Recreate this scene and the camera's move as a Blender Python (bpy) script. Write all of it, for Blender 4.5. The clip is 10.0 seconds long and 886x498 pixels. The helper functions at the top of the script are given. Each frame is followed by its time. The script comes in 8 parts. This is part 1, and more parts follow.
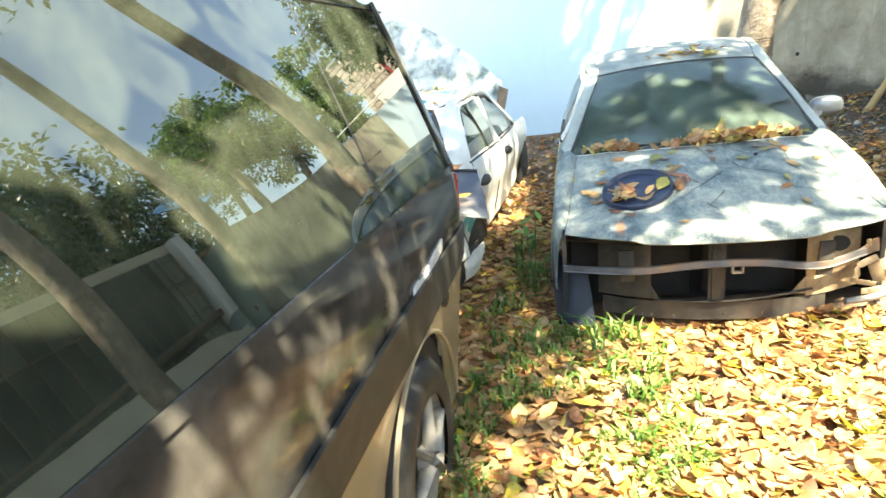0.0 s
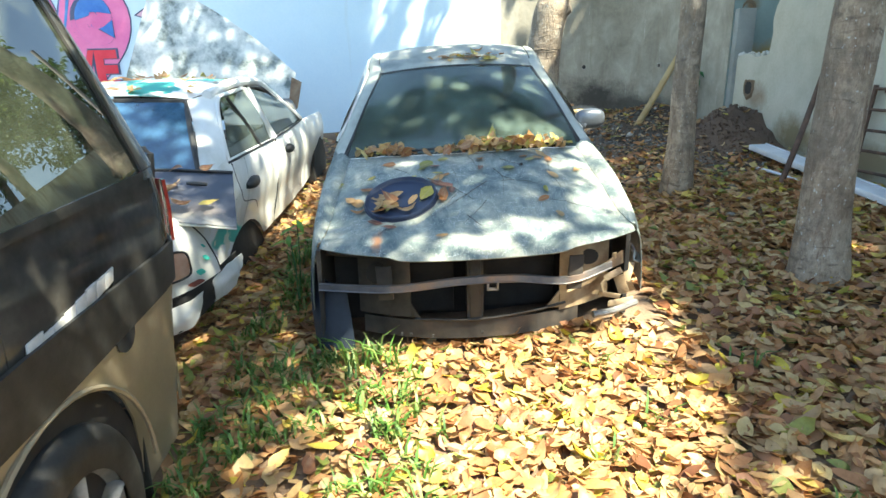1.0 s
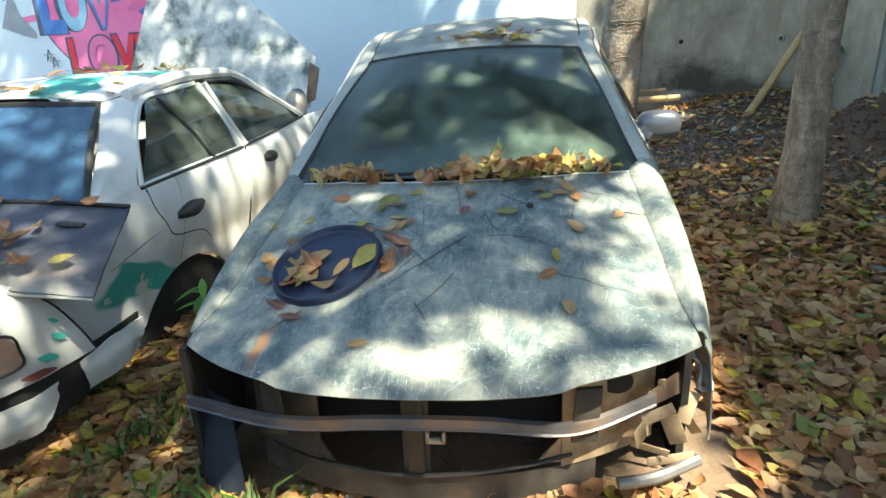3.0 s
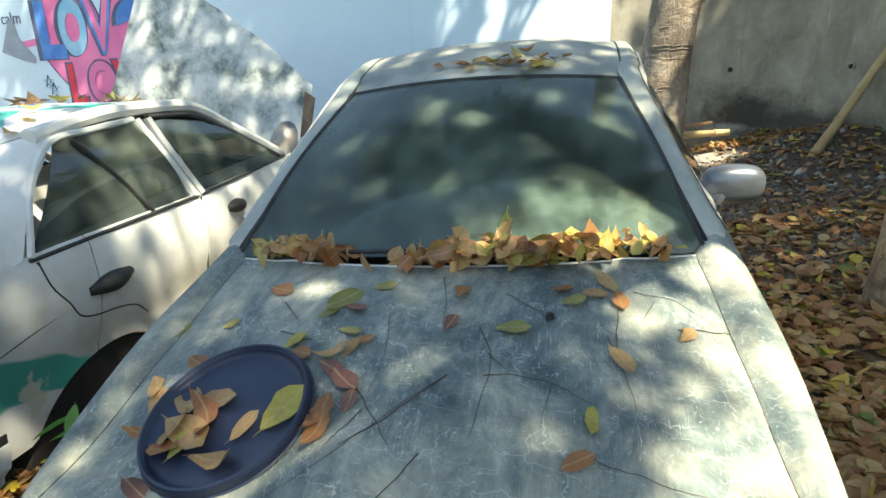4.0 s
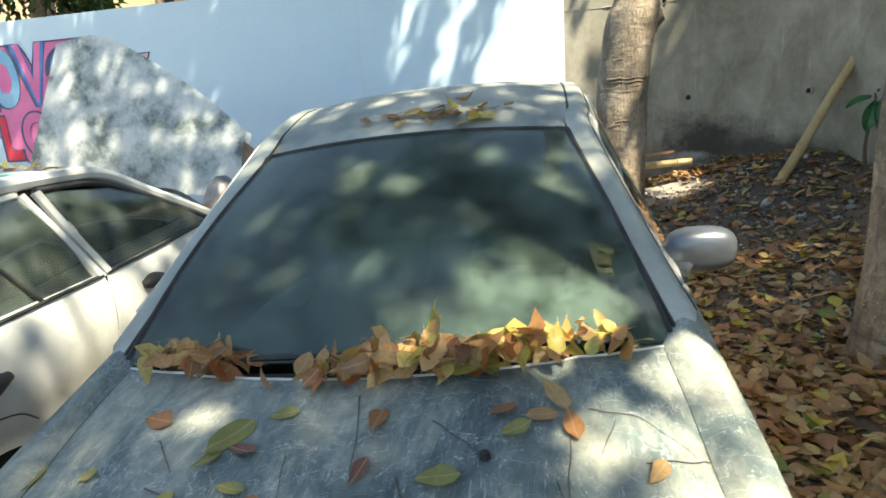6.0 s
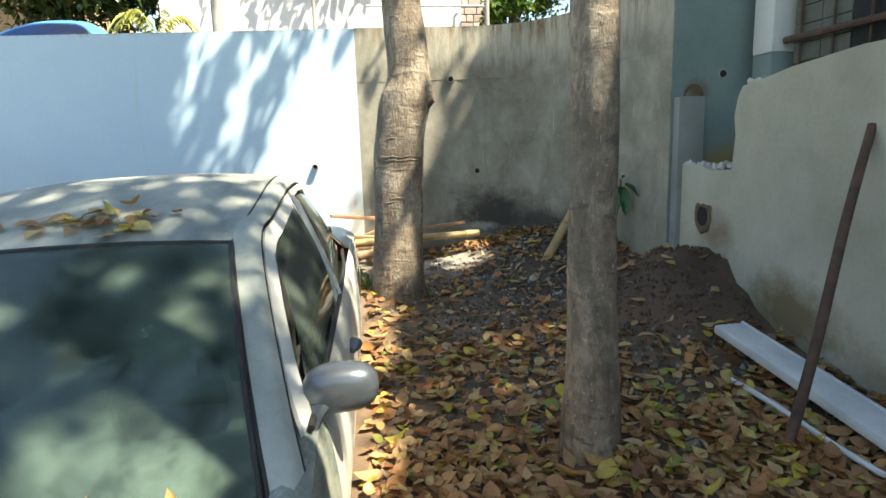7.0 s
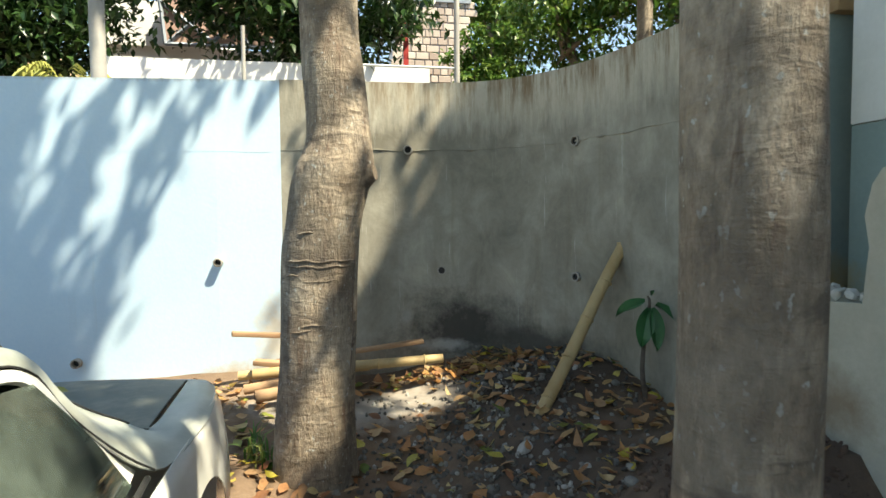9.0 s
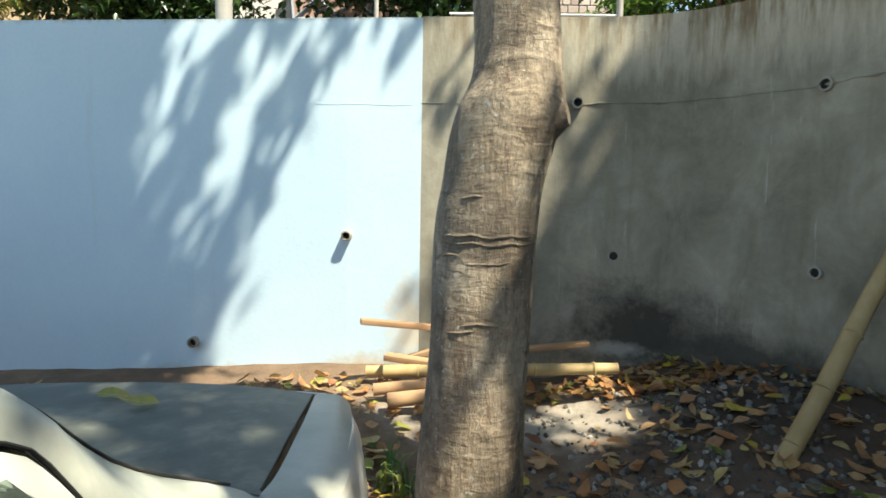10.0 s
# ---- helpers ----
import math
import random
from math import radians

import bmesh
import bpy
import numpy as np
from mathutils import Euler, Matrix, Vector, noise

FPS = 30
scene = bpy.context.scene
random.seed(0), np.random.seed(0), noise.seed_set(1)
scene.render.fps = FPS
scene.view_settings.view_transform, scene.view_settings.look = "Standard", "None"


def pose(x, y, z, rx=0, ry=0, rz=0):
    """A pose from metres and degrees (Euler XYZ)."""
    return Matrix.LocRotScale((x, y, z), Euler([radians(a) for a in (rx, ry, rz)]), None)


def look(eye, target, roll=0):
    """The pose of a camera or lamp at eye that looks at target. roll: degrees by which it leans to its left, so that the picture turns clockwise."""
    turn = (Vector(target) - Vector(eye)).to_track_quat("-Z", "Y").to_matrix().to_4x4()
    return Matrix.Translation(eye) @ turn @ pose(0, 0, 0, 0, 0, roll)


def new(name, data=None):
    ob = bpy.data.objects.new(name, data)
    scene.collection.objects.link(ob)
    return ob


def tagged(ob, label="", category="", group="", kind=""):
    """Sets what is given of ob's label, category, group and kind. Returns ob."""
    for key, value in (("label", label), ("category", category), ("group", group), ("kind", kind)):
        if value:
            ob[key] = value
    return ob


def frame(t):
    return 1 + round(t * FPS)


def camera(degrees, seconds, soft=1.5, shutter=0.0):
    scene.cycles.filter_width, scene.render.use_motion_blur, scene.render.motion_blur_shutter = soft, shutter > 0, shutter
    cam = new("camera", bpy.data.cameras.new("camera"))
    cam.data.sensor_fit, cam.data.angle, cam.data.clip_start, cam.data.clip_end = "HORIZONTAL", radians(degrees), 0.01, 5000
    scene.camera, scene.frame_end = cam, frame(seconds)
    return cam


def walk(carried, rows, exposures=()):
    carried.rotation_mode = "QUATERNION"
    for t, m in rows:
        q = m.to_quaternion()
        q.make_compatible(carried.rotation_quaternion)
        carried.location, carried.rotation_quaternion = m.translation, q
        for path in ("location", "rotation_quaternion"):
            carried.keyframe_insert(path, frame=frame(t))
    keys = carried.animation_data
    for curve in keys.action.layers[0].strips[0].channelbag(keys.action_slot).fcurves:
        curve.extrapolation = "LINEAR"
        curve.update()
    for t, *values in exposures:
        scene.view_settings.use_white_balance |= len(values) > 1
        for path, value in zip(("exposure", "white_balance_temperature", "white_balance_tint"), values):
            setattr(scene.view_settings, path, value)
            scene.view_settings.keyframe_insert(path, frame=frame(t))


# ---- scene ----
cam = camera(74.3, 10.0, shutter=0.1)
PATH = [
    (0, (-0.647, -2.958, 1.111), (-1.113, -1.084, 0.59), -5.2),
    (0.5, (-0.442, -2.854, 1.113), (-0.563, -0.934, 0.566), -3.0),
    (1, (-0.312, -2.611, 1.097), (-0.227, -0.696, 0.528), -1.2),
    (1.5, (-0.136, -2.394, 1.098), (-0.01, -0.5, 0.47), -1.2),
    (2, (0.071, -2.154, 1.137), (0.049, -0.244, 0.545), -1.4),
    (2.2, (0.138, -2.048, 1.099), (0.063, -0.129, 0.538), -2.0),
    (3.3, (0.197, -1.367, 1.17), (-0.109, 0.499, 0.518), -2.0),
    (3.5, (0.23, -1.234, 1.184), (-0.105, 0.629, 0.539), -2.0),
    (4, (0.198, -0.878, 1.154), (-0.136, 1.014, 0.599), -1.9),
    (4.5, (0.12, -0.532, 1.022), (-0.17, 1.361, 0.446), -1.3),
    (5, (0.119, -0.482, 1.005), (-0.148, 1.372, 0.303), -0.6),
    (5.5, (0.095, -0.479, 1.072), (-0.196, 1.366, 0.357), -1.4),
    (6, (0.284, -0.568, 1.233), (0.034, 1.36, 0.761), -4.2),
    (6.2, (0.436, -0.596, 1.253), (0.329, 1.359, 0.845), -3.6),
    (7.3, (0.927, -0.229, 1.424), (1.174, 1.729, 1.096), -1.9),
    (7.5, (0.971, -0.114, 1.432), (1.189, 1.852, 1.137), -2.1),
    (8, (1.102, 0.215, 1.52), (1.242, 2.203, 1.355), -1.8),
    (8.5, (1.101, 0.606, 1.506), (1.241, 2.597, 1.373), -1.4),
    (9, (1.135, 0.988, 1.501), (1.481, 2.955, 1.399), -0.5),
    (9.5, (1.071, 1.389, 1.501), (1.336, 3.37, 1.421), -0.4),
    (10, (0.923, 1.725, 1.432), (0.905, 3.718, 1.27), 1.0),
]

EXPOSURES = [(0.0, 3.0, 8100, 2), (0.5, 2.62, 7350, 1), (1.0, 2.38, 7000, 0), (2.0, 2.08, 7000, -1), (3.5, 1.84, 7400, 1), (4.4, 1.78, 8100, 1), (5.0, 1.74, 8500, 4), (6.2, 1.68, 7600, 3), (7.5, 1.58, 7450, 2), (8.4, 1.45, 7350, 0), (9.0, 1.38, 7600, 2), (10.0, 1.25, 7400, 2)]
walk(cam, [(t, look(eye, target, roll)) for t, eye, target, roll in PATH], EXPOSURES)

# ---- world, sun ----
SUN_WAY = Vector((-1.0, 0.85, -2.15)).normalized()
world = bpy.data.worlds.new("sky")
scene.world = world
world.use_nodes = True
wn = world.node_tree
sky = wn.nodes.new("ShaderNodeTexSky")
sky.sky_type, sky.sun_disc = "NISHITA", False
sky.sun_elevation = math.asin(-SUN_WAY.z)
sky.sun_rotation = math.atan2(-SUN_WAY.x, -SUN_WAY.y)
sky.air_density, sky.dust_density = 1.0, 0.6
wn.links.new(sky.outputs[0], wn.nodes["Background"].inputs[0])
wn.nodes["Background"].inputs[1].default_value = 0.122
sun = new("sun", bpy.data.lights.new("sun", "SUN"))
sun.data.energy, sun.data.angle, sun.data.color = 5.0, radians(0.53), (1.0, 0.94, 0.84)
sun.matrix_world = look((6, -4, 12), Vector((6, -4, 12)) + SUN_WAY)


# ---- materials ----
def nodes_of(name):
    m = bpy.data.materials.new(name)
    m.use_nodes = True
    t = m.node_tree
    return m, t.nodes, t.links, t.nodes["Principled BSDF"]


def ramp(n, l, fac, stops, inter="LINEAR"):
    r = n.new("ShaderNodeValToRGB")
    r.color_ramp.interpolation = inter
    e = r.color_ramp.elements
    while len(e) < len(stops):
        e.new(0.5)
    for k, (p, c) in zip(e, stops):
        k.position = p
        k.color = (*c, 1) if len(c) == 3 else c
    l.new(fac, r.inputs[0])
    return r.outputs[0]


def noise_tex(n, l, scale, detail=6, rough=0.6, stretch=None, dist=0.0):
    tc = n.new("ShaderNodeTexCoord")
    mp = n.new("ShaderNodeMapping")
    if stretch:
        mp.inputs["Scale"].default_value = stretch
    l.new(tc.outputs["Object"], mp.inputs[0])
    t = n.new("ShaderNodeTexNoise")
    t.inputs["Scale"].default_value, t.inputs["Detail"].default_value = scale, detail
    t.inputs["Roughness"].default_value, t.inputs["Distortion"].default_value = rough, dist
    l.new(mp.outputs[0], t.inputs["Vector"])
    return t.outputs["Fac"]


def mixed(n, l, fac, a, b, mode="MIX"):
    x = n.new("ShaderNodeMix")
    x.data_type, x.blend_type = "RGBA", mode
    for k, v in ((0, fac), (6, a), (7, b)):
        if isinstance(v, (float, int)):
            x.inputs[k].default_value = v
        elif isinstance(v, tuple):
            x.inputs[k].default_value = (*v, 1)
        else:
            l.new(v, x.inputs[k])
    return x.outputs[2]


def bumped(n, l, bsdf, height, strength, distance=0.01):
    b = n.new("ShaderNodeBump")
    b.inputs["Strength"].default_value, b.inputs["Distance"].default_value = strength, distance
    l.new(height, b.inputs["Height"])
    l.new(b.outputs[0], bsdf.inputs["Normal"])


def surface(name, stops, scale=6.0, fine=60.0, rough=0.7, rough2=None, bump=0.2, dist=0.004, metal=0.0, stretch=None, coat=0.0, blots=()):
    """Two scales of colour variation with fine relief."""
    m, n, l, p = nodes_of(name)
    big = noise_tex(n, l, scale, 5, 0.6, stretch)
    small = noise_tex(n, l, fine, 4, 0.65, stretch)
    c = ramp(n, l, big, stops)
    c = mixed(n, l, 0.35, c, ramp(n, l, small, [(0.25, (0.45, 0.45, 0.45)), (0.75, (0.62, 0.62, 0.62))]), "OVERLAY")
    for at, size, col in blots:
        c = mixed(n, l, blot(n, l, at, size), c, col)
    l.new(c, p.inputs["Base Color"])
    if rough2 is not None:
        l.new(ramp(n, l, big, [(0.3, (rough,) * 3), (0.7, (rough2,) * 3)]), p.inputs["Roughness"])
    else:
        p.inputs["Roughness"].default_value = rough
    p.inputs["Metallic"].default_value, p.inputs["Coat Weight"].default_value = metal, coat
    if bump:
        bumped(n, l, p, small, bump, dist)
    return m


def glass_mat(name, tint, dust_haze, dust_haze_amount, gloss=0.05, ior=1.5):
    """Pane: clear tinted layer, sharp reflection, uneven film that serves dirt and painted haze."""
    m, n, l, p = nodes_of(name)
    n.remove(p)
    tr, gl, df = n.new("ShaderNodeBsdfTransparent"), n.new("ShaderNodeBsdfGlossy"), n.new("ShaderNodeBsdfDiffuse")
    tr.inputs[0].default_value = (*tint, 1)
    gl.inputs["Roughness"].default_value = gloss
    df.inputs[0].default_value = (*dust_haze, 1)
    fr = n.new("ShaderNodeFresnel")
    fr.inputs[0].default_value = ior
    big = noise_tex(n, l, 5.5, 8, 0.72, (1, 1, 0.8), 0.2)
    lo, hi = dust_haze_amount
    mask = ramp(n, l, big, [(0.38, (lo,) * 3), (0.66, (hi,) * 3)])
    m1, m2 = n.new("ShaderNodeMixShader"), n.new("ShaderNodeMixShader")
    l.new(mask, m1.inputs[0])
    l.new(tr.outputs[0], m1.inputs[1])
    l.new(df.outputs[0], m1.inputs[2])
    l.new(fr.outputs[0], m2.inputs[0])
    l.new(m1.outputs[0], m2.inputs[1])
    l.new(gl.outputs[0], m2.inputs[2])
    l.new(m2.outputs[0], n["Material Output"].inputs[0])
    return m


def leaf_mat(name, stops, trans=0.25, rough=0.5, veins=False):
    """Leaves: each its own colour, spotted, lit through a little."""
    m, n, l, p = nodes_of(name)
    oi, ge = n.new("ShaderNodeObjectInfo"), n.new("ShaderNodeNewGeometry")
    add = n.new("ShaderNodeMath")
    l.new(oi.outputs["Random"], add.inputs[0])
    l.new(ge.outputs["Random Per Island"], add.inputs[1])
    fr = n.new("ShaderNodeMath")
    fr.operation = "FRACT"
    l.new(add.outputs[0], fr.inputs[0])
    c = ramp(n, l, fr.outputs[0], stops)
    sp = noise_tex(n, l, 45, 4, 0.7)
    c = mixed(n, l, 0.5, c, ramp(n, l, sp, [(0.3, (0.3, 0.27, 0.25)), (0.6, (0.58, 0.58, 0.56))]), "OVERLAY")
    if veins:
        tc, sx = n.new("ShaderNodeTexCoord"), n.new("ShaderNodeSeparateXYZ")
        l.new(tc.outputs["Object"], sx.inputs[0])
        ab = n.new("ShaderNodeMath")
        ab.operation = "ABSOLUTE"
        l.new(sx.outputs[0], ab.inputs[0])
        rib = ramp(n, l, ab.outputs[0], [(0.0005, (0.55,) * 3), (0.0018, (0,) * 3)])
        c = mixed(n, l, rib, c, (0.55, 0.42, 0.22))
        dg = n.new("ShaderNodeMath")
        dg.operation = "MULTIPLY_ADD"
        dg.inputs[1].default_value = -0.8
        l.new(ab.outputs[0], dg.inputs[0])
        l.new(sx.outputs[1], dg.inputs[2])
        wv = n.new("ShaderNodeMath")
        wv.operation = "SINE"
        fq = n.new("ShaderNodeMath")
        fq.operation = "MULTIPLY"
        fq.inputs[1].default_value = 800
        l.new(dg.outputs[0], fq.inputs[0])
        l.new(fq.outputs[0], wv.inputs[0])
        c = mixed(n, l, ramp(n, l, wv.outputs[0], [(0.8, (0,) * 3), (1.0, (0.25,) * 3)]), c, (0.55, 0.42, 0.22))
        edge = ramp(n, l, noise_tex(n, l, 22, 5, 0.7), [(0.55, (0,) * 3), (0.68, (0.6,) * 3)])
        c = mixed(n, l, edge, c, (0.2, 0.11, 0.06))
    l.new(c, p.inputs["Base Color"])
    p.inputs["Roughness"].default_value = rough
    bumped(n, l, p, sp, 0.25, 0.002)
    if trans:
        td, mx = n.new("ShaderNodeBsdfTranslucent"), n.new("ShaderNodeMixShader")
        l.new(c, td.inputs[0])
        mx.inputs[0].default_value = trans
        l.new(p.outputs[0], mx.inputs[1])
        l.new(td.outputs[0], mx.inputs[2])
        l.new(mx.outputs[0], n["Material Output"].inputs[0])
    return m


def blot(n, l, at, size, scale=5, stretch=None):
    """A ragged patch of its own shape and place."""
    tc, mp = n.new("ShaderNodeTexCoord"), n.new("ShaderNodeMapping")
    mp.vector_type = "TEXTURE"
    mp.inputs["Location"].default_value, mp.inputs["Scale"].default_value = at, size
    l.new(tc.outputs["Object"], mp.inputs[0])
    ln = n.new("ShaderNodeVectorMath")
    ln.operation = "LENGTH"
    l.new(mp.outputs[0], ln.inputs[0])
    ns = noise_tex(n, l, scale, 6, 0.7, stretch)
    ad = n.new("ShaderNodeMath")
    ad.operation = "MULTIPLY_ADD"
    ad.inputs[1].default_value = 1.6
    l.new(ns, ad.inputs[0])
    l.new(ln.outputs["Value"], ad.inputs[2])
    return ramp(n, l, halved(n, l, ad.outputs[0]), [(0.55, (0.9,) * 3), (0.9, (0,) * 3)])


def halved(n, l, v):
    m = n.new("ShaderNodeMath")
    m.operation = "MULTIPLY"
    m.inputs[1].default_value = 0.5
    l.new(v, m.inputs[0])
    return m.outputs[0]


def hood_mat():
    """Cream paint gone chalky and blue-grey in clouds, with pale hair scratches and rust spots."""
    m, n, l, p = nodes_of("weathered paint")
    big = noise_tex(n, l, 4.2, 7, 0.68, (1.3, 0.8, 1), 0.5)
    c = ramp(n, l, big, [(0.36, (0.06, 0.088, 0.092)), (0.45, (0.125, 0.16, 0.16)), (0.54, (0.235, 0.255, 0.225)), (0.64, (0.38, 0.38, 0.315))])
    cloud = noise_tex(n, l, 11, 7, 0.72, (1.2, 0.8, 1), 0.6)
    c = mixed(n, l, 0.75, c, ramp(n, l, cloud, [(0.32, (0.3, 0.31, 0.32)), (0.68, (0.68, 0.67, 0.64))]), "OVERLAY")
    streak = noise_tex(n, l, 18, 6, 0.65, (3.0, 0.3, 1))
    c = mixed(n, l, 0.4, c, ramp(n, l, streak, [(0.3, (0.34, 0.35, 0.36)), (0.7, (0.63, 0.62, 0.6))]), "OVERLAY")
    tc = n.new("ShaderNodeTexCoord")
    for scale, warp, width, lo, seed in ((6, 0.28, 0.005, 0.46, 5), (15, 0.2, 0.008, 0.52, 8), (30, 0.16, 0.014, 0.54, 12)):
        wob = n.new("ShaderNodeTexNoise")
        wob.inputs["Scale"].default_value, wob.inputs["Detail"].default_value = seed, 5
        l.new(tc.outputs["Object"], wob.inputs["Vector"])
        v3 = n.new("ShaderNodeMix")
        v3.data_type = "VECTOR"
        v3.inputs[0].default_value = warp
        l.new(tc.outputs["Object"], v3.inputs[4])
        l.new(wob.outputs["Color"], v3.inputs[5])
        vo = n.new("ShaderNodeTexVoronoi")
        vo.feature = "DISTANCE_TO_EDGE"
        vo.inputs["Scale"].default_value = scale
        l.new(v3.outputs[1], vo.inputs["Vector"])
        line = ramp(n, l, vo.outputs["Distance"], [(0.0, (0.6,) * 3), (width * 1.1, (0,) * 3)])
        gate = ramp(n, l, noise_tex(n, l, seed * 0.8, 3), [(lo, (0, 0, 0)), (lo + 0.1, (0.9, 0.9, 0.9))])
        c = mixed(n, l, mixed(n, l, 1.0, line, gate, "MULTIPLY"), c, (0.66, 0.69, 0.67))
    for st, lo in (((9, 0.5, 1), 0.5), ((1.2, 7, 1), 0.5), ((7, 1.5, 1), 0.47), ((11, 1, 1), 0.44), ((2, 3, 1), 0.55)):
        hair = ramp(n, l, noise_tex(n, l, 9, 2, 0.5, st), [(lo - 0.006, (0,) * 3), (lo, (1.0,) * 3), (lo + 0.006, (0,) * 3)])
        gate = ramp(n, l, noise_tex(n, l, 7, 3, 0.5, st[::-1]), [(0.52, (0,) * 3), (0.6, (0.8,) * 3)])
        c = mixed(n, l, mixed(n, l, 1.0, hair, gate, "MULTIPLY"), c, (0.58, 0.59, 0.56))
    fleck = ramp(n, l, noise_tex(n, l, 90, 3, 0.7), [(0.64, (0, 0, 0)), (0.72, (0.5, 0.5, 0.5))])
    c = mixed(n, l, fleck, c, (0.55, 0.57, 0.55))
    rust = ramp(n, l, noise_tex(n, l, 4.5, 8, 0.7, (2.2, 1.2, 1)), [(0.70, (0, 0, 0)), (0.76, (0.7, 0.7, 0.7))])
    c = mixed(n, l, rust, c, (0.30, 0.15, 0.07))
    c = mixed(n, l, blot(n, l, (-0.48, -0.28, 0.45), (0.028, 0.11, 0.3), 26), c, (0.36, 0.16, 0.065))
    l.new(c, p.inputs["Base Color"])
    l.new(ramp(n, l, cloud, [(0.3, (0.38,) * 3), (0.7, (0.62,) * 3)]), p.inputs["Roughness"])
    bumped(n, l, p, streak, 0.05, 0.003)
    return m


WEATHERED = hood_mat()
CREAM = surface("cream car paint", [(0.3, (0.62, 0.62, 0.57)), (0.55, (0.74, 0.74, 0.7)), (0.75, (0.78, 0.77, 0.73))], 4, 70, 0.28, 0.5, 0.03, 0.002, coat=0.3)
WHITE_CAR = surface("dusty white car paint", [(0.28, (0.46, 0.47, 0.43)), (0.5, (0.63, 0.64, 0.61)), (0.75, (0.72, 0.73, 0.71))], 3.5, 60, 0.35, 0.55, 0.03, 0.002, coat=0.2)
def flaked_mat():
    """White paint over an older green coat that shows where it flaked, with cream patches."""
    m, n, l, p = nodes_of("white paint flaking to green")
    big = noise_tex(n, l, 3.5, 5)
    c = ramp(n, l, big, [(0.28, (0.48, 0.48, 0.43)), (0.5, (0.66, 0.67, 0.65)), (0.75, (0.75, 0.76, 0.75))])
    c = mixed(n, l, ramp(n, l, noise_tex(n, l, 2.6, 3, 0.5, (1.3, 0.7, 1), 0.3), [(0.55, (0,) * 3), (0.57, (1,) * 3)]), c, (0.05, 0.36, 0.3))
    c = mixed(n, l, ramp(n, l, noise_tex(n, l, 5.5, 5, 0.6), [(0.60, (0,) * 3), (0.64, (0.9,) * 3)]), c, (0.6, 0.58, 0.46))
    l.new(c, p.inputs["Base Color"])
    p.inputs["Roughness"].default_value = 0.55
    bumped(n, l, p, noise_tex(n, l, 30, 4), 0.15, 0.003)
    return m


FLAKED = flaked_mat()
GREEN_PAINT = surface("flaking green paint", [(0.3, (0.02, 0.27, 0.22)), (0.7, (0.06, 0.42, 0.35))], 9, 80, 0.5)
DARK_PANEL = surface("dull dark grey panel", [(0.3, (0.06, 0.065, 0.075)), (0.6, (0.13, 0.135, 0.14)), (0.75, (0.26, 0.25, 0.23))], 4, 50, 0.5, 0.65, 0.08)
RUBBER = surface("black rubber", [(0.3, (0.012, 0.013, 0.014)), (0.7, (0.035, 0.035, 0.034))], 20, 120, 0.6)
RUSTY = surface("rusty steel", [(0.3, (0.09, 0.055, 0.035)), (0.5, (0.17, 0.11, 0.07)), (0.72, (0.26, 0.2, 0.14))], 7, 90, 0.75, None, 0.3, 0.003, 0.2)
BARE = surface("scratched bare metal", [(0.3, (0.12, 0.12, 0.12)), (0.5, (0.24, 0.24, 0.24)), (0.72, (0.22, 0.16, 0.11))], 8, 90, 0.4, 0.6, 0.1, 0.002, 0.6)
# near-black with the shade of hollows, holes and window openings in its colour
BLACK_IN = surface("near-black shade of hollows", [(0.3, (0.008, 0.008, 0.009)), (0.7, (0.025, 0.024, 0.023))], 8, 50, 0.8)
VAN_BLACK = surface("dusty black van paint", [(0.3, (0.02, 0.019, 0.018)), (0.55, (0.052, 0.05, 0.046)), (0.75, (0.1, 0.094, 0.084))], 5, 60, 0.06, 0.12, 0.006, 0.002)
VAN_BLACK.node_tree.nodes["Principled BSDF"].inputs["Specular IOR Level"].default_value = 0.16
VAN_TAN = surface("metallic tan van paint", [(0.3, (0.26, 0.215, 0.145)), (0.7, (0.4, 0.34, 0.24))], 3, 70, 0.3, 0.45, 0.02, 0.002, 0.3, coat=0.4)
WINDSHIELD = glass_mat("dusty windshield glass", (0.34, 0.44, 0.41), (0.25, 0.35, 0.3), (0.1, 0.34), 0.05)
SIDE_GLASS = glass_mat("green side glass", (0.4, 0.5, 0.45), (0.3, 0.38, 0.33), (0.1, 0.3), 0.03, 1.7)
# the green film paints the hazy brightness of reflections into the van panes
DARK_GLASS = glass_mat("tinted van glass", (0.05, 0.06, 0.05), (0.2, 0.24, 0.17), (0.06, 0.2), 0.004, 2.2)
# the bright blue film stands in for sky reflected by the rear pane
BLUE_GLASS = glass_mat("blue tinted rear glass with painted reflection", (0.06, 0.13, 0.24), (0.10, 0.25, 0.45), (0.25, 0.48), 0.04, 1.8)
MIRROR_SHELL = surface("silver mirror shell", [(0.3, (0.115, 0.13, 0.15)), (0.7, (0.17, 0.19, 0.215))], 8, 80, 0.3, None, 0.03, 0.002, 0.6)
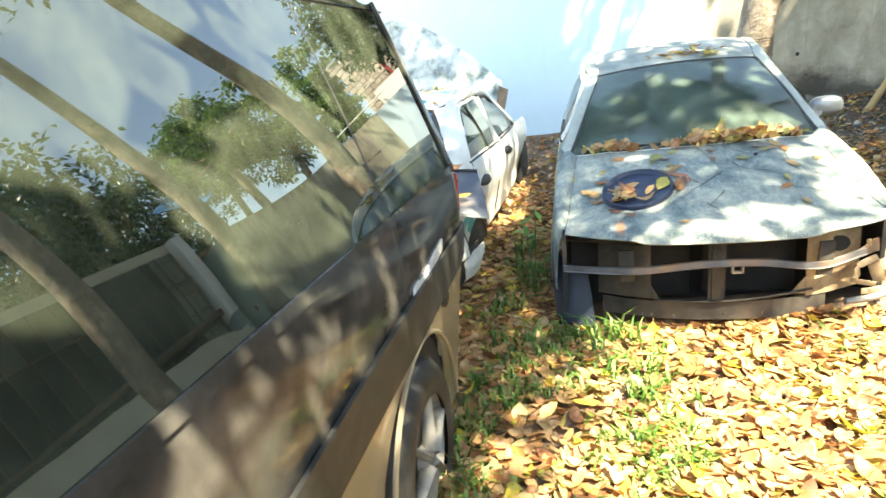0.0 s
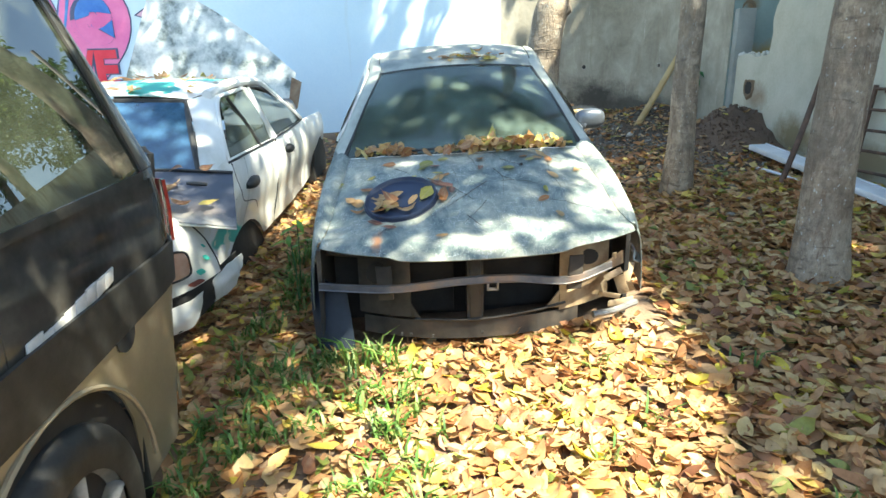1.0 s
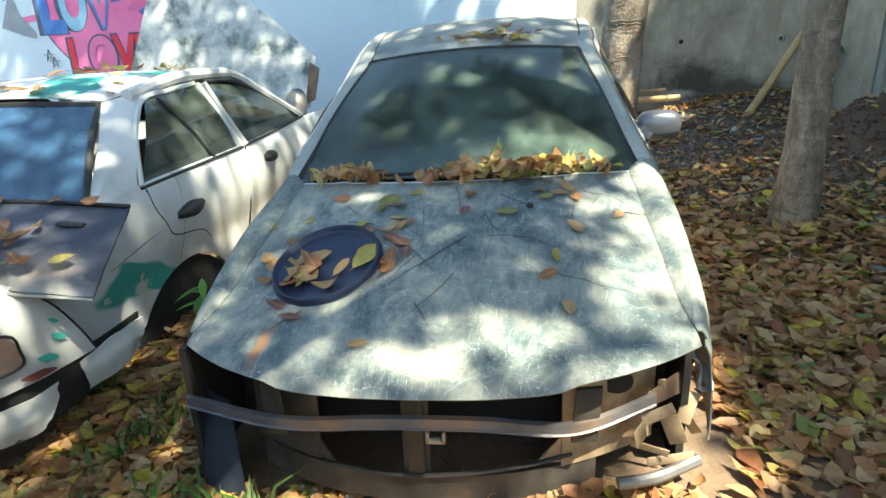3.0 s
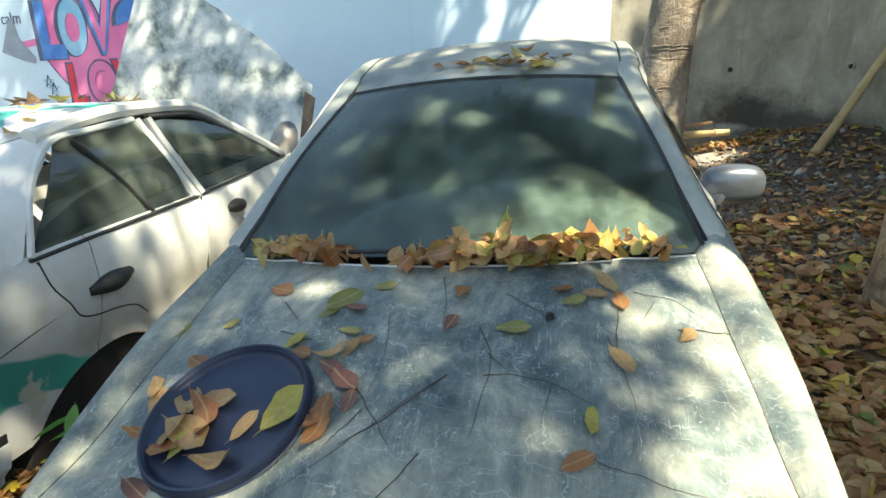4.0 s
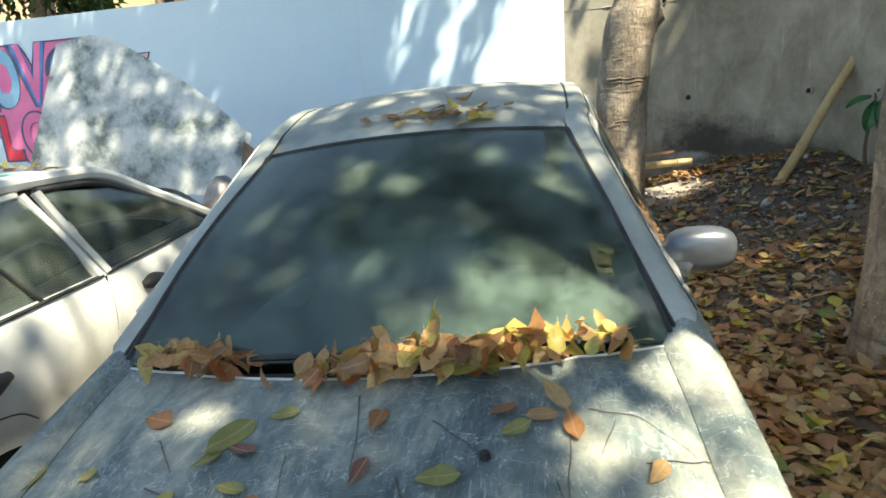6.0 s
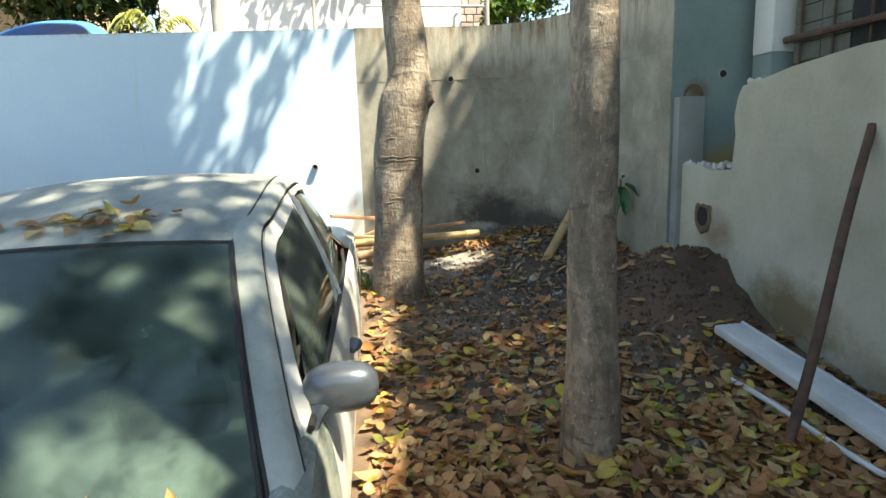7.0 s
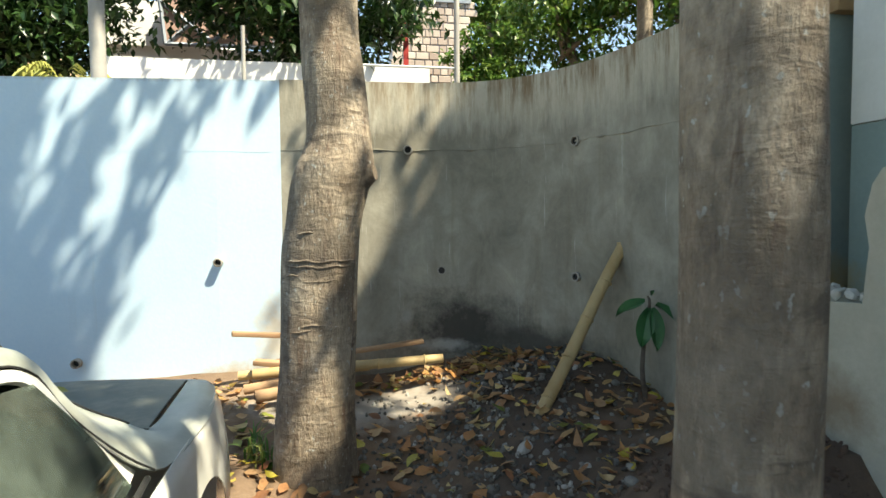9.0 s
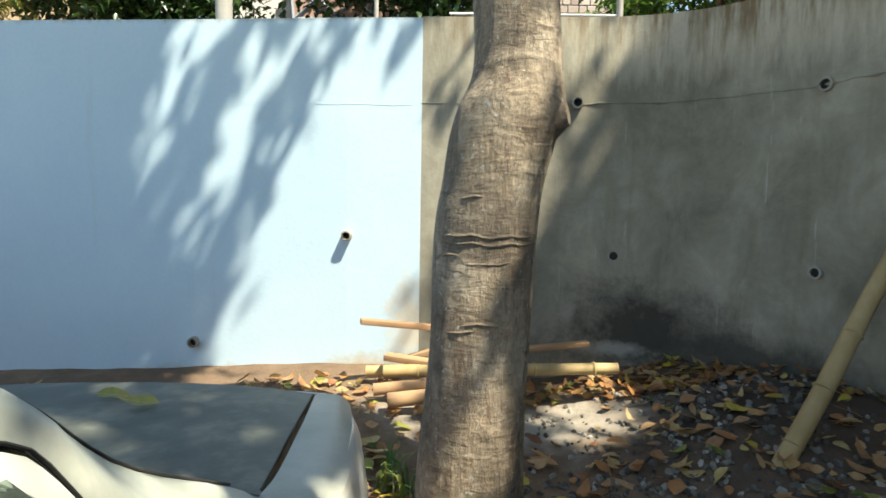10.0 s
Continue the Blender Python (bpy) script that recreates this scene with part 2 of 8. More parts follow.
def bark_mat():
    """Grey-brown bark, ringed and cracked, with pale lichen specks."""
    m, n, l, p = nodes_of("grey bark")
    big, mid = noise_tex(n, l, 4, 5, 0.6), noise_tex(n, l, 34, 6, 0.72, (1, 1, 0.6))
    ring = noise_tex(n, l, 22, 4, 0.6, (0.3, 0.3, 1.1), 0.5)
    c = ramp(n, l, big, [(0.3, (0.19, 0.14, 0.1)), (0.5, (0.31, 0.25, 0.185)), (0.7, (0.44, 0.375, 0.295))])
    c = mixed(n, l, 0.7, c, ramp(n, l, mid, [(0.32, (0.22, 0.21, 0.2)), (0.68, (0.74, 0.73, 0.72))]), "OVERLAY")
    c = mixed(n, l, ramp(n, l, ring, [(0.6, (0,) * 3), (0.68, (0.65,) * 3)]), c, (0.075, 0.055, 0.042))
    split = noise_tex(n, l, 16, 6, 0.7, (1.6, 1.6, 0.22), 0.4)
    c = mixed(n, l, ramp(n, l, split, [(0.56, (0,) * 3), (0.66, (0.7,) * 3)]), c, (0.12, 0.068, 0.045))
    lich = ramp(n, l, noise_tex(n, l, 64, 3, 0.5, (1, 1, 0.7)), [(0.65, (0,) * 3), (0.69, (0.8,) * 3)])
    c = mixed(n, l, lich, c, (0.5, 0.5, 0.46))
    mould = ramp(n, l, noise_tex(n, l, 3.2, 7, 0.68, (1, 1, 0.55), 0.6), [(0.47, (0,) * 3), (0.55, (0.6,) * 3)])
    c = mixed(n, l, mould, c, (0.1, 0.082, 0.065))
    l.new(c, p.inputs["Base Color"])
    p.inputs["Roughness"].default_value = 0.8
    h = mixed(n, l, 0.35, mixed(n, l, 0.5, mid, ring), split)
    bumped(n, l, p, h, 1.0, 0.035)
    return m


BARK = bark_mat()
HEAP = leaf_mat("reddish fallen leaf", [(0.0, (0.15, 0.065, 0.035)), (0.15, (0.42, 0.19, 0.075)), (0.3, (0.58, 0.4, 0.2)), (0.42, (0.26, 0.1, 0.055)), (0.56, (0.62, 0.42, 0.16)), (0.7, (0.5, 0.24, 0.09)), (0.84, (0.3, 0.17, 0.09)), (0.95, (0.62, 0.5, 0.16)), (1.0, (0.34, 0.17, 0.12))], veins=True)
LITTER = leaf_mat("fallen leaf", [(0.0, (0.16, 0.065, 0.03)), (0.14, (0.38, 0.2, 0.09)), (0.28, (0.5, 0.34, 0.17)), (0.4, (0.29, 0.11, 0.045)), (0.52, (0.54, 0.4, 0.21)), (0.62, (0.40, 0.19, 0.08)), (0.72, (0.45, 0.22, 0.075)), (0.84, (0.54, 0.43, 0.2)), (0.92, (0.56, 0.44, 0.05)), (0.96, (0.3, 0.3, 0.07)), (1.0, (0.13, 0.19, 0.045))])
GREEN_LEAF = leaf_mat("dark green leaf", [(0.0, (0.018, 0.045, 0.015)), (0.5, (0.03, 0.075, 0.02)), (1.0, (0.06, 0.12, 0.03))], 0.3, 0.35)
BRIGHT_LEAF = leaf_mat("light green leaf", [(0.0, (0.05, 0.12, 0.02)), (0.5, (0.1, 0.2, 0.04)), (1.0, (0.2, 0.28, 0.06))], 0.4, 0.45)
GRASS = leaf_mat("grass", [(0.0, (0.05, 0.13, 0.02)), (0.6, (0.1, 0.22, 0.04)), (1.0, (0.25, 0.27, 0.09))], 0.3)


def wall_mat(name, blue):
    m, n, l, p = nodes_of(name)
    big = noise_tex(n, l, 1.3, 6, 0.6)
    drip = noise_tex(n, l, 3.5, 6, 0.65, (2.5, 2.5, 0.22))
    small = noise_tex(n, l, 40, 5, 0.65)
    if blue:
        c = ramp(n, l, big, [(0.3, (0.5, 0.655, 0.79)), (0.7, (0.56, 0.715, 0.83))])
        c = mixed(n, l, ramp(n, l, drip, [(0.62, (0,) * 3), (0.8, (0.35,) * 3)]), c, (0.45, 0.5, 0.5))
        c = mixed(n, l, blot(n, l, (0.72, 4.87, 0.75), (0.16, 0.5, 0.32), 9), c, (0.62, 0.57, 0.48))
        for at, size in (((-0.1, 4.93, 0.42), (0.9, 0.5, 0.09)), ((0.55, 4.88, 0.5), (0.35, 0.4, 0.12)), ((-2.0, 5.05, 0.3), (1.4, 0.5, 0.12))):
            c = mixed(n, l, blot(n, l, at, size, 11), c, (0.5, 0.43, 0.33))
        c = mixed(n, l, blot(n, l, (-0.2, 4.94, 2.42), (3.2, 0.6, 0.05), 12, (2.5, 2.5, 0.5)), c, (0.33, 0.34, 0.32))
    else:
        c = ramp(n, l, big, [(0.32, (0.195, 0.18, 0.142)), (0.5, (0.28, 0.265, 0.22)), (0.68, (0.39, 0.37, 0.31))])
        cloud = noise_tex(n, l, 4.5, 7, 0.7, (1, 1, 0.7), 0.5)
        c = mixed(n, l, 0.85, c, ramp(n, l, cloud, [(0.3, (0.33, 0.32, 0.31)), (0.7, (0.65, 0.65, 0.64))]), "OVERLAY")
        c = mixed(n, l, ramp(n, l, drip, [(0.56, (0,) * 3), (0.74, (0.45,) * 3)]), c, (0.2, 0.165, 0.11))
        white = noise_tex(n, l, 13, 6, 0.7, (2.2, 2.2, 0.14))
        c = mixed(n, l, ramp(n, l, white, [(0.63, (0,) * 3), (0.71, (0.5,) * 3)]), c, (0.6, 0.6, 0.56))
        c = mixed(n, l, blot(n, l, (2.3, 4.3, 2.3), (1.9, 2.0, 0.28), 7, (3, 3, 0.5)), c, (0.5, 0.46, 0.37))
        rusty = noise_tex(n, l, 7, 6, 0.68, (2.4, 2.4, 0.3))
        top = blot(n, l, (2.3, 4.3, 2.42), (2.0, 2.2, 0.3), 7, (3, 3, 0.4))
        c = mixed(n, l, mixed(n, l, 1.0, top, ramp(n, l, rusty, [(0.42, (0,) * 3), (0.58, (0.95,) * 3)]), "MULTIPLY"), c, (0.17, 0.105, 0.045))
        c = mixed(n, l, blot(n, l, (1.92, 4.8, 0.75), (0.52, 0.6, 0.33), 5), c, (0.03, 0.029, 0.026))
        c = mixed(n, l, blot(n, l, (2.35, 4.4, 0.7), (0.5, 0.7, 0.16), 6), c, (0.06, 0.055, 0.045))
        c = mixed(n, l, blot(n, l, (1.57, 4.84, 0.86), (0.05, 0.3, 0.09), 14), c, (0.33, 0.315, 0.27))
        c = mixed(n, l, blot(n, l, (1.8, 4.84, 0.66), (0.24, 0.3, 0.05), 12), c, (0.36, 0.36, 0.33))
    c = mixed(n, l, 0.25, c, ramp(n, l, small, [(0.3, (0.42,) * 3), (0.7, (0.6,) * 3)]), "OVERLAY")
    l.new(c, p.inputs["Base Color"])
    p.inputs["Roughness"].default_value = 0.85
    bumped(n, l, p, mixed(n, l, 0.4, small, noise_tex(n, l, 7, 5, 0.6)), 0.16 if blue else 0.3, 0.01)
    return m


BLUE_WALL = wall_mat("pale blue painted plaster", True)
GREY_WALL = wall_mat("stained bare concrete", False)
TEAL_WALL = surface("faded blue-green house paint", [(0.3, (0.165, 0.225, 0.22)), (0.7, (0.235, 0.3, 0.285))], 1.6, 40, 0.8, None, 0.15, blots=[((2.93, 3.2, 1.68), (0.09, 0.3, 0.10), (0.16, 0.085, 0.035)), ((3.1, 3.2, 1.20), (0.5, 0.3, 0.17), (0.33, 0.24, 0.1))])
CREAM_WALL = surface("stained cream plaster", [(0.3, (0.33, 0.315, 0.25)), (0.5, (0.42, 0.405, 0.33)), (0.75, (0.5, 0.485, 0.41))], 1.8, 45, 0.85, None, 0.3, 0.006, blots=[((2.8, 2.1, 0.55), (0.4, 0.4, 0.22), (0.16, 0.12, 0.055)), ((2.8, 2.72, 0.85), (0.3, 0.22, 0.16), (0.24, 0.18, 0.12)), ((2.8, 1.2, 0.45), (0.4, 0.6, 0.16), (0.2, 0.16, 0.09))])


def ground_mat():
    m, n, l, p = nodes_of("soil and grit")
    big, mid, small = noise_tex(n, l, 1.1, 5), noise_tex(n, l, 14, 6, 0.7), noise_tex(n, l, 130, 4, 0.7)
    c = ramp(n, l, big, [(0.3, (0.10, 0.065, 0.042)), (0.55, (0.17, 0.115, 0.075)), (0.75, (0.25, 0.19, 0.14))])
    c = mixed(n, l, 0.6, c, ramp(n, l, mid, [(0.3, (0.36, 0.34, 0.32)), (0.7, (0.64, 0.63, 0.62))]), "OVERLAY")
    c = mixed(n, l, 0.5, c, ramp(n, l, small, [(0.35, (0.35,) * 3), (0.7, (0.7,) * 3)]), "OVERLAY")
    # three dark soils, then pale grit with sunlight painted into its colour
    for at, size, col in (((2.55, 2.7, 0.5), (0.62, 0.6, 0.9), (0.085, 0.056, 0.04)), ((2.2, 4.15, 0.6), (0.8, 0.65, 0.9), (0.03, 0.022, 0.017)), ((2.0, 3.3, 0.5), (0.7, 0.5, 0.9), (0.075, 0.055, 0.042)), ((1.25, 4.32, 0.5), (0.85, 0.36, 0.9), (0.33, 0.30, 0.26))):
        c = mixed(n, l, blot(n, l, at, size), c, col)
    l.new(c, p.inputs["Base Color"])
    p.inputs["Roughness"].default_value = 0.95
    bumped(n, l, p, mid, 0.7, 0.02)
    return m


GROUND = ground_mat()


# ---- building tools ----
def part(name, bm, material, parent=None, label="", smooth=True, kind=""):
    me = bpy.data.meshes.new(name)
    bm.to_mesh(me)
    bm.free()
    for mt in (material if isinstance(material, (list, tuple)) else [material]):
        me.materials.append(mt)
    if smooth:
        for f in me.polygons:
            f.use_smooth = True
        me.set_sharp_from_angle(angle=radians(42))
    ob = new(name, me)
    if parent is not None:
        ob.parent = parent
        ob.matrix_parent_inverse = Matrix.Translation(-world_loc(parent))
    if label or kind:
        tagged(ob, label=label, kind=kind)
    return ob


def world_loc(ob):
    v = Vector(ob.location)
    while ob.parent is not None:
        v = v + ob.matrix_parent_inverse.translation + ob.parent.location
        ob = ob.parent
    return v


def thing(name, at, label, category, group="", kind=""):
    e = new(name)
    e.empty_display_size = 0.1
    e.location = at
    return tagged(e, label, category, group, kind)


def crom(pts, s):
    """Smooth curve through control points, s from 0 to 1."""
    k = len(pts) - 1
    f = min(max(s, 0.0), 1.0) * k
    i = min(int(f), k - 1)
    t = f - i
    p1, p2 = pts[i], pts[i + 1]
    p0 = pts[i - 1] if i > 0 else p1 * 2 - p2
    p3 = pts[i + 2] if i + 2 <= k else p2 * 2 - p1
    return 0.5 * (2 * p1 + (p2 - p0) * t + (2 * p0 - 5 * p1 + 4 * p2 - p3) * t * t + (3 * p1 - p0 - 3 * p2 + p3) * t ** 3)


def grid(fn, nu, nv, thick=0.0):
    """A sheet from fn(u, v), both 0 to 1, made solid by thick."""
    bm = bmesh.new()
    vs = [[bm.verts.new(fn(i / nu, j / nv)) for j in range(nv + 1)] for i in range(nu + 1)]
    for i in range(nu):
        for j in range(nv):
            bm.faces.new((vs[i][j], vs[i + 1][j], vs[i + 1][j + 1], vs[i][j + 1]))
    bm.normal_update()
    if thick:
        bmesh.ops.solidify(bm, geom=bm.faces[:], thickness=thick)
        bmesh.ops.recalc_face_normals(bm, faces=bm.faces[:])
    return bm


def rows_fn(rows):
    rows = [[Vector(p) for p in r] for r in rows]

    def fn(u, v):
        return crom([crom(r, v) for r in rows], u)
    return fn


def patch(rows, nu, nv, thick=0.004):
    return grid(rows_fn(rows), nu, nv, thick)


def mirrored(rows, cx):
    return [[(2 * cx - p[0], p[1], p[2]) for p in r] for r in rows][::-1]


def tube(pts, radius, sides=8, steps=0, flat=1.0, caps=True):
    """A rod along points; radius a number or one for each point; flat squeezes it."""
    pts = [Vector(p) for p in pts]
    rad = radius if isinstance(radius, (list, tuple)) else [radius] * len(pts)
    if steps:
        rv = [Vector((r, 0, 0)) for r in rad]
        ss = [k / steps for k in range(steps + 1)]
        rad = [crom(rv, s).x for s in ss]
        pts = [crom(pts, s) for s in ss]
    bm = bmesh.new()
    rings, side = [], None
    for i, p in enumerate(pts):
        d = (pts[min(i + 1, len(pts) - 1)] - pts[max(i - 1, 0)]).normalized()
        if side is None:
            side = d.cross(Vector((0, 0, 1)) if abs(d.z) < 0.9 else Vector((0, 1, 0))).normalized()
        side = (side - d * side.dot(d)).normalized()
        up = side.cross(d)
        rings.append([bm.verts.new(p + side * math.cos(a) * rad[i] + up * math.sin(a) * rad[i] * flat) for a in (2 * math.pi * k / sides for k in range(sides))])
    for a, b in zip(rings, rings[1:]):
        for k in range(sides):
            bm.faces.new((a[k], a[(k + 1) % sides], b[(k + 1) % sides], b[k]))
    if caps:
        bm.faces.new(rings[0][::-1])
        bm.faces.new(rings[-1])
    bm.normal_update()
    bmesh.ops.recalc_face_normals(bm, faces=bm.faces[:])
    return bm


def box(lo, hi, bevel=0.0, m=None, segs=2):
    bm = bmesh.new()
    lo, hi = Vector(lo), Vector(hi)
    bmesh.ops.create_cube(bm, size=1, matrix=Matrix.Translation((lo + hi) / 2) @ Matrix.Diagonal((*(hi - lo), 1)))
    if bevel:
        bmesh.ops.bevel(bm, geom=bm.edges[:], offset=bevel, segments=segs, affect="EDGES", profile=0.5)
    if m is not None:
        bm.transform(m)
    return bm


def prism(outline, depth_vec, bevel=0.0):
    """A plate from a closed outline of 3D points, made thick along depth_vec."""
    bm = bmesh.new()
    f = bm.faces.new([bm.verts.new(p) for p in outline])
    r = bmesh.ops.extrude_face_region(bm, geom=[f])
    bmesh.ops.translate(bm, vec=Vector(depth_vec), verts=[v for v in r["geom"] if isinstance(v, bmesh.types.BMVert)])
    bmesh.ops.recalc_face_normals(bm, faces=bm.faces[:])
    if bevel:
        bmesh.ops.bevel(bm, geom=bm.edges[:], offset=bevel, segments=2, affect="EDGES", profile=0.5)
    return bm


def merge(*bms):
    out = bms[0]
    for b in bms[1:]:
        tmp = bpy.data.meshes.new("tmp")
        b.to_mesh(tmp)
        b.free()
        out.from_mesh(tmp)
        bpy.data.meshes.remove(tmp)
    return out


def soup(name, verts, faces, material, parent=None, smooth=True, kind=""):
    me = bpy.data.meshes.new(name)
    me.from_pydata(verts, [], faces)
    me.materials.append(material)
    if smooth:
        me.polygons.foreach_set("use_smooth", [True] * len(me.polygons))
    ob = new(name, me)
    if parent is not None:
        ob.parent = parent
        ob.matrix_parent_inverse = Matrix.Translation(-world_loc(parent))
    if kind:
        tagged(ob, kind=kind)
    return ob


# ---- ground ----
def gz(x, y):
    """Height of the yard, rising to the back and to the house."""
    cx, cy = min(max(x, -7), 3.4), min(max(y, -7), 6)
    z = 0.01 + 0.065 * cx + 0.1 * cy
    z += 0.022 * noise.noise((x * 1.1, y * 1.1, 0)) + 0.010 * noise.noise((x * 4, y * 4, 3))
    z += 0.16 * math.exp(-((x - 2.45) / 0.5) ** 2 - ((y - 4.0) / 0.45) ** 2)
    z += (0.31 + 0.13 * noise.noise((x * 4, y * 4, 8)) + 0.09 * noise.noise((x * 11, y * 11, 5))) * math.exp(-((x - 2.62) / 0.36) ** 2 - ((y - 2.75) / 0.4) ** 2)
    z -= 0.11 * math.exp(-((x - 1.35) / 0.55) ** 2) * min(max((y - 0.5) / 1.3, 0), 1)
    return z


def spaced(lo, hi, step, far):
    a = list(np.arange(lo, hi + step / 2, step))
    out, d = [], 0.6
    while d < far:
        out.append(d)
        d *= 1.7
    return [lo - d for d in out[::-1]] + a + [hi + d for d in out]


def build_ground():
    xs, ys = spaced(-4.5, 3.6, 0.05, 400), spaced(-5, 5.2, 0.05, 400)
    vs = [(x, y, gz(x, y)) for x in xs for y in ys]
    k = len(ys)
    fs = [(i * k + j, (i + 1) * k + j, (i + 1) * k + j + 1, i * k + j + 1) for i in range(len(xs) - 1) for j in range(k - 1)]
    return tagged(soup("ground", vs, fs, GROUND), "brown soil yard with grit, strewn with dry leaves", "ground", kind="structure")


ground = build_ground()

# ---- walls ----
WALL_TOP = 2.39
BACK = [(-9.0, 5.5), (-3.0, 5.12), (-0.47, 4.96), (0.37, 4.89), (0.77, 4.87)]
CURVE = [(0.77, 4.87), (1.3, 4.85), (1.81, 4.82), (2.15, 4.69), (2.36, 4.49), (2.51, 4.24), (2.62, 3.9), (2.75, 3.2)]


def wall_along(line, z0, z1, thick, n=1):
    """A wall of upright faces along a plan line, its thickness on the far side."""
    pts = [Vector((x, y, 0)) for x, y in line]
    off = []
    for i, p in enumerate(pts):
        d = (pts[min(i + 1, len(pts) - 1)] - pts[max(i - 1, 0)]).normalized()
        off.append(Vector((-d.y, d.x, 0)) * thick)
    bm = bmesh.new()
    cols = []
    for p, o in zip(pts, off):
        zt = z1(p.x) if callable(z1) else z1
        cols.append([bm.verts.new((q.x, q.y, z)) for q, z in ((p, z0), (p, zt), (p + o, zt), (p + o, z0))])
    for a, b in zip(cols, cols[1:]):
        for k in range(4):
            bm.faces.new((a[k], b[k], b[(k + 1) % 4], a[(k + 1) % 4]))
    bm.faces.new(cols[0])
    bm.faces.new(cols[-1][::-1])
    bmesh.ops.recalc_face_normals(bm, faces=bm.faces[:])
    return bm


def resample(line, n):
    v = [Vector((x, y, 0)) for x, y in line]
    return [tuple(crom(v, k / n).xy) for k in range(n + 1)]


wall_back = tagged(part("wall_back", wall_along(BACK, -0.5, WALL_TOP, 0.18), BLUE_WALL, smooth=False), "pale blue painted plaster boundary wall", "wall", kind="structure")
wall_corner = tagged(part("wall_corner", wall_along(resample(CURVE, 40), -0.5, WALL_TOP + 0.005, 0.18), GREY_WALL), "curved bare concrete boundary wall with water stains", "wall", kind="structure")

# house on the east side
wall_teal = tagged(part("wall_teal", box((2.755, 3.2, -0.3), (6.5, 3.4, 2.36)), TEAL_WALL, smooth=False), "faded blue-green house wall", "wall", kind="structure")
wall_house = tagged(part("wall_house", box((3.35, -7.0, -0.3), (3.6, 3.13, 2.75)), CREAM_WALL, smooth=False), "cream house wall beside the yard", "wall", kind="structure")
wall_garden = tagged(part("wall_garden", prism([(2.80, -7, -0.4), (2.80, 3.15, -0.4), (2.80, 3.15, 1.21), (2.80, 2.95, 1.235), (2.80, 2.8, 1.20), (2.80, 2.61, 1.215), (2.80, 2.59, 1.4), (2.80, 2.61, 1.5), (2.80, 2.585, 1.6), (2.80, 2.55, 1.65), (2.80, 2.42, 1.665), (2.80, 2.2, 1.7), (2.80, 1.8, 1.735), (2.80, -7, 1.74)], (0.16, 0, 0)), CREAM_WALL, smooth=False), "low stained cream plaster wall, broken at its end", "wall", kind="structure")
wall_south = tagged(part("wall_south", box((-9, -9.2, -1.5), (3.4, -9, 2.2)), CREAM_WALL, smooth=False), "plain cream wall closing the yard", "wall", kind="structure")
wall_west = tagged(part("wall_west", box((-9.2, -9, -1.5), (-9, 5.5, 2.2)), CREAM_WALL, smooth=False), "plain cream wall closing the yard", "wall", kind="structure")

# ---- white saloon with its nose stripped ----
def sym(fn, cx=0.0):
    return lambda u, v: Vector((2 * cx - fn(u, v).x, fn(u, v).y, fn(u, v).z))


def bowed(pts):
    """Straight pieces through (s, value) pairs."""
    def f(s):
        for (a, va), (b, vb) in zip(pts, pts[1:]):
            if s <= b:
                t = (s - a) / (b - a)
                return va + (vb - va) * t
        return pts[-1][1]
    return f


def smooth_of(pts):
    """A smooth curve value(s) through (s, value) pairs with rising s."""
    def f(s):
        if s <= pts[0][0]:
            return pts[0][1]
        if s >= pts[-1][0]:
            return pts[-1][1]
        for i in range(len(pts) - 1):
            if s <= pts[i + 1][0]:
                break
        (a, va), (b, vb) = pts[i], pts[i + 1]

        def slope(k):
            if k <= 0 or k >= len(pts) - 1:
                j = 0 if k <= 0 else len(pts) - 2
                return (pts[j + 1][1] - pts[j][1]) / (pts[j + 1][0] - pts[j][0])
            return (pts[k + 1][1] - pts[k - 1][1]) / (pts[k + 1][0] - pts[k - 1][0])
        h, t = b - a, (s - a) / (b - a)
        m0, m1 = slope(i) * h, slope(i + 1) * h
        return (2 * t ** 3 - 3 * t * t + 1) * va + (t ** 3 - 2 * t * t + t) * m0 + (3 * t * t - 2 * t ** 3) * vb + (t ** 3 - t * t) * m1
    return f


HOOD_Z = smooth_of([(0, 0.396), (0.04, 0.424), (0.15, 0.456), (0.25, 0.484), (0.38, 0.53), (0.5, 0.576), (0.66, 0.618), (0.82, 0.66), (1, 0.688)])


def lip_y(x):
    return -0.472 + 0.30 * (abs(x) / 0.8) ** 2.6


def cowl_y(x):
    return 0.505 + 0.14 * (x / 0.68) ** 2


def hood_z(x, y):
    t = min(max((y - lip_y(x)) / (cowl_y(x) - lip_y(x)), 0), 1)
    z = HOOD_Z(t) - (0.16 * t * (1 - t) + 0.016 * t) * (abs(x) / 0.7) ** 2.4
    z -= 0.016 * max(0.0, 1 - t / 0.10) * (1 / (1 + math.exp((abs(x) - 0.38) / 0.012)) - 0.5)
    return z + 0.005 * math.exp(-((abs(x) - 0.42 - 0.06 * t) / 0.03) ** 2) * min(t * 4, 1)


def hood_pt(u, v):
    x = (2 * u - 1) * (0.725 - 0.05 * v)
    y = lip_y(x) + (cowl_y(x) - lip_y(x)) * v
    return Vector((x, y, hood_z(x, y)))


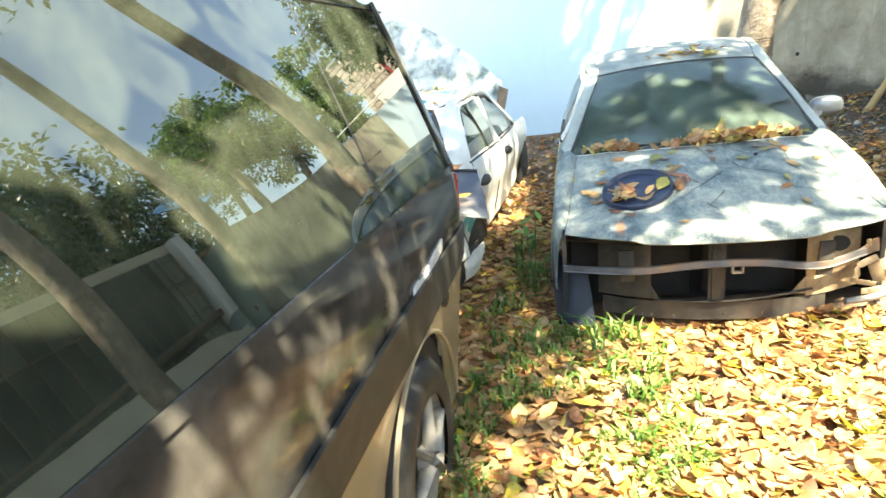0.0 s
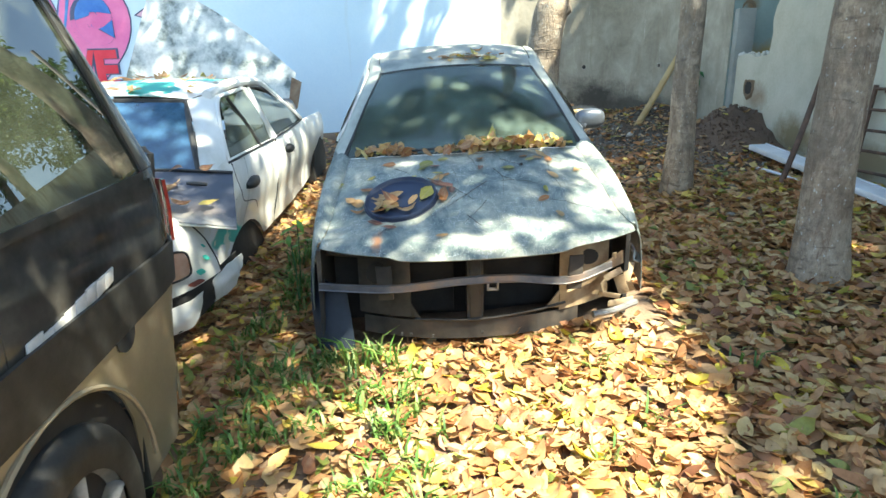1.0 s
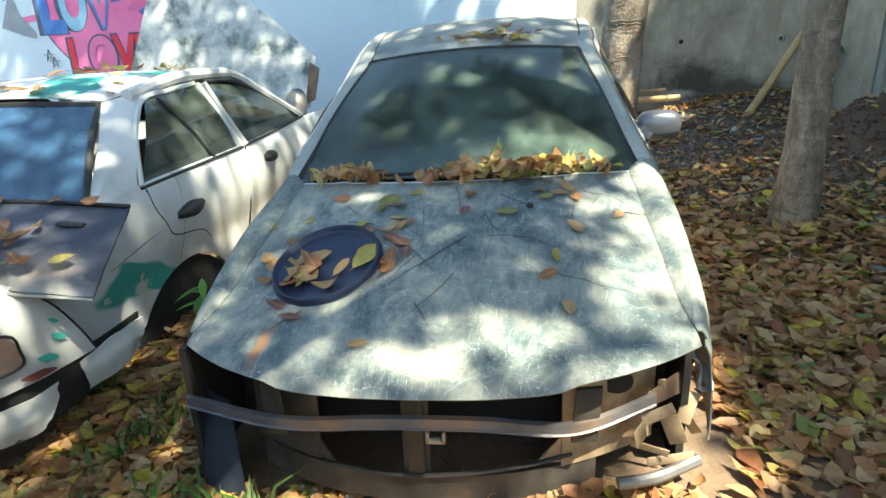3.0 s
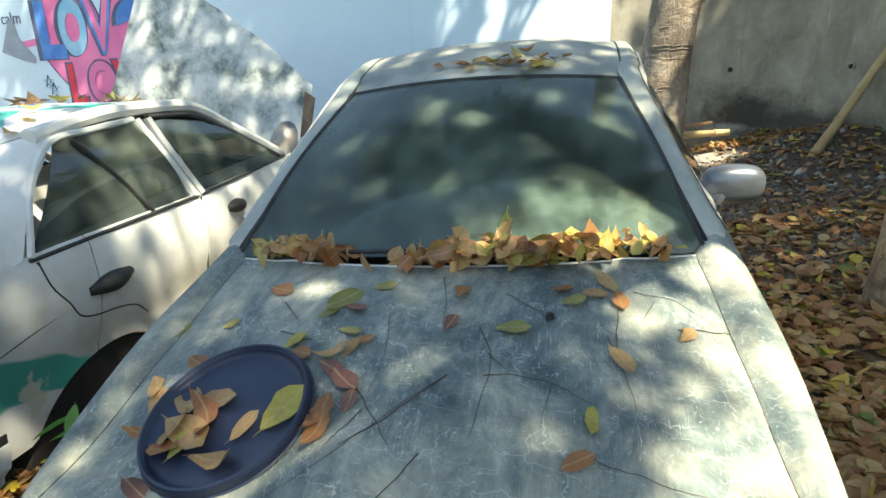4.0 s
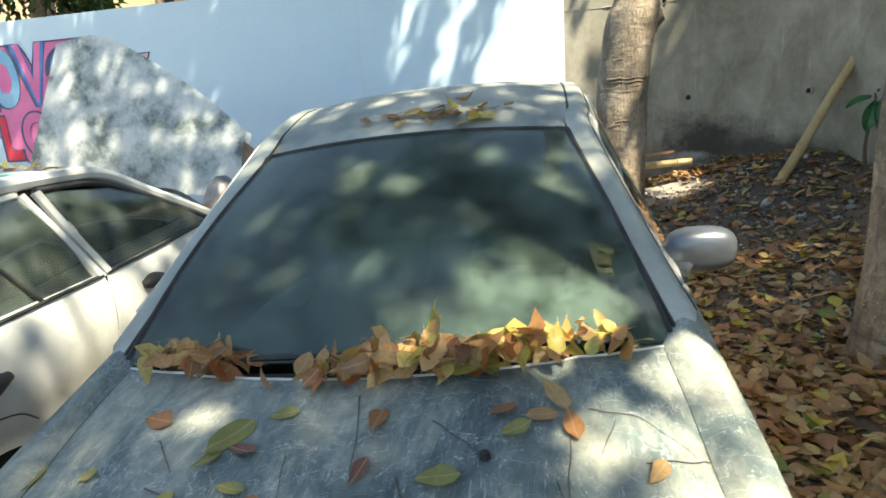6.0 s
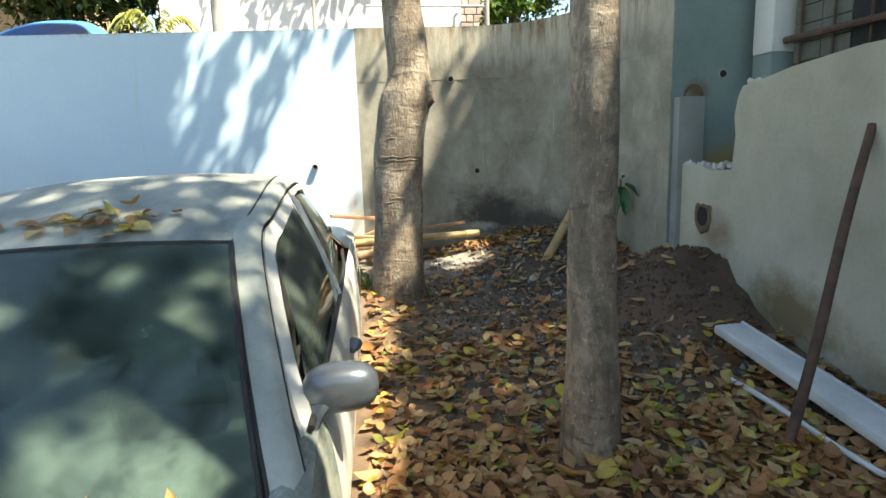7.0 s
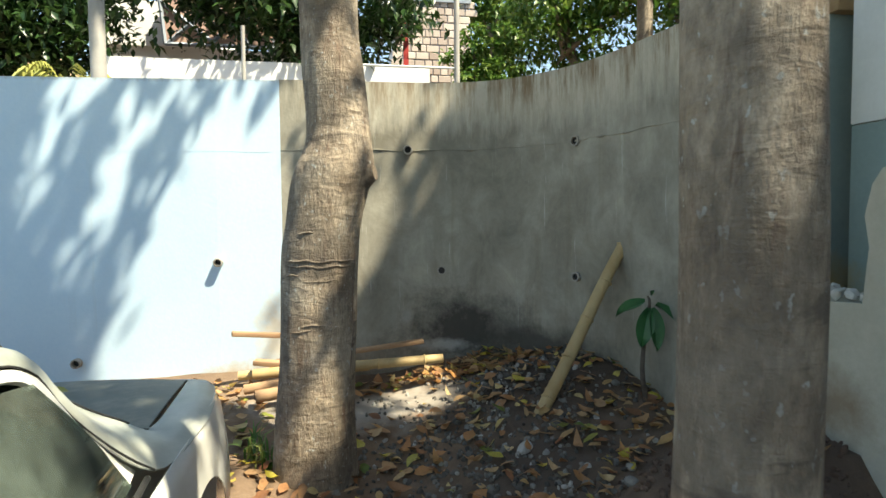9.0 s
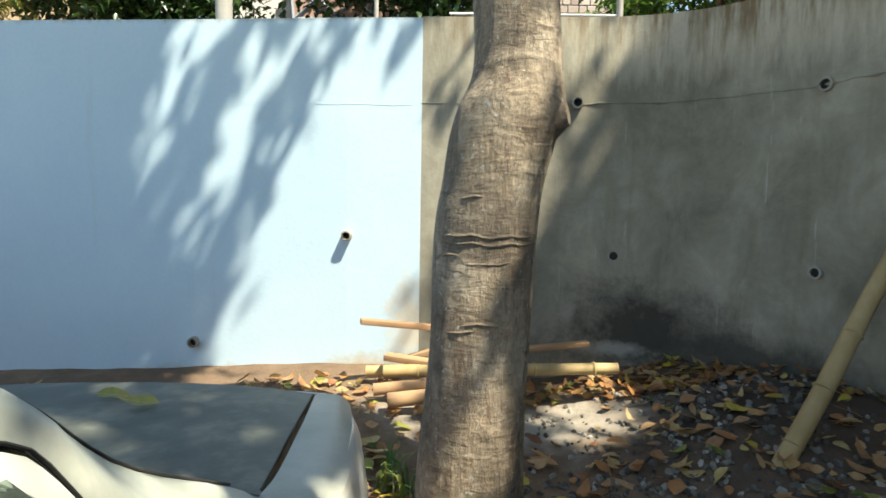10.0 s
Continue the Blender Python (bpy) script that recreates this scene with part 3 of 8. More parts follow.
BELT_X = smooth_of([(-0.24, 0.748), (-0.06, 0.785), (0.3, 0.80), (0.66, 0.80), (1.0, 0.80), (1.9, 0.805), (2.8, 0.81), (3.3, 0.79), (3.66, 0.71)])
BELT_Z = smooth_of([(-0.24, 0.385), (-0.06, 0.445), (0.1, 0.505), (0.3, 0.575), (0.66, 0.665), (1.0, 0.745), (1.9, 0.845), (2.8, 0.905), (3.3, 0.915), (3.66, 0.86)])


def side_pt(y0, y1, arch=None):
    """Flank of the car between two stations, cut by a wheel arch."""
    def fn(u, v):
        y = y0 + (y1 - y0) * u
        zb = gz(0.8, y) + 0.07
        if arch:
            d = abs(y - arch[0]) / arch[2]
            if d < 1:
                zb = max(zb, arch[1] + arch[2] * math.sqrt(1 - d * d))
        top, bx = BELT_Z(y), BELT_X(y)
        zb = min(zb, top - 0.06)
        z = top + (zb - top) * v
        h = (top - z)
        x = bx + 0.045 * math.sin(min(h / 0.5, 1) * math.pi * 0.75) - 0.02 * v
        if h < 0.03:
            x -= 0.012 * (1 - h / 0.03)
        return Vector((x, y, z))
    return fn


def fender_top(u, v):
    """From the bonnet's seam over to the flank."""
    y = lip_y(0.75) + 0.02 + (0.98 - lip_y(0.75) - 0.02) * u
    t = min(max((y - lip_y(0.74)) / (cowl_y(0.68) - lip_y(0.74)), 0), 1)
    xi = 0.7275 - 0.05 * t
    zi = hood_z(min(xi, 0.72), min(y, 0.62)) + max(y - 0.62, 0) * 0.22
    xo, zo = BELT_X(y) - 0.008, BELT_Z(y)
    z = zi + (zo - zi) * v + 0.03 * math.sin(v * math.pi) * min(1, 0.3 + u)
    return Vector((xi + (xo - xi) * v, y, z))


def ws_pt(u, v):
    """Windshield: u across, v from its foot to its top."""
    s = 2 * u - 1
    a = Vector((0.705 * s, 0.60 + 0.06 * s * s, 0.69 - 0.012 * s * s))
    b = Vector((0.515 * s, 1.245 + 0.068 * s * s, 1.165 - 0.03 * s * s))
    p = a.lerp(b, v)
    bulge = 0.03 * math.sin(v * math.pi)
    return p + Vector((0, -0.6, 0.8)) * bulge


RAIL = [(0.515, 1.315, 1.137), (0.535, 1.5, 1.198), (0.543, 1.8, 1.255), (0.538, 2.1, 1.284), (0.525, 2.46, 1.283)]


def roof_pt(u, v):
    """u across, v back from the windshield."""
    s = 2 * u - 1
    r = crom([Vector(p) for p in RAIL], v)
    x = s * r.x
    front, back = 1.25, 2.46
    y = r.y + (1 - s * s) * (-0.065 * (1 - v) + 0.06 * v)
    crown = 0.034 + 0.012 * math.sin(v * math.pi) - 0.012 * v
    return Vector((x, y, r.z + crown * (1 - abs(s) ** 2.5)))


def rear_glass_pt(u, v):
    s = 2 * u - 1
    a = Vector((0.525 * s, 2.47 + 0.06 * (1 - s * s), 1.275 + 0.022 * (1 - s * s)))
    b = Vector((0.625 * s, 2.95 + 0.065 * (1 - s * s), 0.943 + 0.012 * (1 - s * s)))
    return a.lerp(b, v) + Vector((0, 0.4, 0.9)) * 0.02 * math.sin(v * math.pi)


def deck_pt(u, v):
    s = 2 * u - 1
    y = 2.97 + 0.065 * (1 - s * s) + (0.58 + 0.04 * (1 - s * s)) * v
    return Vector((s * (0.679 - 0.05 * v), y, 0.94 + 0.004 * v - 0.018 * v ** 4 + 0.014 * (1 - s * s)))


def tail_pt(u, v):
    s = 2 * u - 1
    z = 0.925 - 0.5 * v
    y = 3.56 + 0.09 * (1 - s * s) + 0.07 * math.sin(v * math.pi * 0.8) + 0.02 * v
    return Vector((s * (0.66 + 0.05 * min(v * 3, 1)), y, z))


def side_window(poly, n=6):
    a, b, c, d = [Vector(p) for p in poly]
    out = Vector((1, 0, 0.25)).normalized()
    return lambda u, v: a.lerp(d, u).lerp(b.lerp(c, u), v) + out * 0.018 * math.sin(v * math.pi)


def flip(poly):
    return [(-x, y, z) for x, y, z in poly]


def car_warp(p):
    """Shortens the tail and lowers the roof's rear to the car's true proportions."""
    y = Y_TRUE(p.y) if p.y > 1.75 else p.y
    k = min(max((p.y - 1.75) / 0.6, 0), 1) * min(max((p.z - 0.93) / 0.33, 0), 1)
    return Vector((p.x, y, p.z - 0.04 * k))


Y_TRUE = smooth_of([(1.75, 1.75), (2.1, 2.05), (2.46, 2.33), (2.76, 2.53), (2.97, 2.775), (3.55, 3.20), (3.75, 3.36)])


def stripped_saloon():
    car = thing("car", (0, 1.6, gz(0, 1.6)), "abandoned cream saloon car, bumper and lights stripped, sunk on soil", "car")
    hood = part("bonnet", grid(hood_pt, 40, 36, 0.006), WEATHERED, car, "chalky grey-green bonnet with scratches and rust")
    part("roof", grid(roof_pt, 28, 28, 0.005), ROOF_PAINT, car, "weathered roof panel")
    part("bonnet_edge", tube([hood_pt(k / 40, 1.0) + Vector((0, 0.004, 0.001)) for k in range(41)], 0.0035, 6), CREAM, hood, "chipped pale rear edge")
    part("boot_lid", grid(deck_pt, 20, 12, 0.005), BOOT_DARK, car, "dark mottled boot lid")
    part("rear_panel", grid(tail_pt, 20, 12, 0.005), CREAM, car)
    for k, mir in (("", False), ("", True)):
        f = (lambda g: sym(g)) if mir else (lambda g: g)
        part("wing", merge(grid(f(fender_top), 24, 6, 0.004), grid(f(side_pt(-0.22, 0.985, (0.42, gz(0.8, 0.42) + 0.02, 0.33))), 26, 12, 0.004)), WEATHERED, car, "chalky weathered front wing")
        fd = part("front_door", grid(f(side_pt(0.992, 1.855)), 18, 12, 0.004), CREAM, car)
        rd = part("rear_door", grid(f(side_pt(1.862, 2.72)), 18, 12, 0.004), CREAM, car)
        part("rear_wing", grid(f(side_pt(2.727, 3.66, (3.0, gz(0.8, 3.0) + 0.12, 0.3))), 20, 12, 0.004), CREAM, car)
        sx = -1 if mir else 1
        m = lambda pts: [(sx * x, y, z) for x, y, z in pts]
        inner = [(0.722, 0.655, 0.676), (0.66, 0.84, 0.815), (0.524, 1.30, 1.133), (0.54, 1.5, 1.197), (0.549, 1.8, 1.254), (0.544, 2.1, 1.283), (0.531, 2.45, 1.283), (0.545, 2.68, 1.195), (0.635, 2.96, 0.96), (0.682, 2.99, 0.94), (0.668, 3.25, 0.94), (0.632, 3.55, 0.925)]
        outer = [(0.778, 0.76, 0.715), (0.722, 0.93, 0.835), (0.605, 1.325, 1.125), (0.613, 1.5, 1.182), (0.619, 1.8, 1.23), (0.618, 2.1, 1.25), (0.608, 2.36, 1.232), (0.648, 2.57, 1.11), (0.778, 2.79, 0.922), (0.812, 3.0, 0.912), (0.795, 3.25, 0.912), (0.72, 3.6, 0.885)]
        middle = [tuple((a + b) / 2 + d for a, b, d in zip(p, q, (0.012, 0, 0.012))) for p, q in zip(inner, outer)]
        part("side_rail", patch([m(inner), m(middle), m(outer)], 8, 66, 0.004), RAIL_PAINT, car, "cream roof side and rear quarter, mouldy")
        part("roof_seam", tube(m(inner[2:7]), 0.0032, 6, 24), RUBBER, car, "black roof seam")
        part("window_strip", tube(m([(x - 0.006, y, z + 0.006) for x, y, z in inner[6:9]]), 0.0026, 6, 16), RUBBER, car, "black strip beside the rear window")
        part("window_edge", patch([m([(0.495, 2.48, 1.290), (0.505, 2.70, 1.207), (0.59, 2.95, 0.978)]), m([(0.526, 2.47, 1.281), (0.539, 2.68, 1.197), (0.629, 2.95, 0.966)])], 2, 12, 0.004), RAIL_PAINT, car, "pale edge of the rear window")
        part("lid_seam", tube(m([(0.675, 2.985, 0.941), (0.655, 3.25, 0.944), (0.63, 3.53, 0.931)]), 0.0018, 6, 8), RUBBER, car, "black gap beside the boot lid")
        part("pillar_trim", tube(m(inner[:3]), 0.006, 6, 12), RUBBER, car, "black windshield trim")
        part("rain_gutter", tube(m(outer[:9]), 0.0027, 6, 40), RUBBER, car, "black rubber door seal")
        f_o = [(0.77, 0.845, 0.758), (0.712, 0.99, 0.866), (0.613, 1.33, 1.117), (0.618, 1.5, 1.175), (0.626, 1.74, 1.217)]
        f_i = [(0.778, 0.94, 0.772), (0.726, 1.07, 0.865), (0.64, 1.36, 1.08), (0.643, 1.5, 1.132), (0.648, 1.70, 1.172)]
        r_o = [(0.626, 1.755, 1.217), (0.625, 2.08, 1.243), (0.614, 2.345, 1.226), (0.654, 2.55, 1.11), (0.74, 2.775, 0.93)]
        r_i = [(0.648, 1.80, 1.175), (0.65, 2.05, 1.2), (0.643, 2.28, 1.182), (0.675, 2.45, 1.09), (0.748, 2.67, 0.908)]
        r_i = [tuple(a + (b - a) * 0.5 for a, b in zip(p, q)) for p, q in zip(r_o, r_i)]
        part("door_frame", patch([m(f_o), m(f_i)], 2, 24, 0.012), CREAM, fd)
        part("door_frame", patch([m([(0.632, 1.742, 1.206), (0.715, 1.80, 1.02), (0.792, 1.846, 0.845)]), m([(0.648, 1.695, 1.172), (0.72, 1.735, 1.02), (0.788, 1.775, 0.838)])], 2, 10, 0.012), CREAM, fd)
        part("door_frame", patch([m(r_o), m(r_i)], 2, 24, 0.012), CREAM, rd)
        part("door_frame", patch([m([(0.632, 1.757, 1.206), (0.715, 1.812, 1.02), (0.792, 1.858, 0.848)]), m([(0.648, 1.80, 1.175), (0.72, 1.85, 1.02), (0.788, 1.90, 0.848)])], 2, 10, 0.012), CREAM, rd)
        part("door_seal", tube(m([(0.782, 0.88, 0.755), (0.792, 1.3, 0.802), (0.796, 1.84, 0.846)]), 0.009, 6, 8), RUBBER, fd, "black rubber belt seal")
        part("door_seal", tube(m([(0.796, 1.87, 0.85), (0.792, 2.3, 0.882), (0.765, 2.78, 0.908)]), 0.009, 6, 8), RUBBER, rd, "black rubber belt seal")
        p1 = m([(0.778, 0.93, 0.768), (0.636, 1.355, 1.085), (0.645, 1.71, 1.18), (0.786, 1.785, 0.838)])
        p2 = m([(0.786, 1.89, 0.845), (0.64, 1.785, 1.195), (0.628, 2.325, 1.205), (0.745, 2.735, 0.912)])
        for poly, own in ((p1, fd), (p2, rd)):
            g = part("window", grid(side_window(poly) if not mir else sym(side_window(flip(poly))), 8, 8, 0.003), SIDE_GLASS, own, "dusty green window glass")
            g.visible_shadow = False
        # handles
        part("handle_bowl", tube(m([(0.842, 1.68, 0.675), (0.848, 1.74, 0.68), (0.842, 1.80, 0.685)]), [0.012, 0.03, 0.012], 10, 8, 0.75), MIRROR_SHELL, fd, "grey door handle recess")
        part("tail_lamp", patch([[(sx * 0.62, 3.60, 0.84), (sx * 0.68, 3.56, 0.84), (sx * 0.72, 3.49, 0.84)], [(sx * 0.64, 3.64, 0.77), (sx * 0.70, 3.59, 0.77), (sx * 0.745, 3.50, 0.77)], [(sx * 0.64, 3.64, 0.69), (sx * 0.70, 3.59, 0.69), (sx * 0.745, 3.50, 0.69)]], 6, 6, 0.012), TAIL_RED, car, "red tail lamp")
    ws = part("windshield", grid(ws_pt, 30, 20, 0.004), WINDSHIELD, car, "dusty windshield with dirt film")
    ws.visible_shadow = False
    part("windshield_seal", tube([ws_pt(0, 0)] + [ws_pt(0, k / 8) for k in range(1, 9)] + [ws_pt(k / 12, 1) for k in range(1, 13)] + [ws_pt(1, 1 - k / 8) for k in range(1, 9)], 0.007, 6), RUBBER, car, "black rubber windshield seal")
    rg = part("rear_window", grid(rear_glass_pt, 16, 10, 0.004), WINDSHIELD, car, "dusty rear window")
    rg.visible_shadow = False
    # wing mirror, driver's side
    mir = part("wing_mirror", grid(lambda u, v: mirror_pt(u, v), 24, 14), MIRROR_SHELL, car, "silver wing mirror shell")
    part("mirror_foot", tube([(0.765, 0.93, 0.735), (0.785, 0.95, 0.76), (0.805, 0.965, 0.775)], [0.035, 0.028, 0.022], 8, 6, 0.7), MIRROR_SHELL, car)
    part("mirror_glass", grid(lambda u, v: Vector((0.845 + 0.075 * math.cos(2 * math.pi * u) * v, 1.045, 0.802 + 0.046 * math.sin(2 * math.pi * u) * v)), 20, 3), SILVERED, mir)
    # cowl panel under the leaves, wiper
    part("cowl_panel", grid(lambda u, v: Vector(((2 * u - 1) * (0.672 + 0.025 * v), cowl_y((2 * u - 1) * 0.672) - 0.02 + (0.13 - 0.06 * abs(2 * u - 1)) * v, 0.655 + 0.012 * math.sin(v * 9) - 0.012 * (2 * u - 1) ** 2)), 40, 10, 0.004), RUBBER, car, "black cowl panel")
    part("wiper", tube([(-0.42, 0.60, 0.705), (-0.15, 0.585, 0.712), (0.12, 0.60, 0.71)], 0.007, 6, 8), RUBBER, car, "black wiper arm")
    part("wiper", tube([(0.1, 0.60, 0.706), (0.35, 0.60, 0.71), (0.6, 0.63, 0.70)], 0.007, 6, 8), RUBBER, car, "black wiper arm")
    front_end(car)
    cabin(car)
    return car


def mirror_pt(u, v):
    a, b = 2 * math.pi * u, math.pi * v
    k = math.sin(b) ** 0.55
    return Vector((0.848 + 0.098 * (abs(math.cos(a)) ** 0.75) * math.copysign(1, math.cos(a)) * k, 1.0 - 0.055 * math.cos(b) - 0.0 , 0.803 + 0.062 * (abs(math.sin(a)) ** 0.75) * math.copysign(1, math.sin(a)) * k))


def front_end(car):
    """Bare radiator support behind the missing bumper."""
    g = lambda x: gz(x, -0.3)
    # near-black sheets give the open bay its depth of shade
    part("bay_lining", box((-0.70, -0.02, g(0)), (0.70, 0.02, 0.44)), BLACK_IN, car, "near-black shade of hollows")
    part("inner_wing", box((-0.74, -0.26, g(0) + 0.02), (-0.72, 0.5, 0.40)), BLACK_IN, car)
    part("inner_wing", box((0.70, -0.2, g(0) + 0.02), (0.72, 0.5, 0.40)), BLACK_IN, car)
    part("upper_crossmember", tube([(-0.74, -0.10, 0.345), (-0.5, -0.22, 0.355), (-0.2, -0.30, 0.36), (0.2, -0.30, 0.36), (0.5, -0.21, 0.355), (0.72, -0.08, 0.345)], 0.022, 8, 24, 0.5), PRIMER, car)
    face_y = lambda x: -0.345 + 0.27 * (abs(x) / 0.72) ** 2.2
    sheet = lambda x0, x1, z0, z1, out=0.0, nx=10: patch([[(x, face_y(x) - out + 0.05 * (z - 0.03), z) for x in (x0 + (x1 - x0) * k / nx for k in range(nx + 1))] for z in (z0, (z0 + z1) / 2, z1)], 6, nx * 3, 0.006)
    part("lower_panel", sheet(-0.54, 0.47, -0.01, 0.072), PRIMER, car, "dull grey-brown lower front panel")
    part("panel_lip", tube([(x, face_y(x) - 0.008, 0.078 + 0.06 * max(x, 0)) for x in (-0.3, -0.15, 0.0, 0.15, 0.3, 0.4)], 0.009, 6, 24, 0.6), PRIMER, car, "rolled lip of the lower panel")
    part("support_cheek", sheet(-0.56, -0.315, 0.085, 0.34, 0.004, 6), PRIMER, car, "dull lamp support panel")
    part("support_cheek", sheet(0.37, 0.64, 0.07, 0.36, 0.004, 6), SHARD, car, "tan primed lamp support panel")
    # flat black discs laid on the cheeks paint the shaded lamp holes
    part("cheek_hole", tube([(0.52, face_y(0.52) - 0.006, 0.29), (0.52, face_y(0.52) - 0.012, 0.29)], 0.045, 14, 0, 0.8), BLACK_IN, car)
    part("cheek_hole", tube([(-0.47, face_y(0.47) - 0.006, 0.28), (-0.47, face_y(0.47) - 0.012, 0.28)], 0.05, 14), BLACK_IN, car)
    part("gusset", prism([(-0.33, face_y(0.33) - 0.004, 0.09), (-0.27, face_y(0.27) - 0.004, 0.075), (-0.315, face_y(0.3) - 0.004, 0.15)], (0, 0.012, 0), 0.003), PRIMER, car)
    part("gusset", prism([(0.37, face_y(0.37) - 0.004, 0.08), (0.3, face_y(0.3) - 0.004, 0.09), (0.37, face_y(0.37) - 0.004, 0.16)], (0, 0.012, 0), 0.003), SHARD, car)
    beam = [(-0.735, -0.275, 0.252), (-0.4, -0.37, 0.256), (-0.1, -0.402, 0.285), (0.15, -0.398, 0.283), (0.4, -0.352, 0.245), (0.62, -0.255, 0.27)]
    face = [[(x, y, z) for x, y, z in beam], [(x, y - 0.003, z - 0.022) for x, y, z in beam]]
    lip = [[(x, y + 0.016, z + 0.002) for x, y, z in beam], [(x, y, z) for x, y, z in beam]]
    sole = [[(x, y - 0.003, z - 0.022) for x, y, z in beam], [(x, y - 0.008, z - 0.026) for x, y, z in beam]]
    part("bumper_beam", merge(patch(face, 2, 36, 0.003), patch(lip, 1, 36, 0.003), patch(sole, 1, 36, 0.003)), BEAM, car, "dark scratched bumper beam", False)
    part("tow_bracket", merge(box((0.02, -0.425, 0.232), (0.028, -0.405, 0.262)), box((0.062, -0.425, 0.232), (0.07, -0.405, 0.262)), box((0.02, -0.425, 0.232), (0.07, -0.405, 0.24))), BARE, car)
    part("centre_strut", merge(box((-0.05, -0.352, 0.06), (0.0, -0.335, 0.36), 0.006), box((-0.062, -0.342, 0.06), (0.012, -0.33, 0.36))), PRIMER, car, "dull pressed centre strut")
    for x, y, z in ((-0.36, -0.37, 0.035), (-0.32, -0.378, 0.035), (-0.22, -0.395, 0.03), (0.0, -0.402, 0.035)):
        part("bolt_hole", tube([(x, y + 0.006, z), (x, y - 0.004, z)], 0.007, 8), BLACK_IN, car)
    for s in (-1, 1):
        part("lamp_bracket", prism([(s * 0.39, -0.345, 0.185), (s * 0.46, -0.33, 0.18), (s * 0.47, -0.32, 0.33), (s * 0.40, -0.34, 0.335)], (0, 0.015, 0), 0.003), PRIMER, car)
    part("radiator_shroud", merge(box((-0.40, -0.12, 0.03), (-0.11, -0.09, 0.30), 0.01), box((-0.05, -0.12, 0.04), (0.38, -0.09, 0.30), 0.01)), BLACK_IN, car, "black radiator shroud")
    part("torn_bracket", patch([[(0.60, -0.25, 0.27), (0.68, -0.2, 0.30), (0.74, -0.13, 0.28)], [(0.61, -0.245, 0.23), (0.69, -0.2, 0.24), (0.735, -0.14, 0.22)]], 3, 8, 0.004), RUSTY, car, "torn rusty wing bracket")
    rng = random.Random(31)
    for x, y, z, a, b in ((0.63, -0.25, 0.21, 0.09, 0.03), (0.68, -0.23, 0.15, 0.05, 0.10), (0.72, -0.2, 0.20, 0.04, 0.09), (0.61, -0.27, 0.12, 0.10, 0.025), (0.67, -0.26, 0.08, 0.13, 0.03), (0.74, -0.17, 0.13, 0.03, 0.11), (0.64, -0.22, 0.27, 0.02, 0.08), (0.58, -0.28, 0.17, 0.06, 0.05)):
        tilt = Matrix.Translation((x, y, z)) @ Euler((rng.uniform(-0.5, 0.5), rng.uniform(-0.5, 0.5), rng.uniform(-0.4, 1.0))).to_matrix().to_4x4()
        part("torn_shard", box((-a / 2, -0.002, -b / 2), (a / 2, 0.002, b / 2), 0.0015, tilt), SHARD, car, "torn tan metal shard")
    part("bent_tube", tube([(0.52, -0.33, 0.055), (0.62, -0.31, 0.06), (0.75, -0.24, 0.065)], 0.016, 8, 8), BARE, car, "loose grey tube")
    part("torn_bracket", tube([(0.72, -0.12, 0.34), (0.765, -0.14, 0.29), (0.75, -0.18, 0.25), (0.79, -0.15, 0.235), (0.77, -0.10, 0.28)], 0.012, 6, 14, 0.5), CREAM, car, "bent cream metal tab")
    part("hanging_liner", patch([[(-0.80, -0.08, 0.33), (-0.72, -0.2, 0.25), (-0.62, -0.24, 0.22)], [(-0.80, -0.16, 0.15), (-0.72, -0.24, 0.12), (-0.6, -0.27, 0.1)], [(-0.78, -0.2, g(-0.8)), (-0.7, -0.3, g(-0.7)), (-0.58, -0.3, g(-0.6))]], 8, 8, 0.004), BLUE_LINER, car, "faded blue-black plastic liner")


def cabin(car):
    part("dashboard", patch([[(-0.66, 0.72, 0.66), (0, 0.68, 0.675), (0.66, 0.72, 0.66)], [(-0.66, 0.95, 0.69), (0, 0.98, 0.70), (0.66, 0.95, 0.69)], [(-0.66, 1.1, 0.62), (0, 1.12, 0.62), (0.66, 1.1, 0.62)], [(-0.66, 1.1, 0.4), (0, 1.1, 0.4), (0.66, 1.1, 0.4)]], 12, 12, 0.01), DARK_PANEL, car, "dusty dashboard")
    for x in (-0.34, 0.34):
        part("seat", merge(box((x - 0.23, 1.45, 0.36), (x + 0.23, 1.95, 0.52), 0.05), box((x - 0.23, 1.9, 0.45), (x + 0.23, 2.02, 0.98), 0.05, Matrix.Rotation(-0.15, 4, "X") @ Matrix.Translation((0, 0.1, 0.28))), box((x - 0.12, 2.02, 1.0), (x + 0.12, 2.1, 1.13), 0.03)), SEAT, car, "grey cloth seat")
    part("steering_wheel", merge(tube([(0.34 + 0.17 * math.cos(a), 1.22 + 0.05 * math.sin(a), 0.72 + 0.15 * math.sin(a)) for a in (k * math.pi / 12 for k in range(25))], 0.014, 8, 0, 1, False), tube([(0.18, 1.215, 0.72), (0.5, 1.215, 0.72)], 0.012, 6)), RUBBER, car)
    part("floor_pan", box((-0.74, 0.5, 0.2), (0.74, 3.4, 0.24), 0, Matrix.Translation((0, 0, 0)) @ Matrix.Rotation(0.05, 4, "X")), BLACK_IN, car)


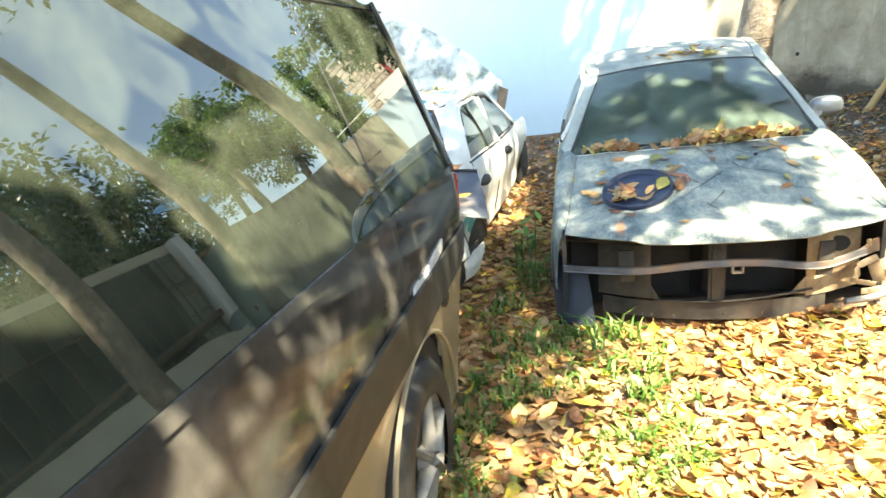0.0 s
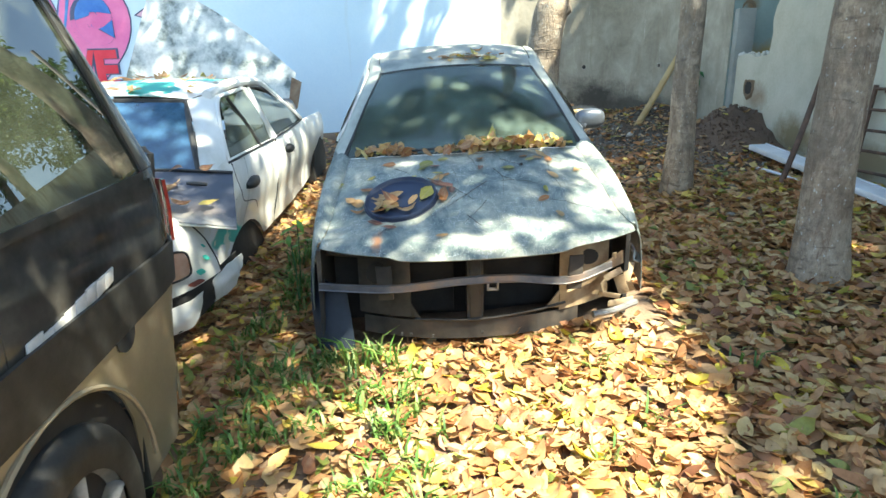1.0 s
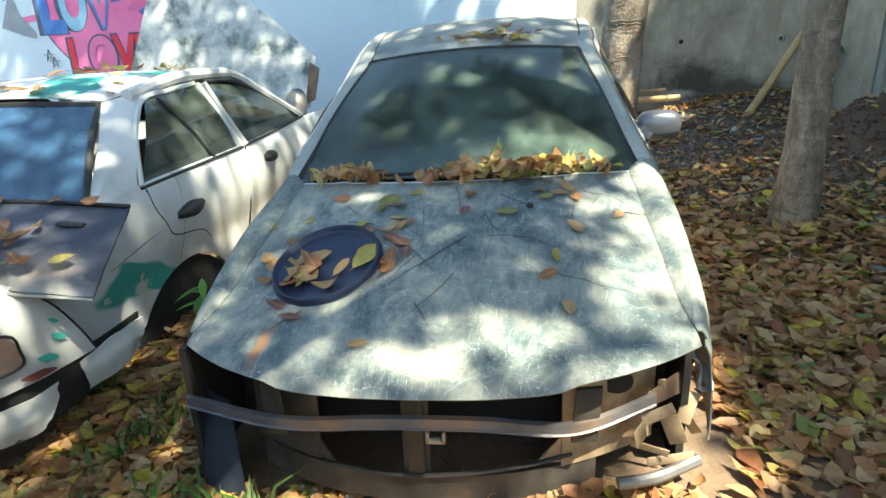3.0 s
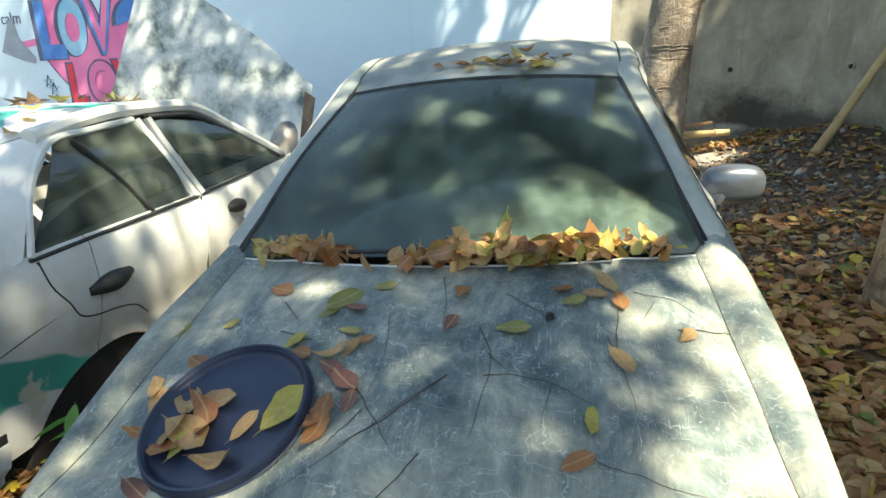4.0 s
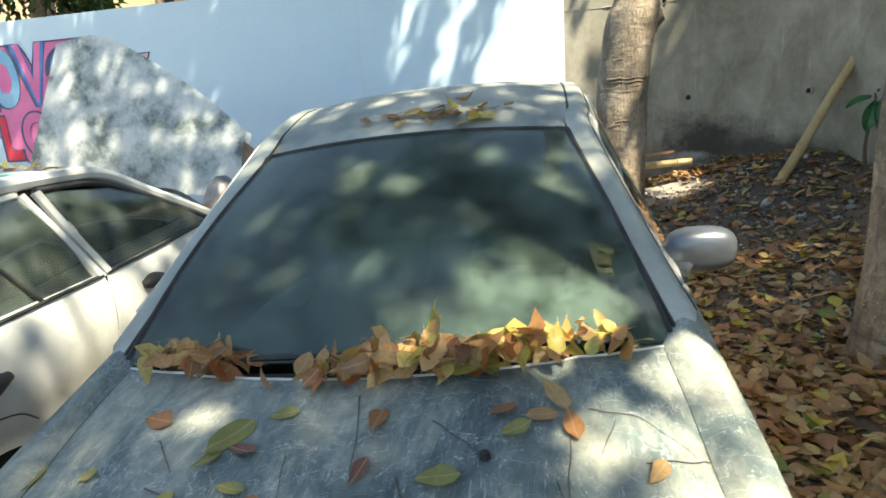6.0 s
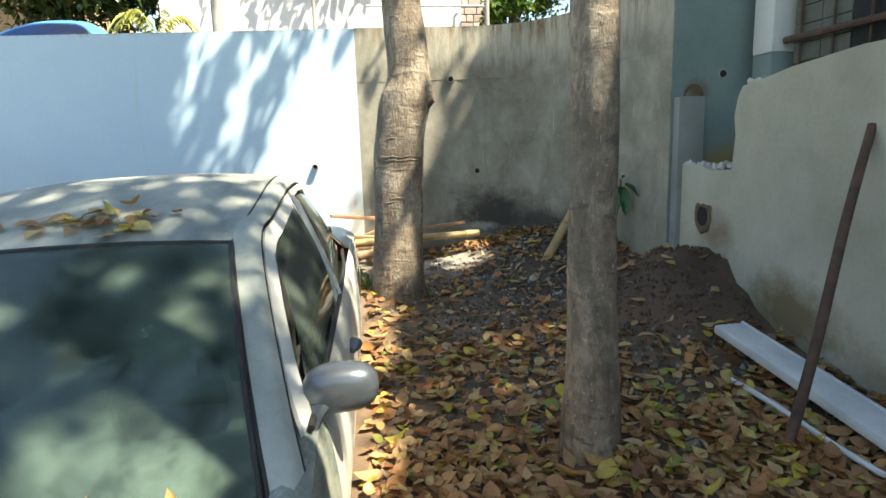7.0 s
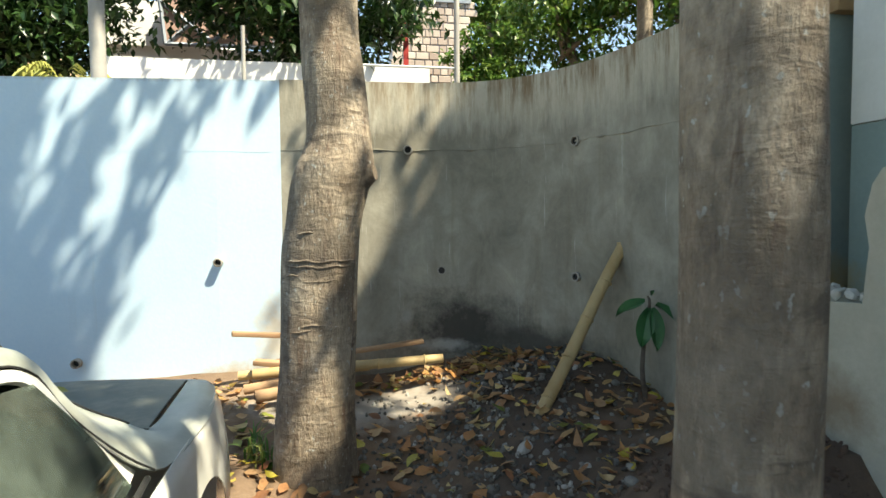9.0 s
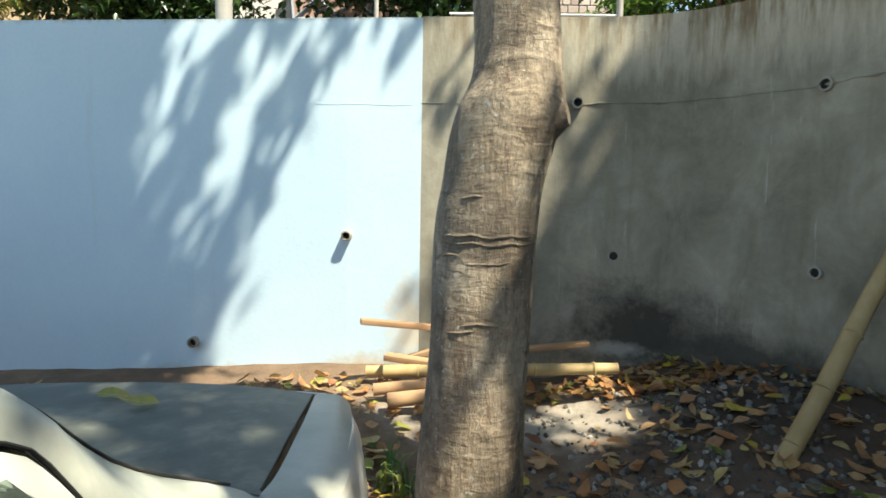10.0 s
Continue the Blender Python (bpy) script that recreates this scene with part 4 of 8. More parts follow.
SHARD = surface("torn tan primer", [(0.3, (0.2, 0.13, 0.07)), (0.6, (0.42, 0.32, 0.2)), (0.75, (0.55, 0.47, 0.33))], 12, 90, 0.6)
BOOT_DARK = surface("dark mottled chalky paint", [(0.3, (0.05, 0.058, 0.05)), (0.5, (0.11, 0.12, 0.105)), (0.68, (0.22, 0.22, 0.18))], 9, 70, 0.4, 0.6, 0.08, 0.003)
ROOF_PAINT = surface("chalky cream roof paint with grey streaks", [(0.3, (0.14, 0.165, 0.155)), (0.46, (0.275, 0.29, 0.26)), (0.66, (0.43, 0.43, 0.375))], 5, 60, 0.4, 0.6, 0.06, 0.003, stretch=(1, 0.5, 1))
PRIMER = surface("dusty grey-brown primer", [(0.3, (0.02, 0.018, 0.016)), (0.5, (0.05, 0.043, 0.036)), (0.72, (0.11, 0.08, 0.055))], 6, 80, 0.75, None, 0.15)
BEAM = surface("dark scratched beam", [(0.3, (0.07, 0.075, 0.09)), (0.52, (0.16, 0.15, 0.15)), (0.7, (0.3, 0.19, 0.12))], 5, 60, 0.35, 0.5, 0.1, 0.002, 0.2)
RAIL_PAINT = surface("cream paint with green mould", [(0.3, (0.25, 0.275, 0.245)), (0.5, (0.36, 0.38, 0.34)), (0.75, (0.5, 0.51, 0.46))], 5, 55, 0.4, 0.55, 0.05, 0.003, coat=0.15)
TAIL_RED = surface("red lamp lens", [(0.3, (0.25, 0.02, 0.015)), (0.7, (0.4, 0.04, 0.03))], 20, 80, 0.2, None, 0.02, coat=0.5)
SILVERED = nodes_of("mirror glass")[0]
SILVERED.node_tree.nodes["Principled BSDF"].inputs["Metallic"].default_value = 1.0
SILVERED.node_tree.nodes["Principled BSDF"].inputs["Roughness"].default_value = 0.03
BLUE_LINER = surface("faded blue-black plastic", [(0.3, (0.009, 0.014, 0.026)), (0.7, (0.028, 0.042, 0.065))], 6, 60, 0.55)
SEAT = surface("grey seat cloth", [(0.3, (0.1, 0.11, 0.1)), (0.7, (0.2, 0.2, 0.18))], 8, 150, 0.95)
SQUEEZE_LOW = smooth_of([(0.6, 0), (1.0, -0.03), (1.84, -0.11), (2.54, -0.17), (2.9, -0.08), (3.2, 0.02), (3.4, 0.02)])
SQUEEZE_TOP = smooth_of([(1.2, 0), (1.745, -0.01), (2.2, -0.03), (2.5, -0.1), (2.9, -0.08), (3.2, 0.02), (3.4, 0.02)])


def settled(p):
    """The stripped car as it stands: narrower than drawn, leaning with the slope, a little askew."""
    k = min(max((p.z - 0.85) / 0.33, 0), 1)
    hump = 0.035 * k * math.exp(-((p.y - 2.0) / 0.42) ** 2)
    y = p.y + SQUEEZE_LOW(p.y) * (1 - k) * min(1, abs(p.x) / 0.5) + SQUEEZE_TOP(p.y) * k
    return Vector((-0.051 + 0.9305 * p.x + 0.0149 * y, 0.0142 + 0.993 * y - 0.0149 * p.x, 0.031 + hump + 0.9707 * p.z + 0.0287 * p.x - 0.006 * y))


car = stripped_saloon()
for ob in car.children_recursive:
    for v in ob.data.vertices:
        v.co = settled(car_warp(v.co) if v.co.y > 1.75 else v.co)

# ---- white saloon beside it, bonnet torn up ----
SX = -2.03          # its middle line
S_BELT_Z = smooth_of([(-0.12, 0.50), (0.1, 0.585), (0.35, 0.69), (0.52, 0.735), (1.4, 0.79), (2.2, 0.86), (2.9, 0.885), (3.4, 0.87), (3.62, 0.76)])
S_BELT_X = smooth_of([(-0.14, 0.755), (0.0, 0.775), (0.35, 0.772), (0.8, 0.768), (2.3, 0.765), (3.0, 0.75), (3.4, 0.71), (3.62, 0.6)])


def s_shift(y):
    """The car stands a little askew, its tail away from the other car."""
    return -0.024 + 0.085 * (min(y, 2.0) - 1.4) + 0.03 * max(y - 2.0, 0)


def s_side(y0, y1, arch=None, low=0.06):
    def fn(u, v):
        y = y0 + (y1 - y0) * u
        zb = gz(-1.25, y) + low + 0.08
        if arch:
            d = abs(y - arch[0]) / arch[2]
            if d < 1:
                zb = max(zb, arch[1] + arch[2] * math.sqrt(1 - d * d))
        top = S_BELT_Z(y)
        zb = min(zb, top - 0.05)
        z = top + (zb - top) * v
        h = top - z
        x = S_BELT_X(y) + 0.035 * math.sin(min(h / 0.4, 1) * math.pi) - 0.11 * h
        if h < 0.03:
            x -= 0.014 * (1 - h / 0.03)
        if y < 0.02:
            x -= 2.6 * (0.02 - y) ** 2
        return Vector((SX + x, y, z))
    return fn


def s_x(y, z):
    h = max(S_BELT_Z(y) - z, 0.03)
    return S_BELT_X(y) + 0.035 * math.sin(min(h / 0.4, 1) * math.pi) - 0.11 * h


S_RAIL = [(0.50, 0.80, 1.075), (0.57, 1.15, 1.15), (0.56, 1.55, 1.17), (0.545, 1.8, 1.145)]


def s_roof(u, v):
    s = 2 * u - 1
    r = crom([Vector(p) for p in S_RAIL], v)
    y = r.y + (1 - s * s) * (-0.07 * (1 - v) + 0.07 * v)
    return Vector((SX + s * r.x * 1.02, y, r.z + 0.035 * (1 - abs(s) ** 2.5)))


def s_rear_glass(u, v):
    s = 2 * u - 1
    a = Vector((SX + 0.695 * s, 0.365 - 0.05 * (1 - s * s), 0.70))
    b = Vector((SX + 0.49 * s, 0.79 - 0.06 * (1 - s * s), 1.06 + 0.02 * (1 - s * s)))
    return a.lerp(b, v) + Vector((0, -0.6, 0.7)) * 0.02 * math.sin(v * math.pi)


def white_saloon():
    car = thing("car", (SX, 1.7, gz(SX, 1.7)), "dented white saloon car with flaking green patches, bonnet up, wheels gone", "car")
    part("roof", grid(s_roof, 24, 20, 0.005), FLAKED, car, "white roof with flaking green paint")
    for mirr in (False, True):
        f = (lambda g: sym(g, SX)) if mirr else (lambda g: g)
        sx = -1 if mirr else 1
        m = lambda pts: [(SX + sx * x, y, z) for x, y, z in pts]
        part("rear_wing", grid(f(s_side(-0.14, 0.80, (0.88, -0.085, 0.42))), 34, 14, 0.004), FLAKED, car)
        rd = part("rear_door", grid(f(s_side(0.806, 1.43, (0.88, -0.085, 0.42))), 22, 14, 0.004), WHITE_CAR, car)
        fd = part("front_door", grid(f(s_side(1.437, 2.30)), 18, 14, 0.004), WHITE_CAR, car)
        part("front_wing", grid(f(s_side(2.307, 3.62, (3.0, gz(-1.25, 3.0) + 0.12, 0.31))), 26, 14, 0.004), WHITE_CAR, car)
        # rear quarter and pillars
        part("rear_pillar", patch([m([(0.70, 0.36, 0.705), (0.615, 0.57, 0.88), (0.495, 0.80, 1.068)]), m([(0.745, 0.36, 0.69), (0.67, 0.59, 0.88), (0.565, 0.85, 1.088)]), m([(0.768, 0.56, 0.735), (0.715, 0.68, 0.90), (0.625, 0.90, 1.09)])], 8, 10, 0.006), WHITE_CAR, car)
        part("roof_rail", tube(m([(0.59, 0.84, 1.09), (0.612, 1.15, 1.152), (0.62, 1.5, 1.168), (0.615, 1.72, 1.15), (0.655, 1.95, 1.04), (0.74, 2.27, 0.875)]), [0.03, 0.03, 0.028, 0.026, 0.024, 0.024], 8, 24), WHITE_CAR, car)
        part("door_frame", tube(m([(0.765, 0.59, 0.735), (0.70, 0.70, 0.93), (0.642, 0.86, 1.068), (0.645, 1.05, 1.1), (0.645, 1.26, 1.124)]), 0.012, 6, 16), WHITE_CAR, rd)
        part("door_frame", tube(m([(0.645, 1.275, 1.12), (0.70, 1.345, 0.96), (0.76, 1.415, 0.785)]), 0.02, 6, 8), WHITE_CAR, rd, "bare metal door pillar")
        part("door_frame", tube(m([(0.65, 1.335, 1.125), (0.702, 1.395, 0.96), (0.762, 1.46, 0.79)]), 0.018, 6, 8), WHITE_CAR, fd)
        part("door_frame", tube(m([(0.65, 1.335, 1.13), (0.645, 1.62, 1.125), (0.67, 1.82, 1.05), (0.75, 2.2, 0.87)]), 0.012, 6, 14), RUBBER, fd, "black window frame")
        a = m([(0.765, 0.60, 0.728), (0.655, 0.875, 1.065), (0.66, 1.26, 1.116), (0.762, 1.40, 0.785)])
        b = m([(0.762, 1.475, 0.79), (0.66, 1.36, 1.122), (0.668, 1.72, 1.09), (0.762, 2.2, 0.858)])
        for poly, own in ((a, rd), (b, fd)):
            q = [(p[0] - 0.012 * sx, p[1], p[2]) for p in poly]
            w = part("window", grid(side_window(q) if not mirr else sym(side_window([(2 * SX - x, y, z) for x, y, z in q]), SX), 8, 8, 0.003), SIDE_GLASS, own, "dusty dark window glass")
            w.visible_shadow = False
        part("window_divider", tube(m([(0.665, 0.93, 1.075), (0.72, 1.05, 0.92), (0.762, 1.15, 0.768)]), 0.009, 6, 6), RUBBER, rd)
        part("door_seal", tube(m([(0.77, 0.58, 0.728), (0.772, 1.0, 0.758), (0.77, 1.42, 0.785)]), 0.007, 6, 6), RUBBER, rd)
        part("door_seal", tube(m([(0.77, 1.45, 0.79), (0.77, 1.8, 0.825), (0.76, 2.25, 0.868)]), 0.007, 6, 6), RUBBER, fd)
        part("door_handle", tube(m([(0.780, 0.755, 0.568), (0.792, 0.85, 0.577), (0.785, 0.945, 0.59)]), [0.02, 0.043, 0.02], 12, 10, 0.85), RUBBER, rd, "black door handle")
        part("door_handle", tube(m([(0.785, 1.60, 0.69), (0.796, 1.66, 0.695), (0.788, 1.72, 0.70)]), [0.018, 0.04, 0.018], 12, 10, 0.85), RUBBER, fd, "black door handle")
        on = lambda pts: [(SX + sx * (s_x(y, z) + 0.002), y, z) for y, z in pts]
        part("door_seam", tube(on([(0.60, 0.72), (0.62, 0.63), (0.67, 0.56), (0.71, 0.50), (0.78, 0.475), (0.88, 0.465), (0.98, 0.44), (1.06, 0.38)]), 0.004, 6, 24), RUBBER, rd, "dark door gap")
        part("door_seam", tube(on([(1.433, 0.78), (1.434, 0.5), (1.434, 0.25)]), 0.004, 6, 10), RUBBER, fd, "dark door gap")
        part("body_crease", tube(on([(0.3, 0.46), (0.7, 0.54), (1.42, 0.61)]), 0.0018, 5, 12), RUBBER, rd, "thin pressed crease")
        part("body_crease", tube(on([(1.45, 0.615), (1.9, 0.655), (2.28, 0.685)]), 0.0018, 5, 12), RUBBER, fd, "thin pressed crease")
        part("wheel_housing", tube(m([(0.40, 0.88, -0.085), (0.69, 0.88, -0.085)]), 0.415, 24), BLACK_IN, car)
        part("wheel_housing", tube(m([(0.45, 3.0, gz(-1.25, 3.0) + 0.12), (0.75, 3.0, gz(-1.25, 3.0) + 0.12)]), 0.33, 20), BLACK_IN, car)
    rg = part("rear_window", grid(s_rear_glass, 18, 12, 0.004), BLUE_GLASS, car, "blue tinted rear window")
    part("rear_window_seal", tube([s_rear_glass(0, k / 6) for k in range(7)] + [s_rear_glass(k / 8, 1) for k in range(1, 9)] + [s_rear_glass(1, 1 - k / 6) for k in range(1, 7)], 0.014, 6), RUBBER, car)
    part("windshield", grid(lambda u, v: Vector((SX + (2 * u - 1) * (0.70 - 0.17 * v), 2.33 - 0.45 * v + 0.06 * (1 - (2 * u - 1) ** 2), 0.88 + 0.265 * v)), 12, 8, 0.004), SIDE_GLASS, car)
    for pts in ([(0.13, 0.43), (0.22, 0.47), (0.29, 0.465), (0.315, 0.43), (0.29, 0.38), (0.23, 0.35), (0.17, 0.27), (0.10, 0.25), (0.07, 0.28), (0.12, 0.36)], [(0.52, 0.60), (0.57, 0.61), (0.58, 0.57), (0.54, 0.56)], [(0.43, 0.62), (0.47, 0.63), (0.47, 0.6)]):
        part("green_patch", prism([(SX + s_x(y, z) + 0.0015, y, z) for y, z in pts], (0.002, 0, 0)), GREEN_PAINT, car, "flaking green paint patch", False)
    # engine bay and torn-up bonnet
    part("engine_bay", box((SX - 0.6, 2.4, 0.5), (SX + 0.6, 3.5, 0.74)), BLACK_IN, car)
    part("bay_edge", tube([(SX + 0.62, 2.4, 0.90), (SX + 0.2, 2.75, 0.98), (SX - 0.3, 2.8, 0.99)], 0.012, 6, 8), RUBBER, car)
    part("engine_part", tube([(SX + 0.5, 2.75, 0.80), (SX + 0.52, 2.8, 0.95), (SX + 0.5, 2.9, 0.98)], [0.1, 0.08, 0.05], 10, 6), BARE, car, "greyish engine part")
    def bonnet(u, v):
        foot = Vector((-3.12, 3.2, 1.02)).lerp(Vector((-1.50, 3.2, 0.86)), u)
        top_l, top_r = Vector((-2.78, 3.38, 1.98)), Vector((-1.44, 3.3, 1.26))
        s = u
        peak = Vector((-2.42, 3.4, 1.99))
        top = crom([top_l, peak, Vector((-1.86, 3.36, 1.63)), top_r], s)
        p = foot.lerp(top, v)
        return p + Vector((-s_shift(p.y), -0.05 * math.sin(u * math.pi) * math.sin(v * math.pi * 0.9), 0))
    part("bonnet", grid(bonnet, 24, 20, 0.012), SOOTY_WHITE, car, "torn-up white bonnet with mould stains")
    part("bonnet_hinge", prism([(x - s_shift(3.2), y, z) for x, y, z in ((-1.47, 3.22, 1.22), (-1.36, 3.12, 1.17), (-1.42, 3.12, 0.93), (-1.53, 3.2, 0.9))], (0.0, 0.02, 0), 0.003), RUSTY, car, "rusty hinge plate")
    return car


RED_RUST = surface("red-brown rust", [(0.3, (0.12, 0.03, 0.025)), (0.7, (0.22, 0.07, 0.05))], 14, 90, 0.7)
AMBER = surface("faded amber lens", [(0.3, (0.36, 0.2, 0.13)), (0.7, (0.5, 0.36, 0.28))], 10, 70, 0.25, None, 0.05, coat=0.4)
SOOTY_WHITE = surface("mouldy white paint", [(0.34, (0.10, 0.13, 0.13)), (0.46, (0.36, 0.4, 0.4)), (0.6, (0.6, 0.62, 0.6))], 5, 40, 0.6, None, 0.05)
saloon = white_saloon()


def s_settled(p):
    """The white car as it stands, askew and leaning with the slope."""
    x = p.x - SX + s_shift(p.y)
    return Vector((SX + 0.0843 + 0.9579 * x - 0.004 * p.y, -0.0022 + 0.9491 * p.y + 0.004 * x, -0.0311 + 0.9646 * p.z + 0.0179 * x - 0.0142 * p.y))


for ob in saloon.children_recursive:
    for v in ob.data.vertices:
        v.co = s_settled(v.co)

# its crumpled tail, as it stands behind the van
TAIL = rows_fn([[(-2.75, -0.06, 0.50), (-2.2, -0.14, 0.54), (-1.7, -0.17, 0.56), (-1.46, -0.16, 0.555), (-1.365, -0.125, 0.54), (-1.315, -0.07, 0.50)],
                [(-2.78, -0.12, 0.43), (-2.2, -0.27, 0.46), (-1.7, -0.30, 0.47), (-1.46, -0.285, 0.465), (-1.355, -0.215, 0.45), (-1.275, -0.02, 0.42)],
                [(-2.78, -0.13, 0.31), (-2.2, -0.31, 0.33), (-1.7, -0.34, 0.335), (-1.45, -0.315, 0.33), (-1.335, -0.215, 0.325), (-1.252, 0.03, 0.315)],
                [(-2.78, -0.10, 0.20), (-2.2, -0.28, 0.22), (-1.7, -0.31, 0.225), (-1.44, -0.28, 0.22), (-1.325, -0.175, 0.215), (-1.245, 0.065, 0.232)]])
LID = rows_fn([[(-2.75, 0.40, 0.655), (-2.1, 0.335, 0.678), (-1.6, 0.325, 0.672), (-1.4, 0.335, 0.66), (-1.228, 0.355, 0.645)],
               [(-2.8, 0.20, 0.60), (-2.1, 0.13, 0.622), (-1.6, 0.125, 0.618), (-1.37, 0.14, 0.602), (-1.175, 0.175, 0.575)],
               [(-2.83, 0.06, 0.55), (-2.1, -0.02, 0.575), (-1.6, -0.04, 0.575), (-1.34, -0.01, 0.553), (-1.14, 0.05, 0.52)],
               [(-2.85, -0.04, 0.50), (-2.1, -0.12, 0.535), (-1.6, -0.135, 0.537), (-1.32, -0.105, 0.51), (-1.112, -0.052, 0.472)]])
LID_SLATE = surface("dark slate boot lid paint", [(0.3, (0.035, 0.042, 0.062)), (0.6, (0.075, 0.082, 0.105)), (0.75, (0.15, 0.15, 0.16))], 4, 50, 0.45, 0.65, 0.08, blots=[((-1.75, -0.1, 0.52), (1.4, 0.12, 0.2), (0.45, 0.42, 0.37)), ((-1.3, 0.03, 0.55), (0.13, 0.08, 0.2), (0.36, 0.29, 0.24))])


def crumpled_tail():
    part("tail_panel", grid(lambda u, v: TAIL(u, v) + Vector((0, 0.012, 0.004)) * noise.noise((u * 5, v * 9, 3)), 24, 44, 0.005), WHITE_CAR, saloon, "bulging crumpled white tail panel")
    part("tail_edge", tube([TAIL(v / 12, 1.0) for v in range(13)], 0.004, 6), RUBBER, saloon, "dark gap beside the tail panel")
    lamp_rows = [[(-1.50, -0.335, 0.425), (-1.42, -0.325, 0.425), (-1.365, -0.282, 0.417), (-1.305, -0.185, 0.400)], [(-1.51, -0.352, 0.355), (-1.42, -0.34, 0.355), (-1.36, -0.297, 0.352), (-1.292, -0.172, 0.347)], [(-1.50, -0.335, 0.285), (-1.42, -0.322, 0.285), (-1.36, -0.282, 0.286), (-1.300, -0.175, 0.293)]]
    lamp = part("tail_lamp", patch(lamp_rows, 8, 12, 0.03), AMBER, saloon, "faded amber tail lamp")
    rim_pts = lamp_rows[0] + [lamp_rows[1][3]] + lamp_rows[2][::-1]
    part("lamp_rim", tube(rim_pts, 0.005, 6, 30), RUBBER, lamp, "black lamp rim")
    # sheet whose black colour is the shade under lid and tail
    part("tail_gap", patch([[(-2.7, -0.06, 0.24), (-1.8, -0.27, 0.24), (-1.42, -0.24, 0.24), (-1.31, -0.12, 0.24), (-1.255, 0.06, 0.25), (-1.24, 0.3, 0.26)], [(-2.7, -0.06, 0.03), (-1.8, -0.25, 0.03), (-1.42, -0.22, 0.03), (-1.335, -0.11, 0.05), (-1.29, 0.05, 0.08), (-1.26, 0.3, 0.12)]], 4, 30, 0.006), BLACK_IN, saloon, "near-black sheet painting the shaded hollow behind the broken bumper")
    part("bumper", grid(lambda u, v: rows_fn([[(-2.75, -0.10, 0.18), (-1.9, -0.32, 0.185), (-1.56, -0.31, 0.18), (-1.40, -0.25, 0.165), (-1.325, -0.16, 0.165), (-1.29, -0.07, 0.18)], [(-2.75, -0.12, 0.1), (-1.9, -0.34, 0.10), (-1.56, -0.33, 0.1), (-1.40, -0.265, 0.1), (-1.322, -0.165, 0.1), (-1.30, -0.08, 0.12)], [(-2.75, -0.08, 0.0), (-1.9, -0.29, 0.03), (-1.56, -0.28, 0.03), (-1.41, -0.22, 0.03), (-1.335, -0.15, 0.036), (-1.31, -0.11, 0.07)]])(u, v) + Vector((0, 0.014, 0)) * noise.noise((u * 3, v * 9, 1)), 10, 34, 0.005), WHITE_CAR, saloon, "cracked white rear bumper")
    part("bumper_side", grid(lambda u, v: rows_fn([[(-1.272, 0.01, 0.205), (-1.232, 0.12, 0.238), (-1.215, 0.20, 0.25), (-1.205, 0.27, 0.255)], [(-1.268, 0.02, 0.15), (-1.228, 0.12, 0.17), (-1.212, 0.20, 0.185), (-1.202, 0.26, 0.2)], [(-1.285, 0.04, 0.085), (-1.245, 0.12, 0.10), (-1.225, 0.19, 0.12), (-1.215, 0.24, 0.15)]])(u, v) + Vector((0.012, 0, 0)) * noise.noise((u * 3, v * 4, 7)), 8, 14, 0.005), WHITE_CAR, saloon, "torn white side of the bumper")
    for k in range(3):
        z = 0.06 + 0.04 * k
        part("bumper_slat", tube([(-1.52, -0.338, z), (-1.44, -0.305, z), (-1.385, -0.262, z + 0.004)], 0.011, 6, 8, 0.7), RAIL_PAINT, saloon)
    stain = lambda cu, cv, ru, rv, lift: grid(lambda a, b: TAIL(cv + rv * b * math.sin(6.283 * a) * (1 + 0.3 * math.cos(12.57 * a)), cu + ru * b * math.cos(6.283 * a) * (1 + 0.4 * math.sin(12.57 * a))) + Vector((0.4, -0.9, 0.1)) * lift, 18, 3)
    for cu, cv, ru, rv in ((0.955, 0.62, 0.012, 0.06), (0.905, 0.80, 0.018, 0.07), (0.97, 0.45, 0.008, 0.04)):
        part("green_patch", stain(cu, cv, ru, rv, 0.016), GREEN_PAINT, saloon, "flaking green paint patch")
    part("rust_patch", stain(0.865, 0.93, 0.035, 0.06, 0.018), RED_RUST, saloon, "red-brown rusty patch")
    part("rust_patch", stain(0.775, 0.16, 0.012, 0.06, 0.016), RED_RUST, saloon, "brown rust spot")
    lid = part("boot_lid", grid(lambda u, v: LID(u, v) + Vector((0, 0, 0.006)) * noise.noise((u * 4, v * 8, 6)) * u, 16, 30, 0.01), LID_SLATE, saloon, "warped dark slate boot lid, dusty at its edge")
    part("lid_lip", tube([LID(1.0, u / 24) + Vector((0, -0.003, -0.01)) for u in range(25)], 0.006, 6), RAIL_PAINT, lid, "pale bent edge of the lid")
    part("lid_lock", tube([LID(0.2, u) + Vector((0, 0, 0.002)) for u in (0.72, 0.78, 0.84)], [0.012, 0.022, 0.014], 8, 8, 0.5), RUBBER, lid)
    part("glass_seal", tube([LID(0.0, u / 12) + Vector((0, 0.006, 0.006)) for u in range(13)], 0.009, 6, 24), RUBBER, saloon, "black strip below the rear window")


crumpled_tail()


# ---- black van ----
def v_belt(y):
    return 0.93 + 0.05 * (y + 1.02)


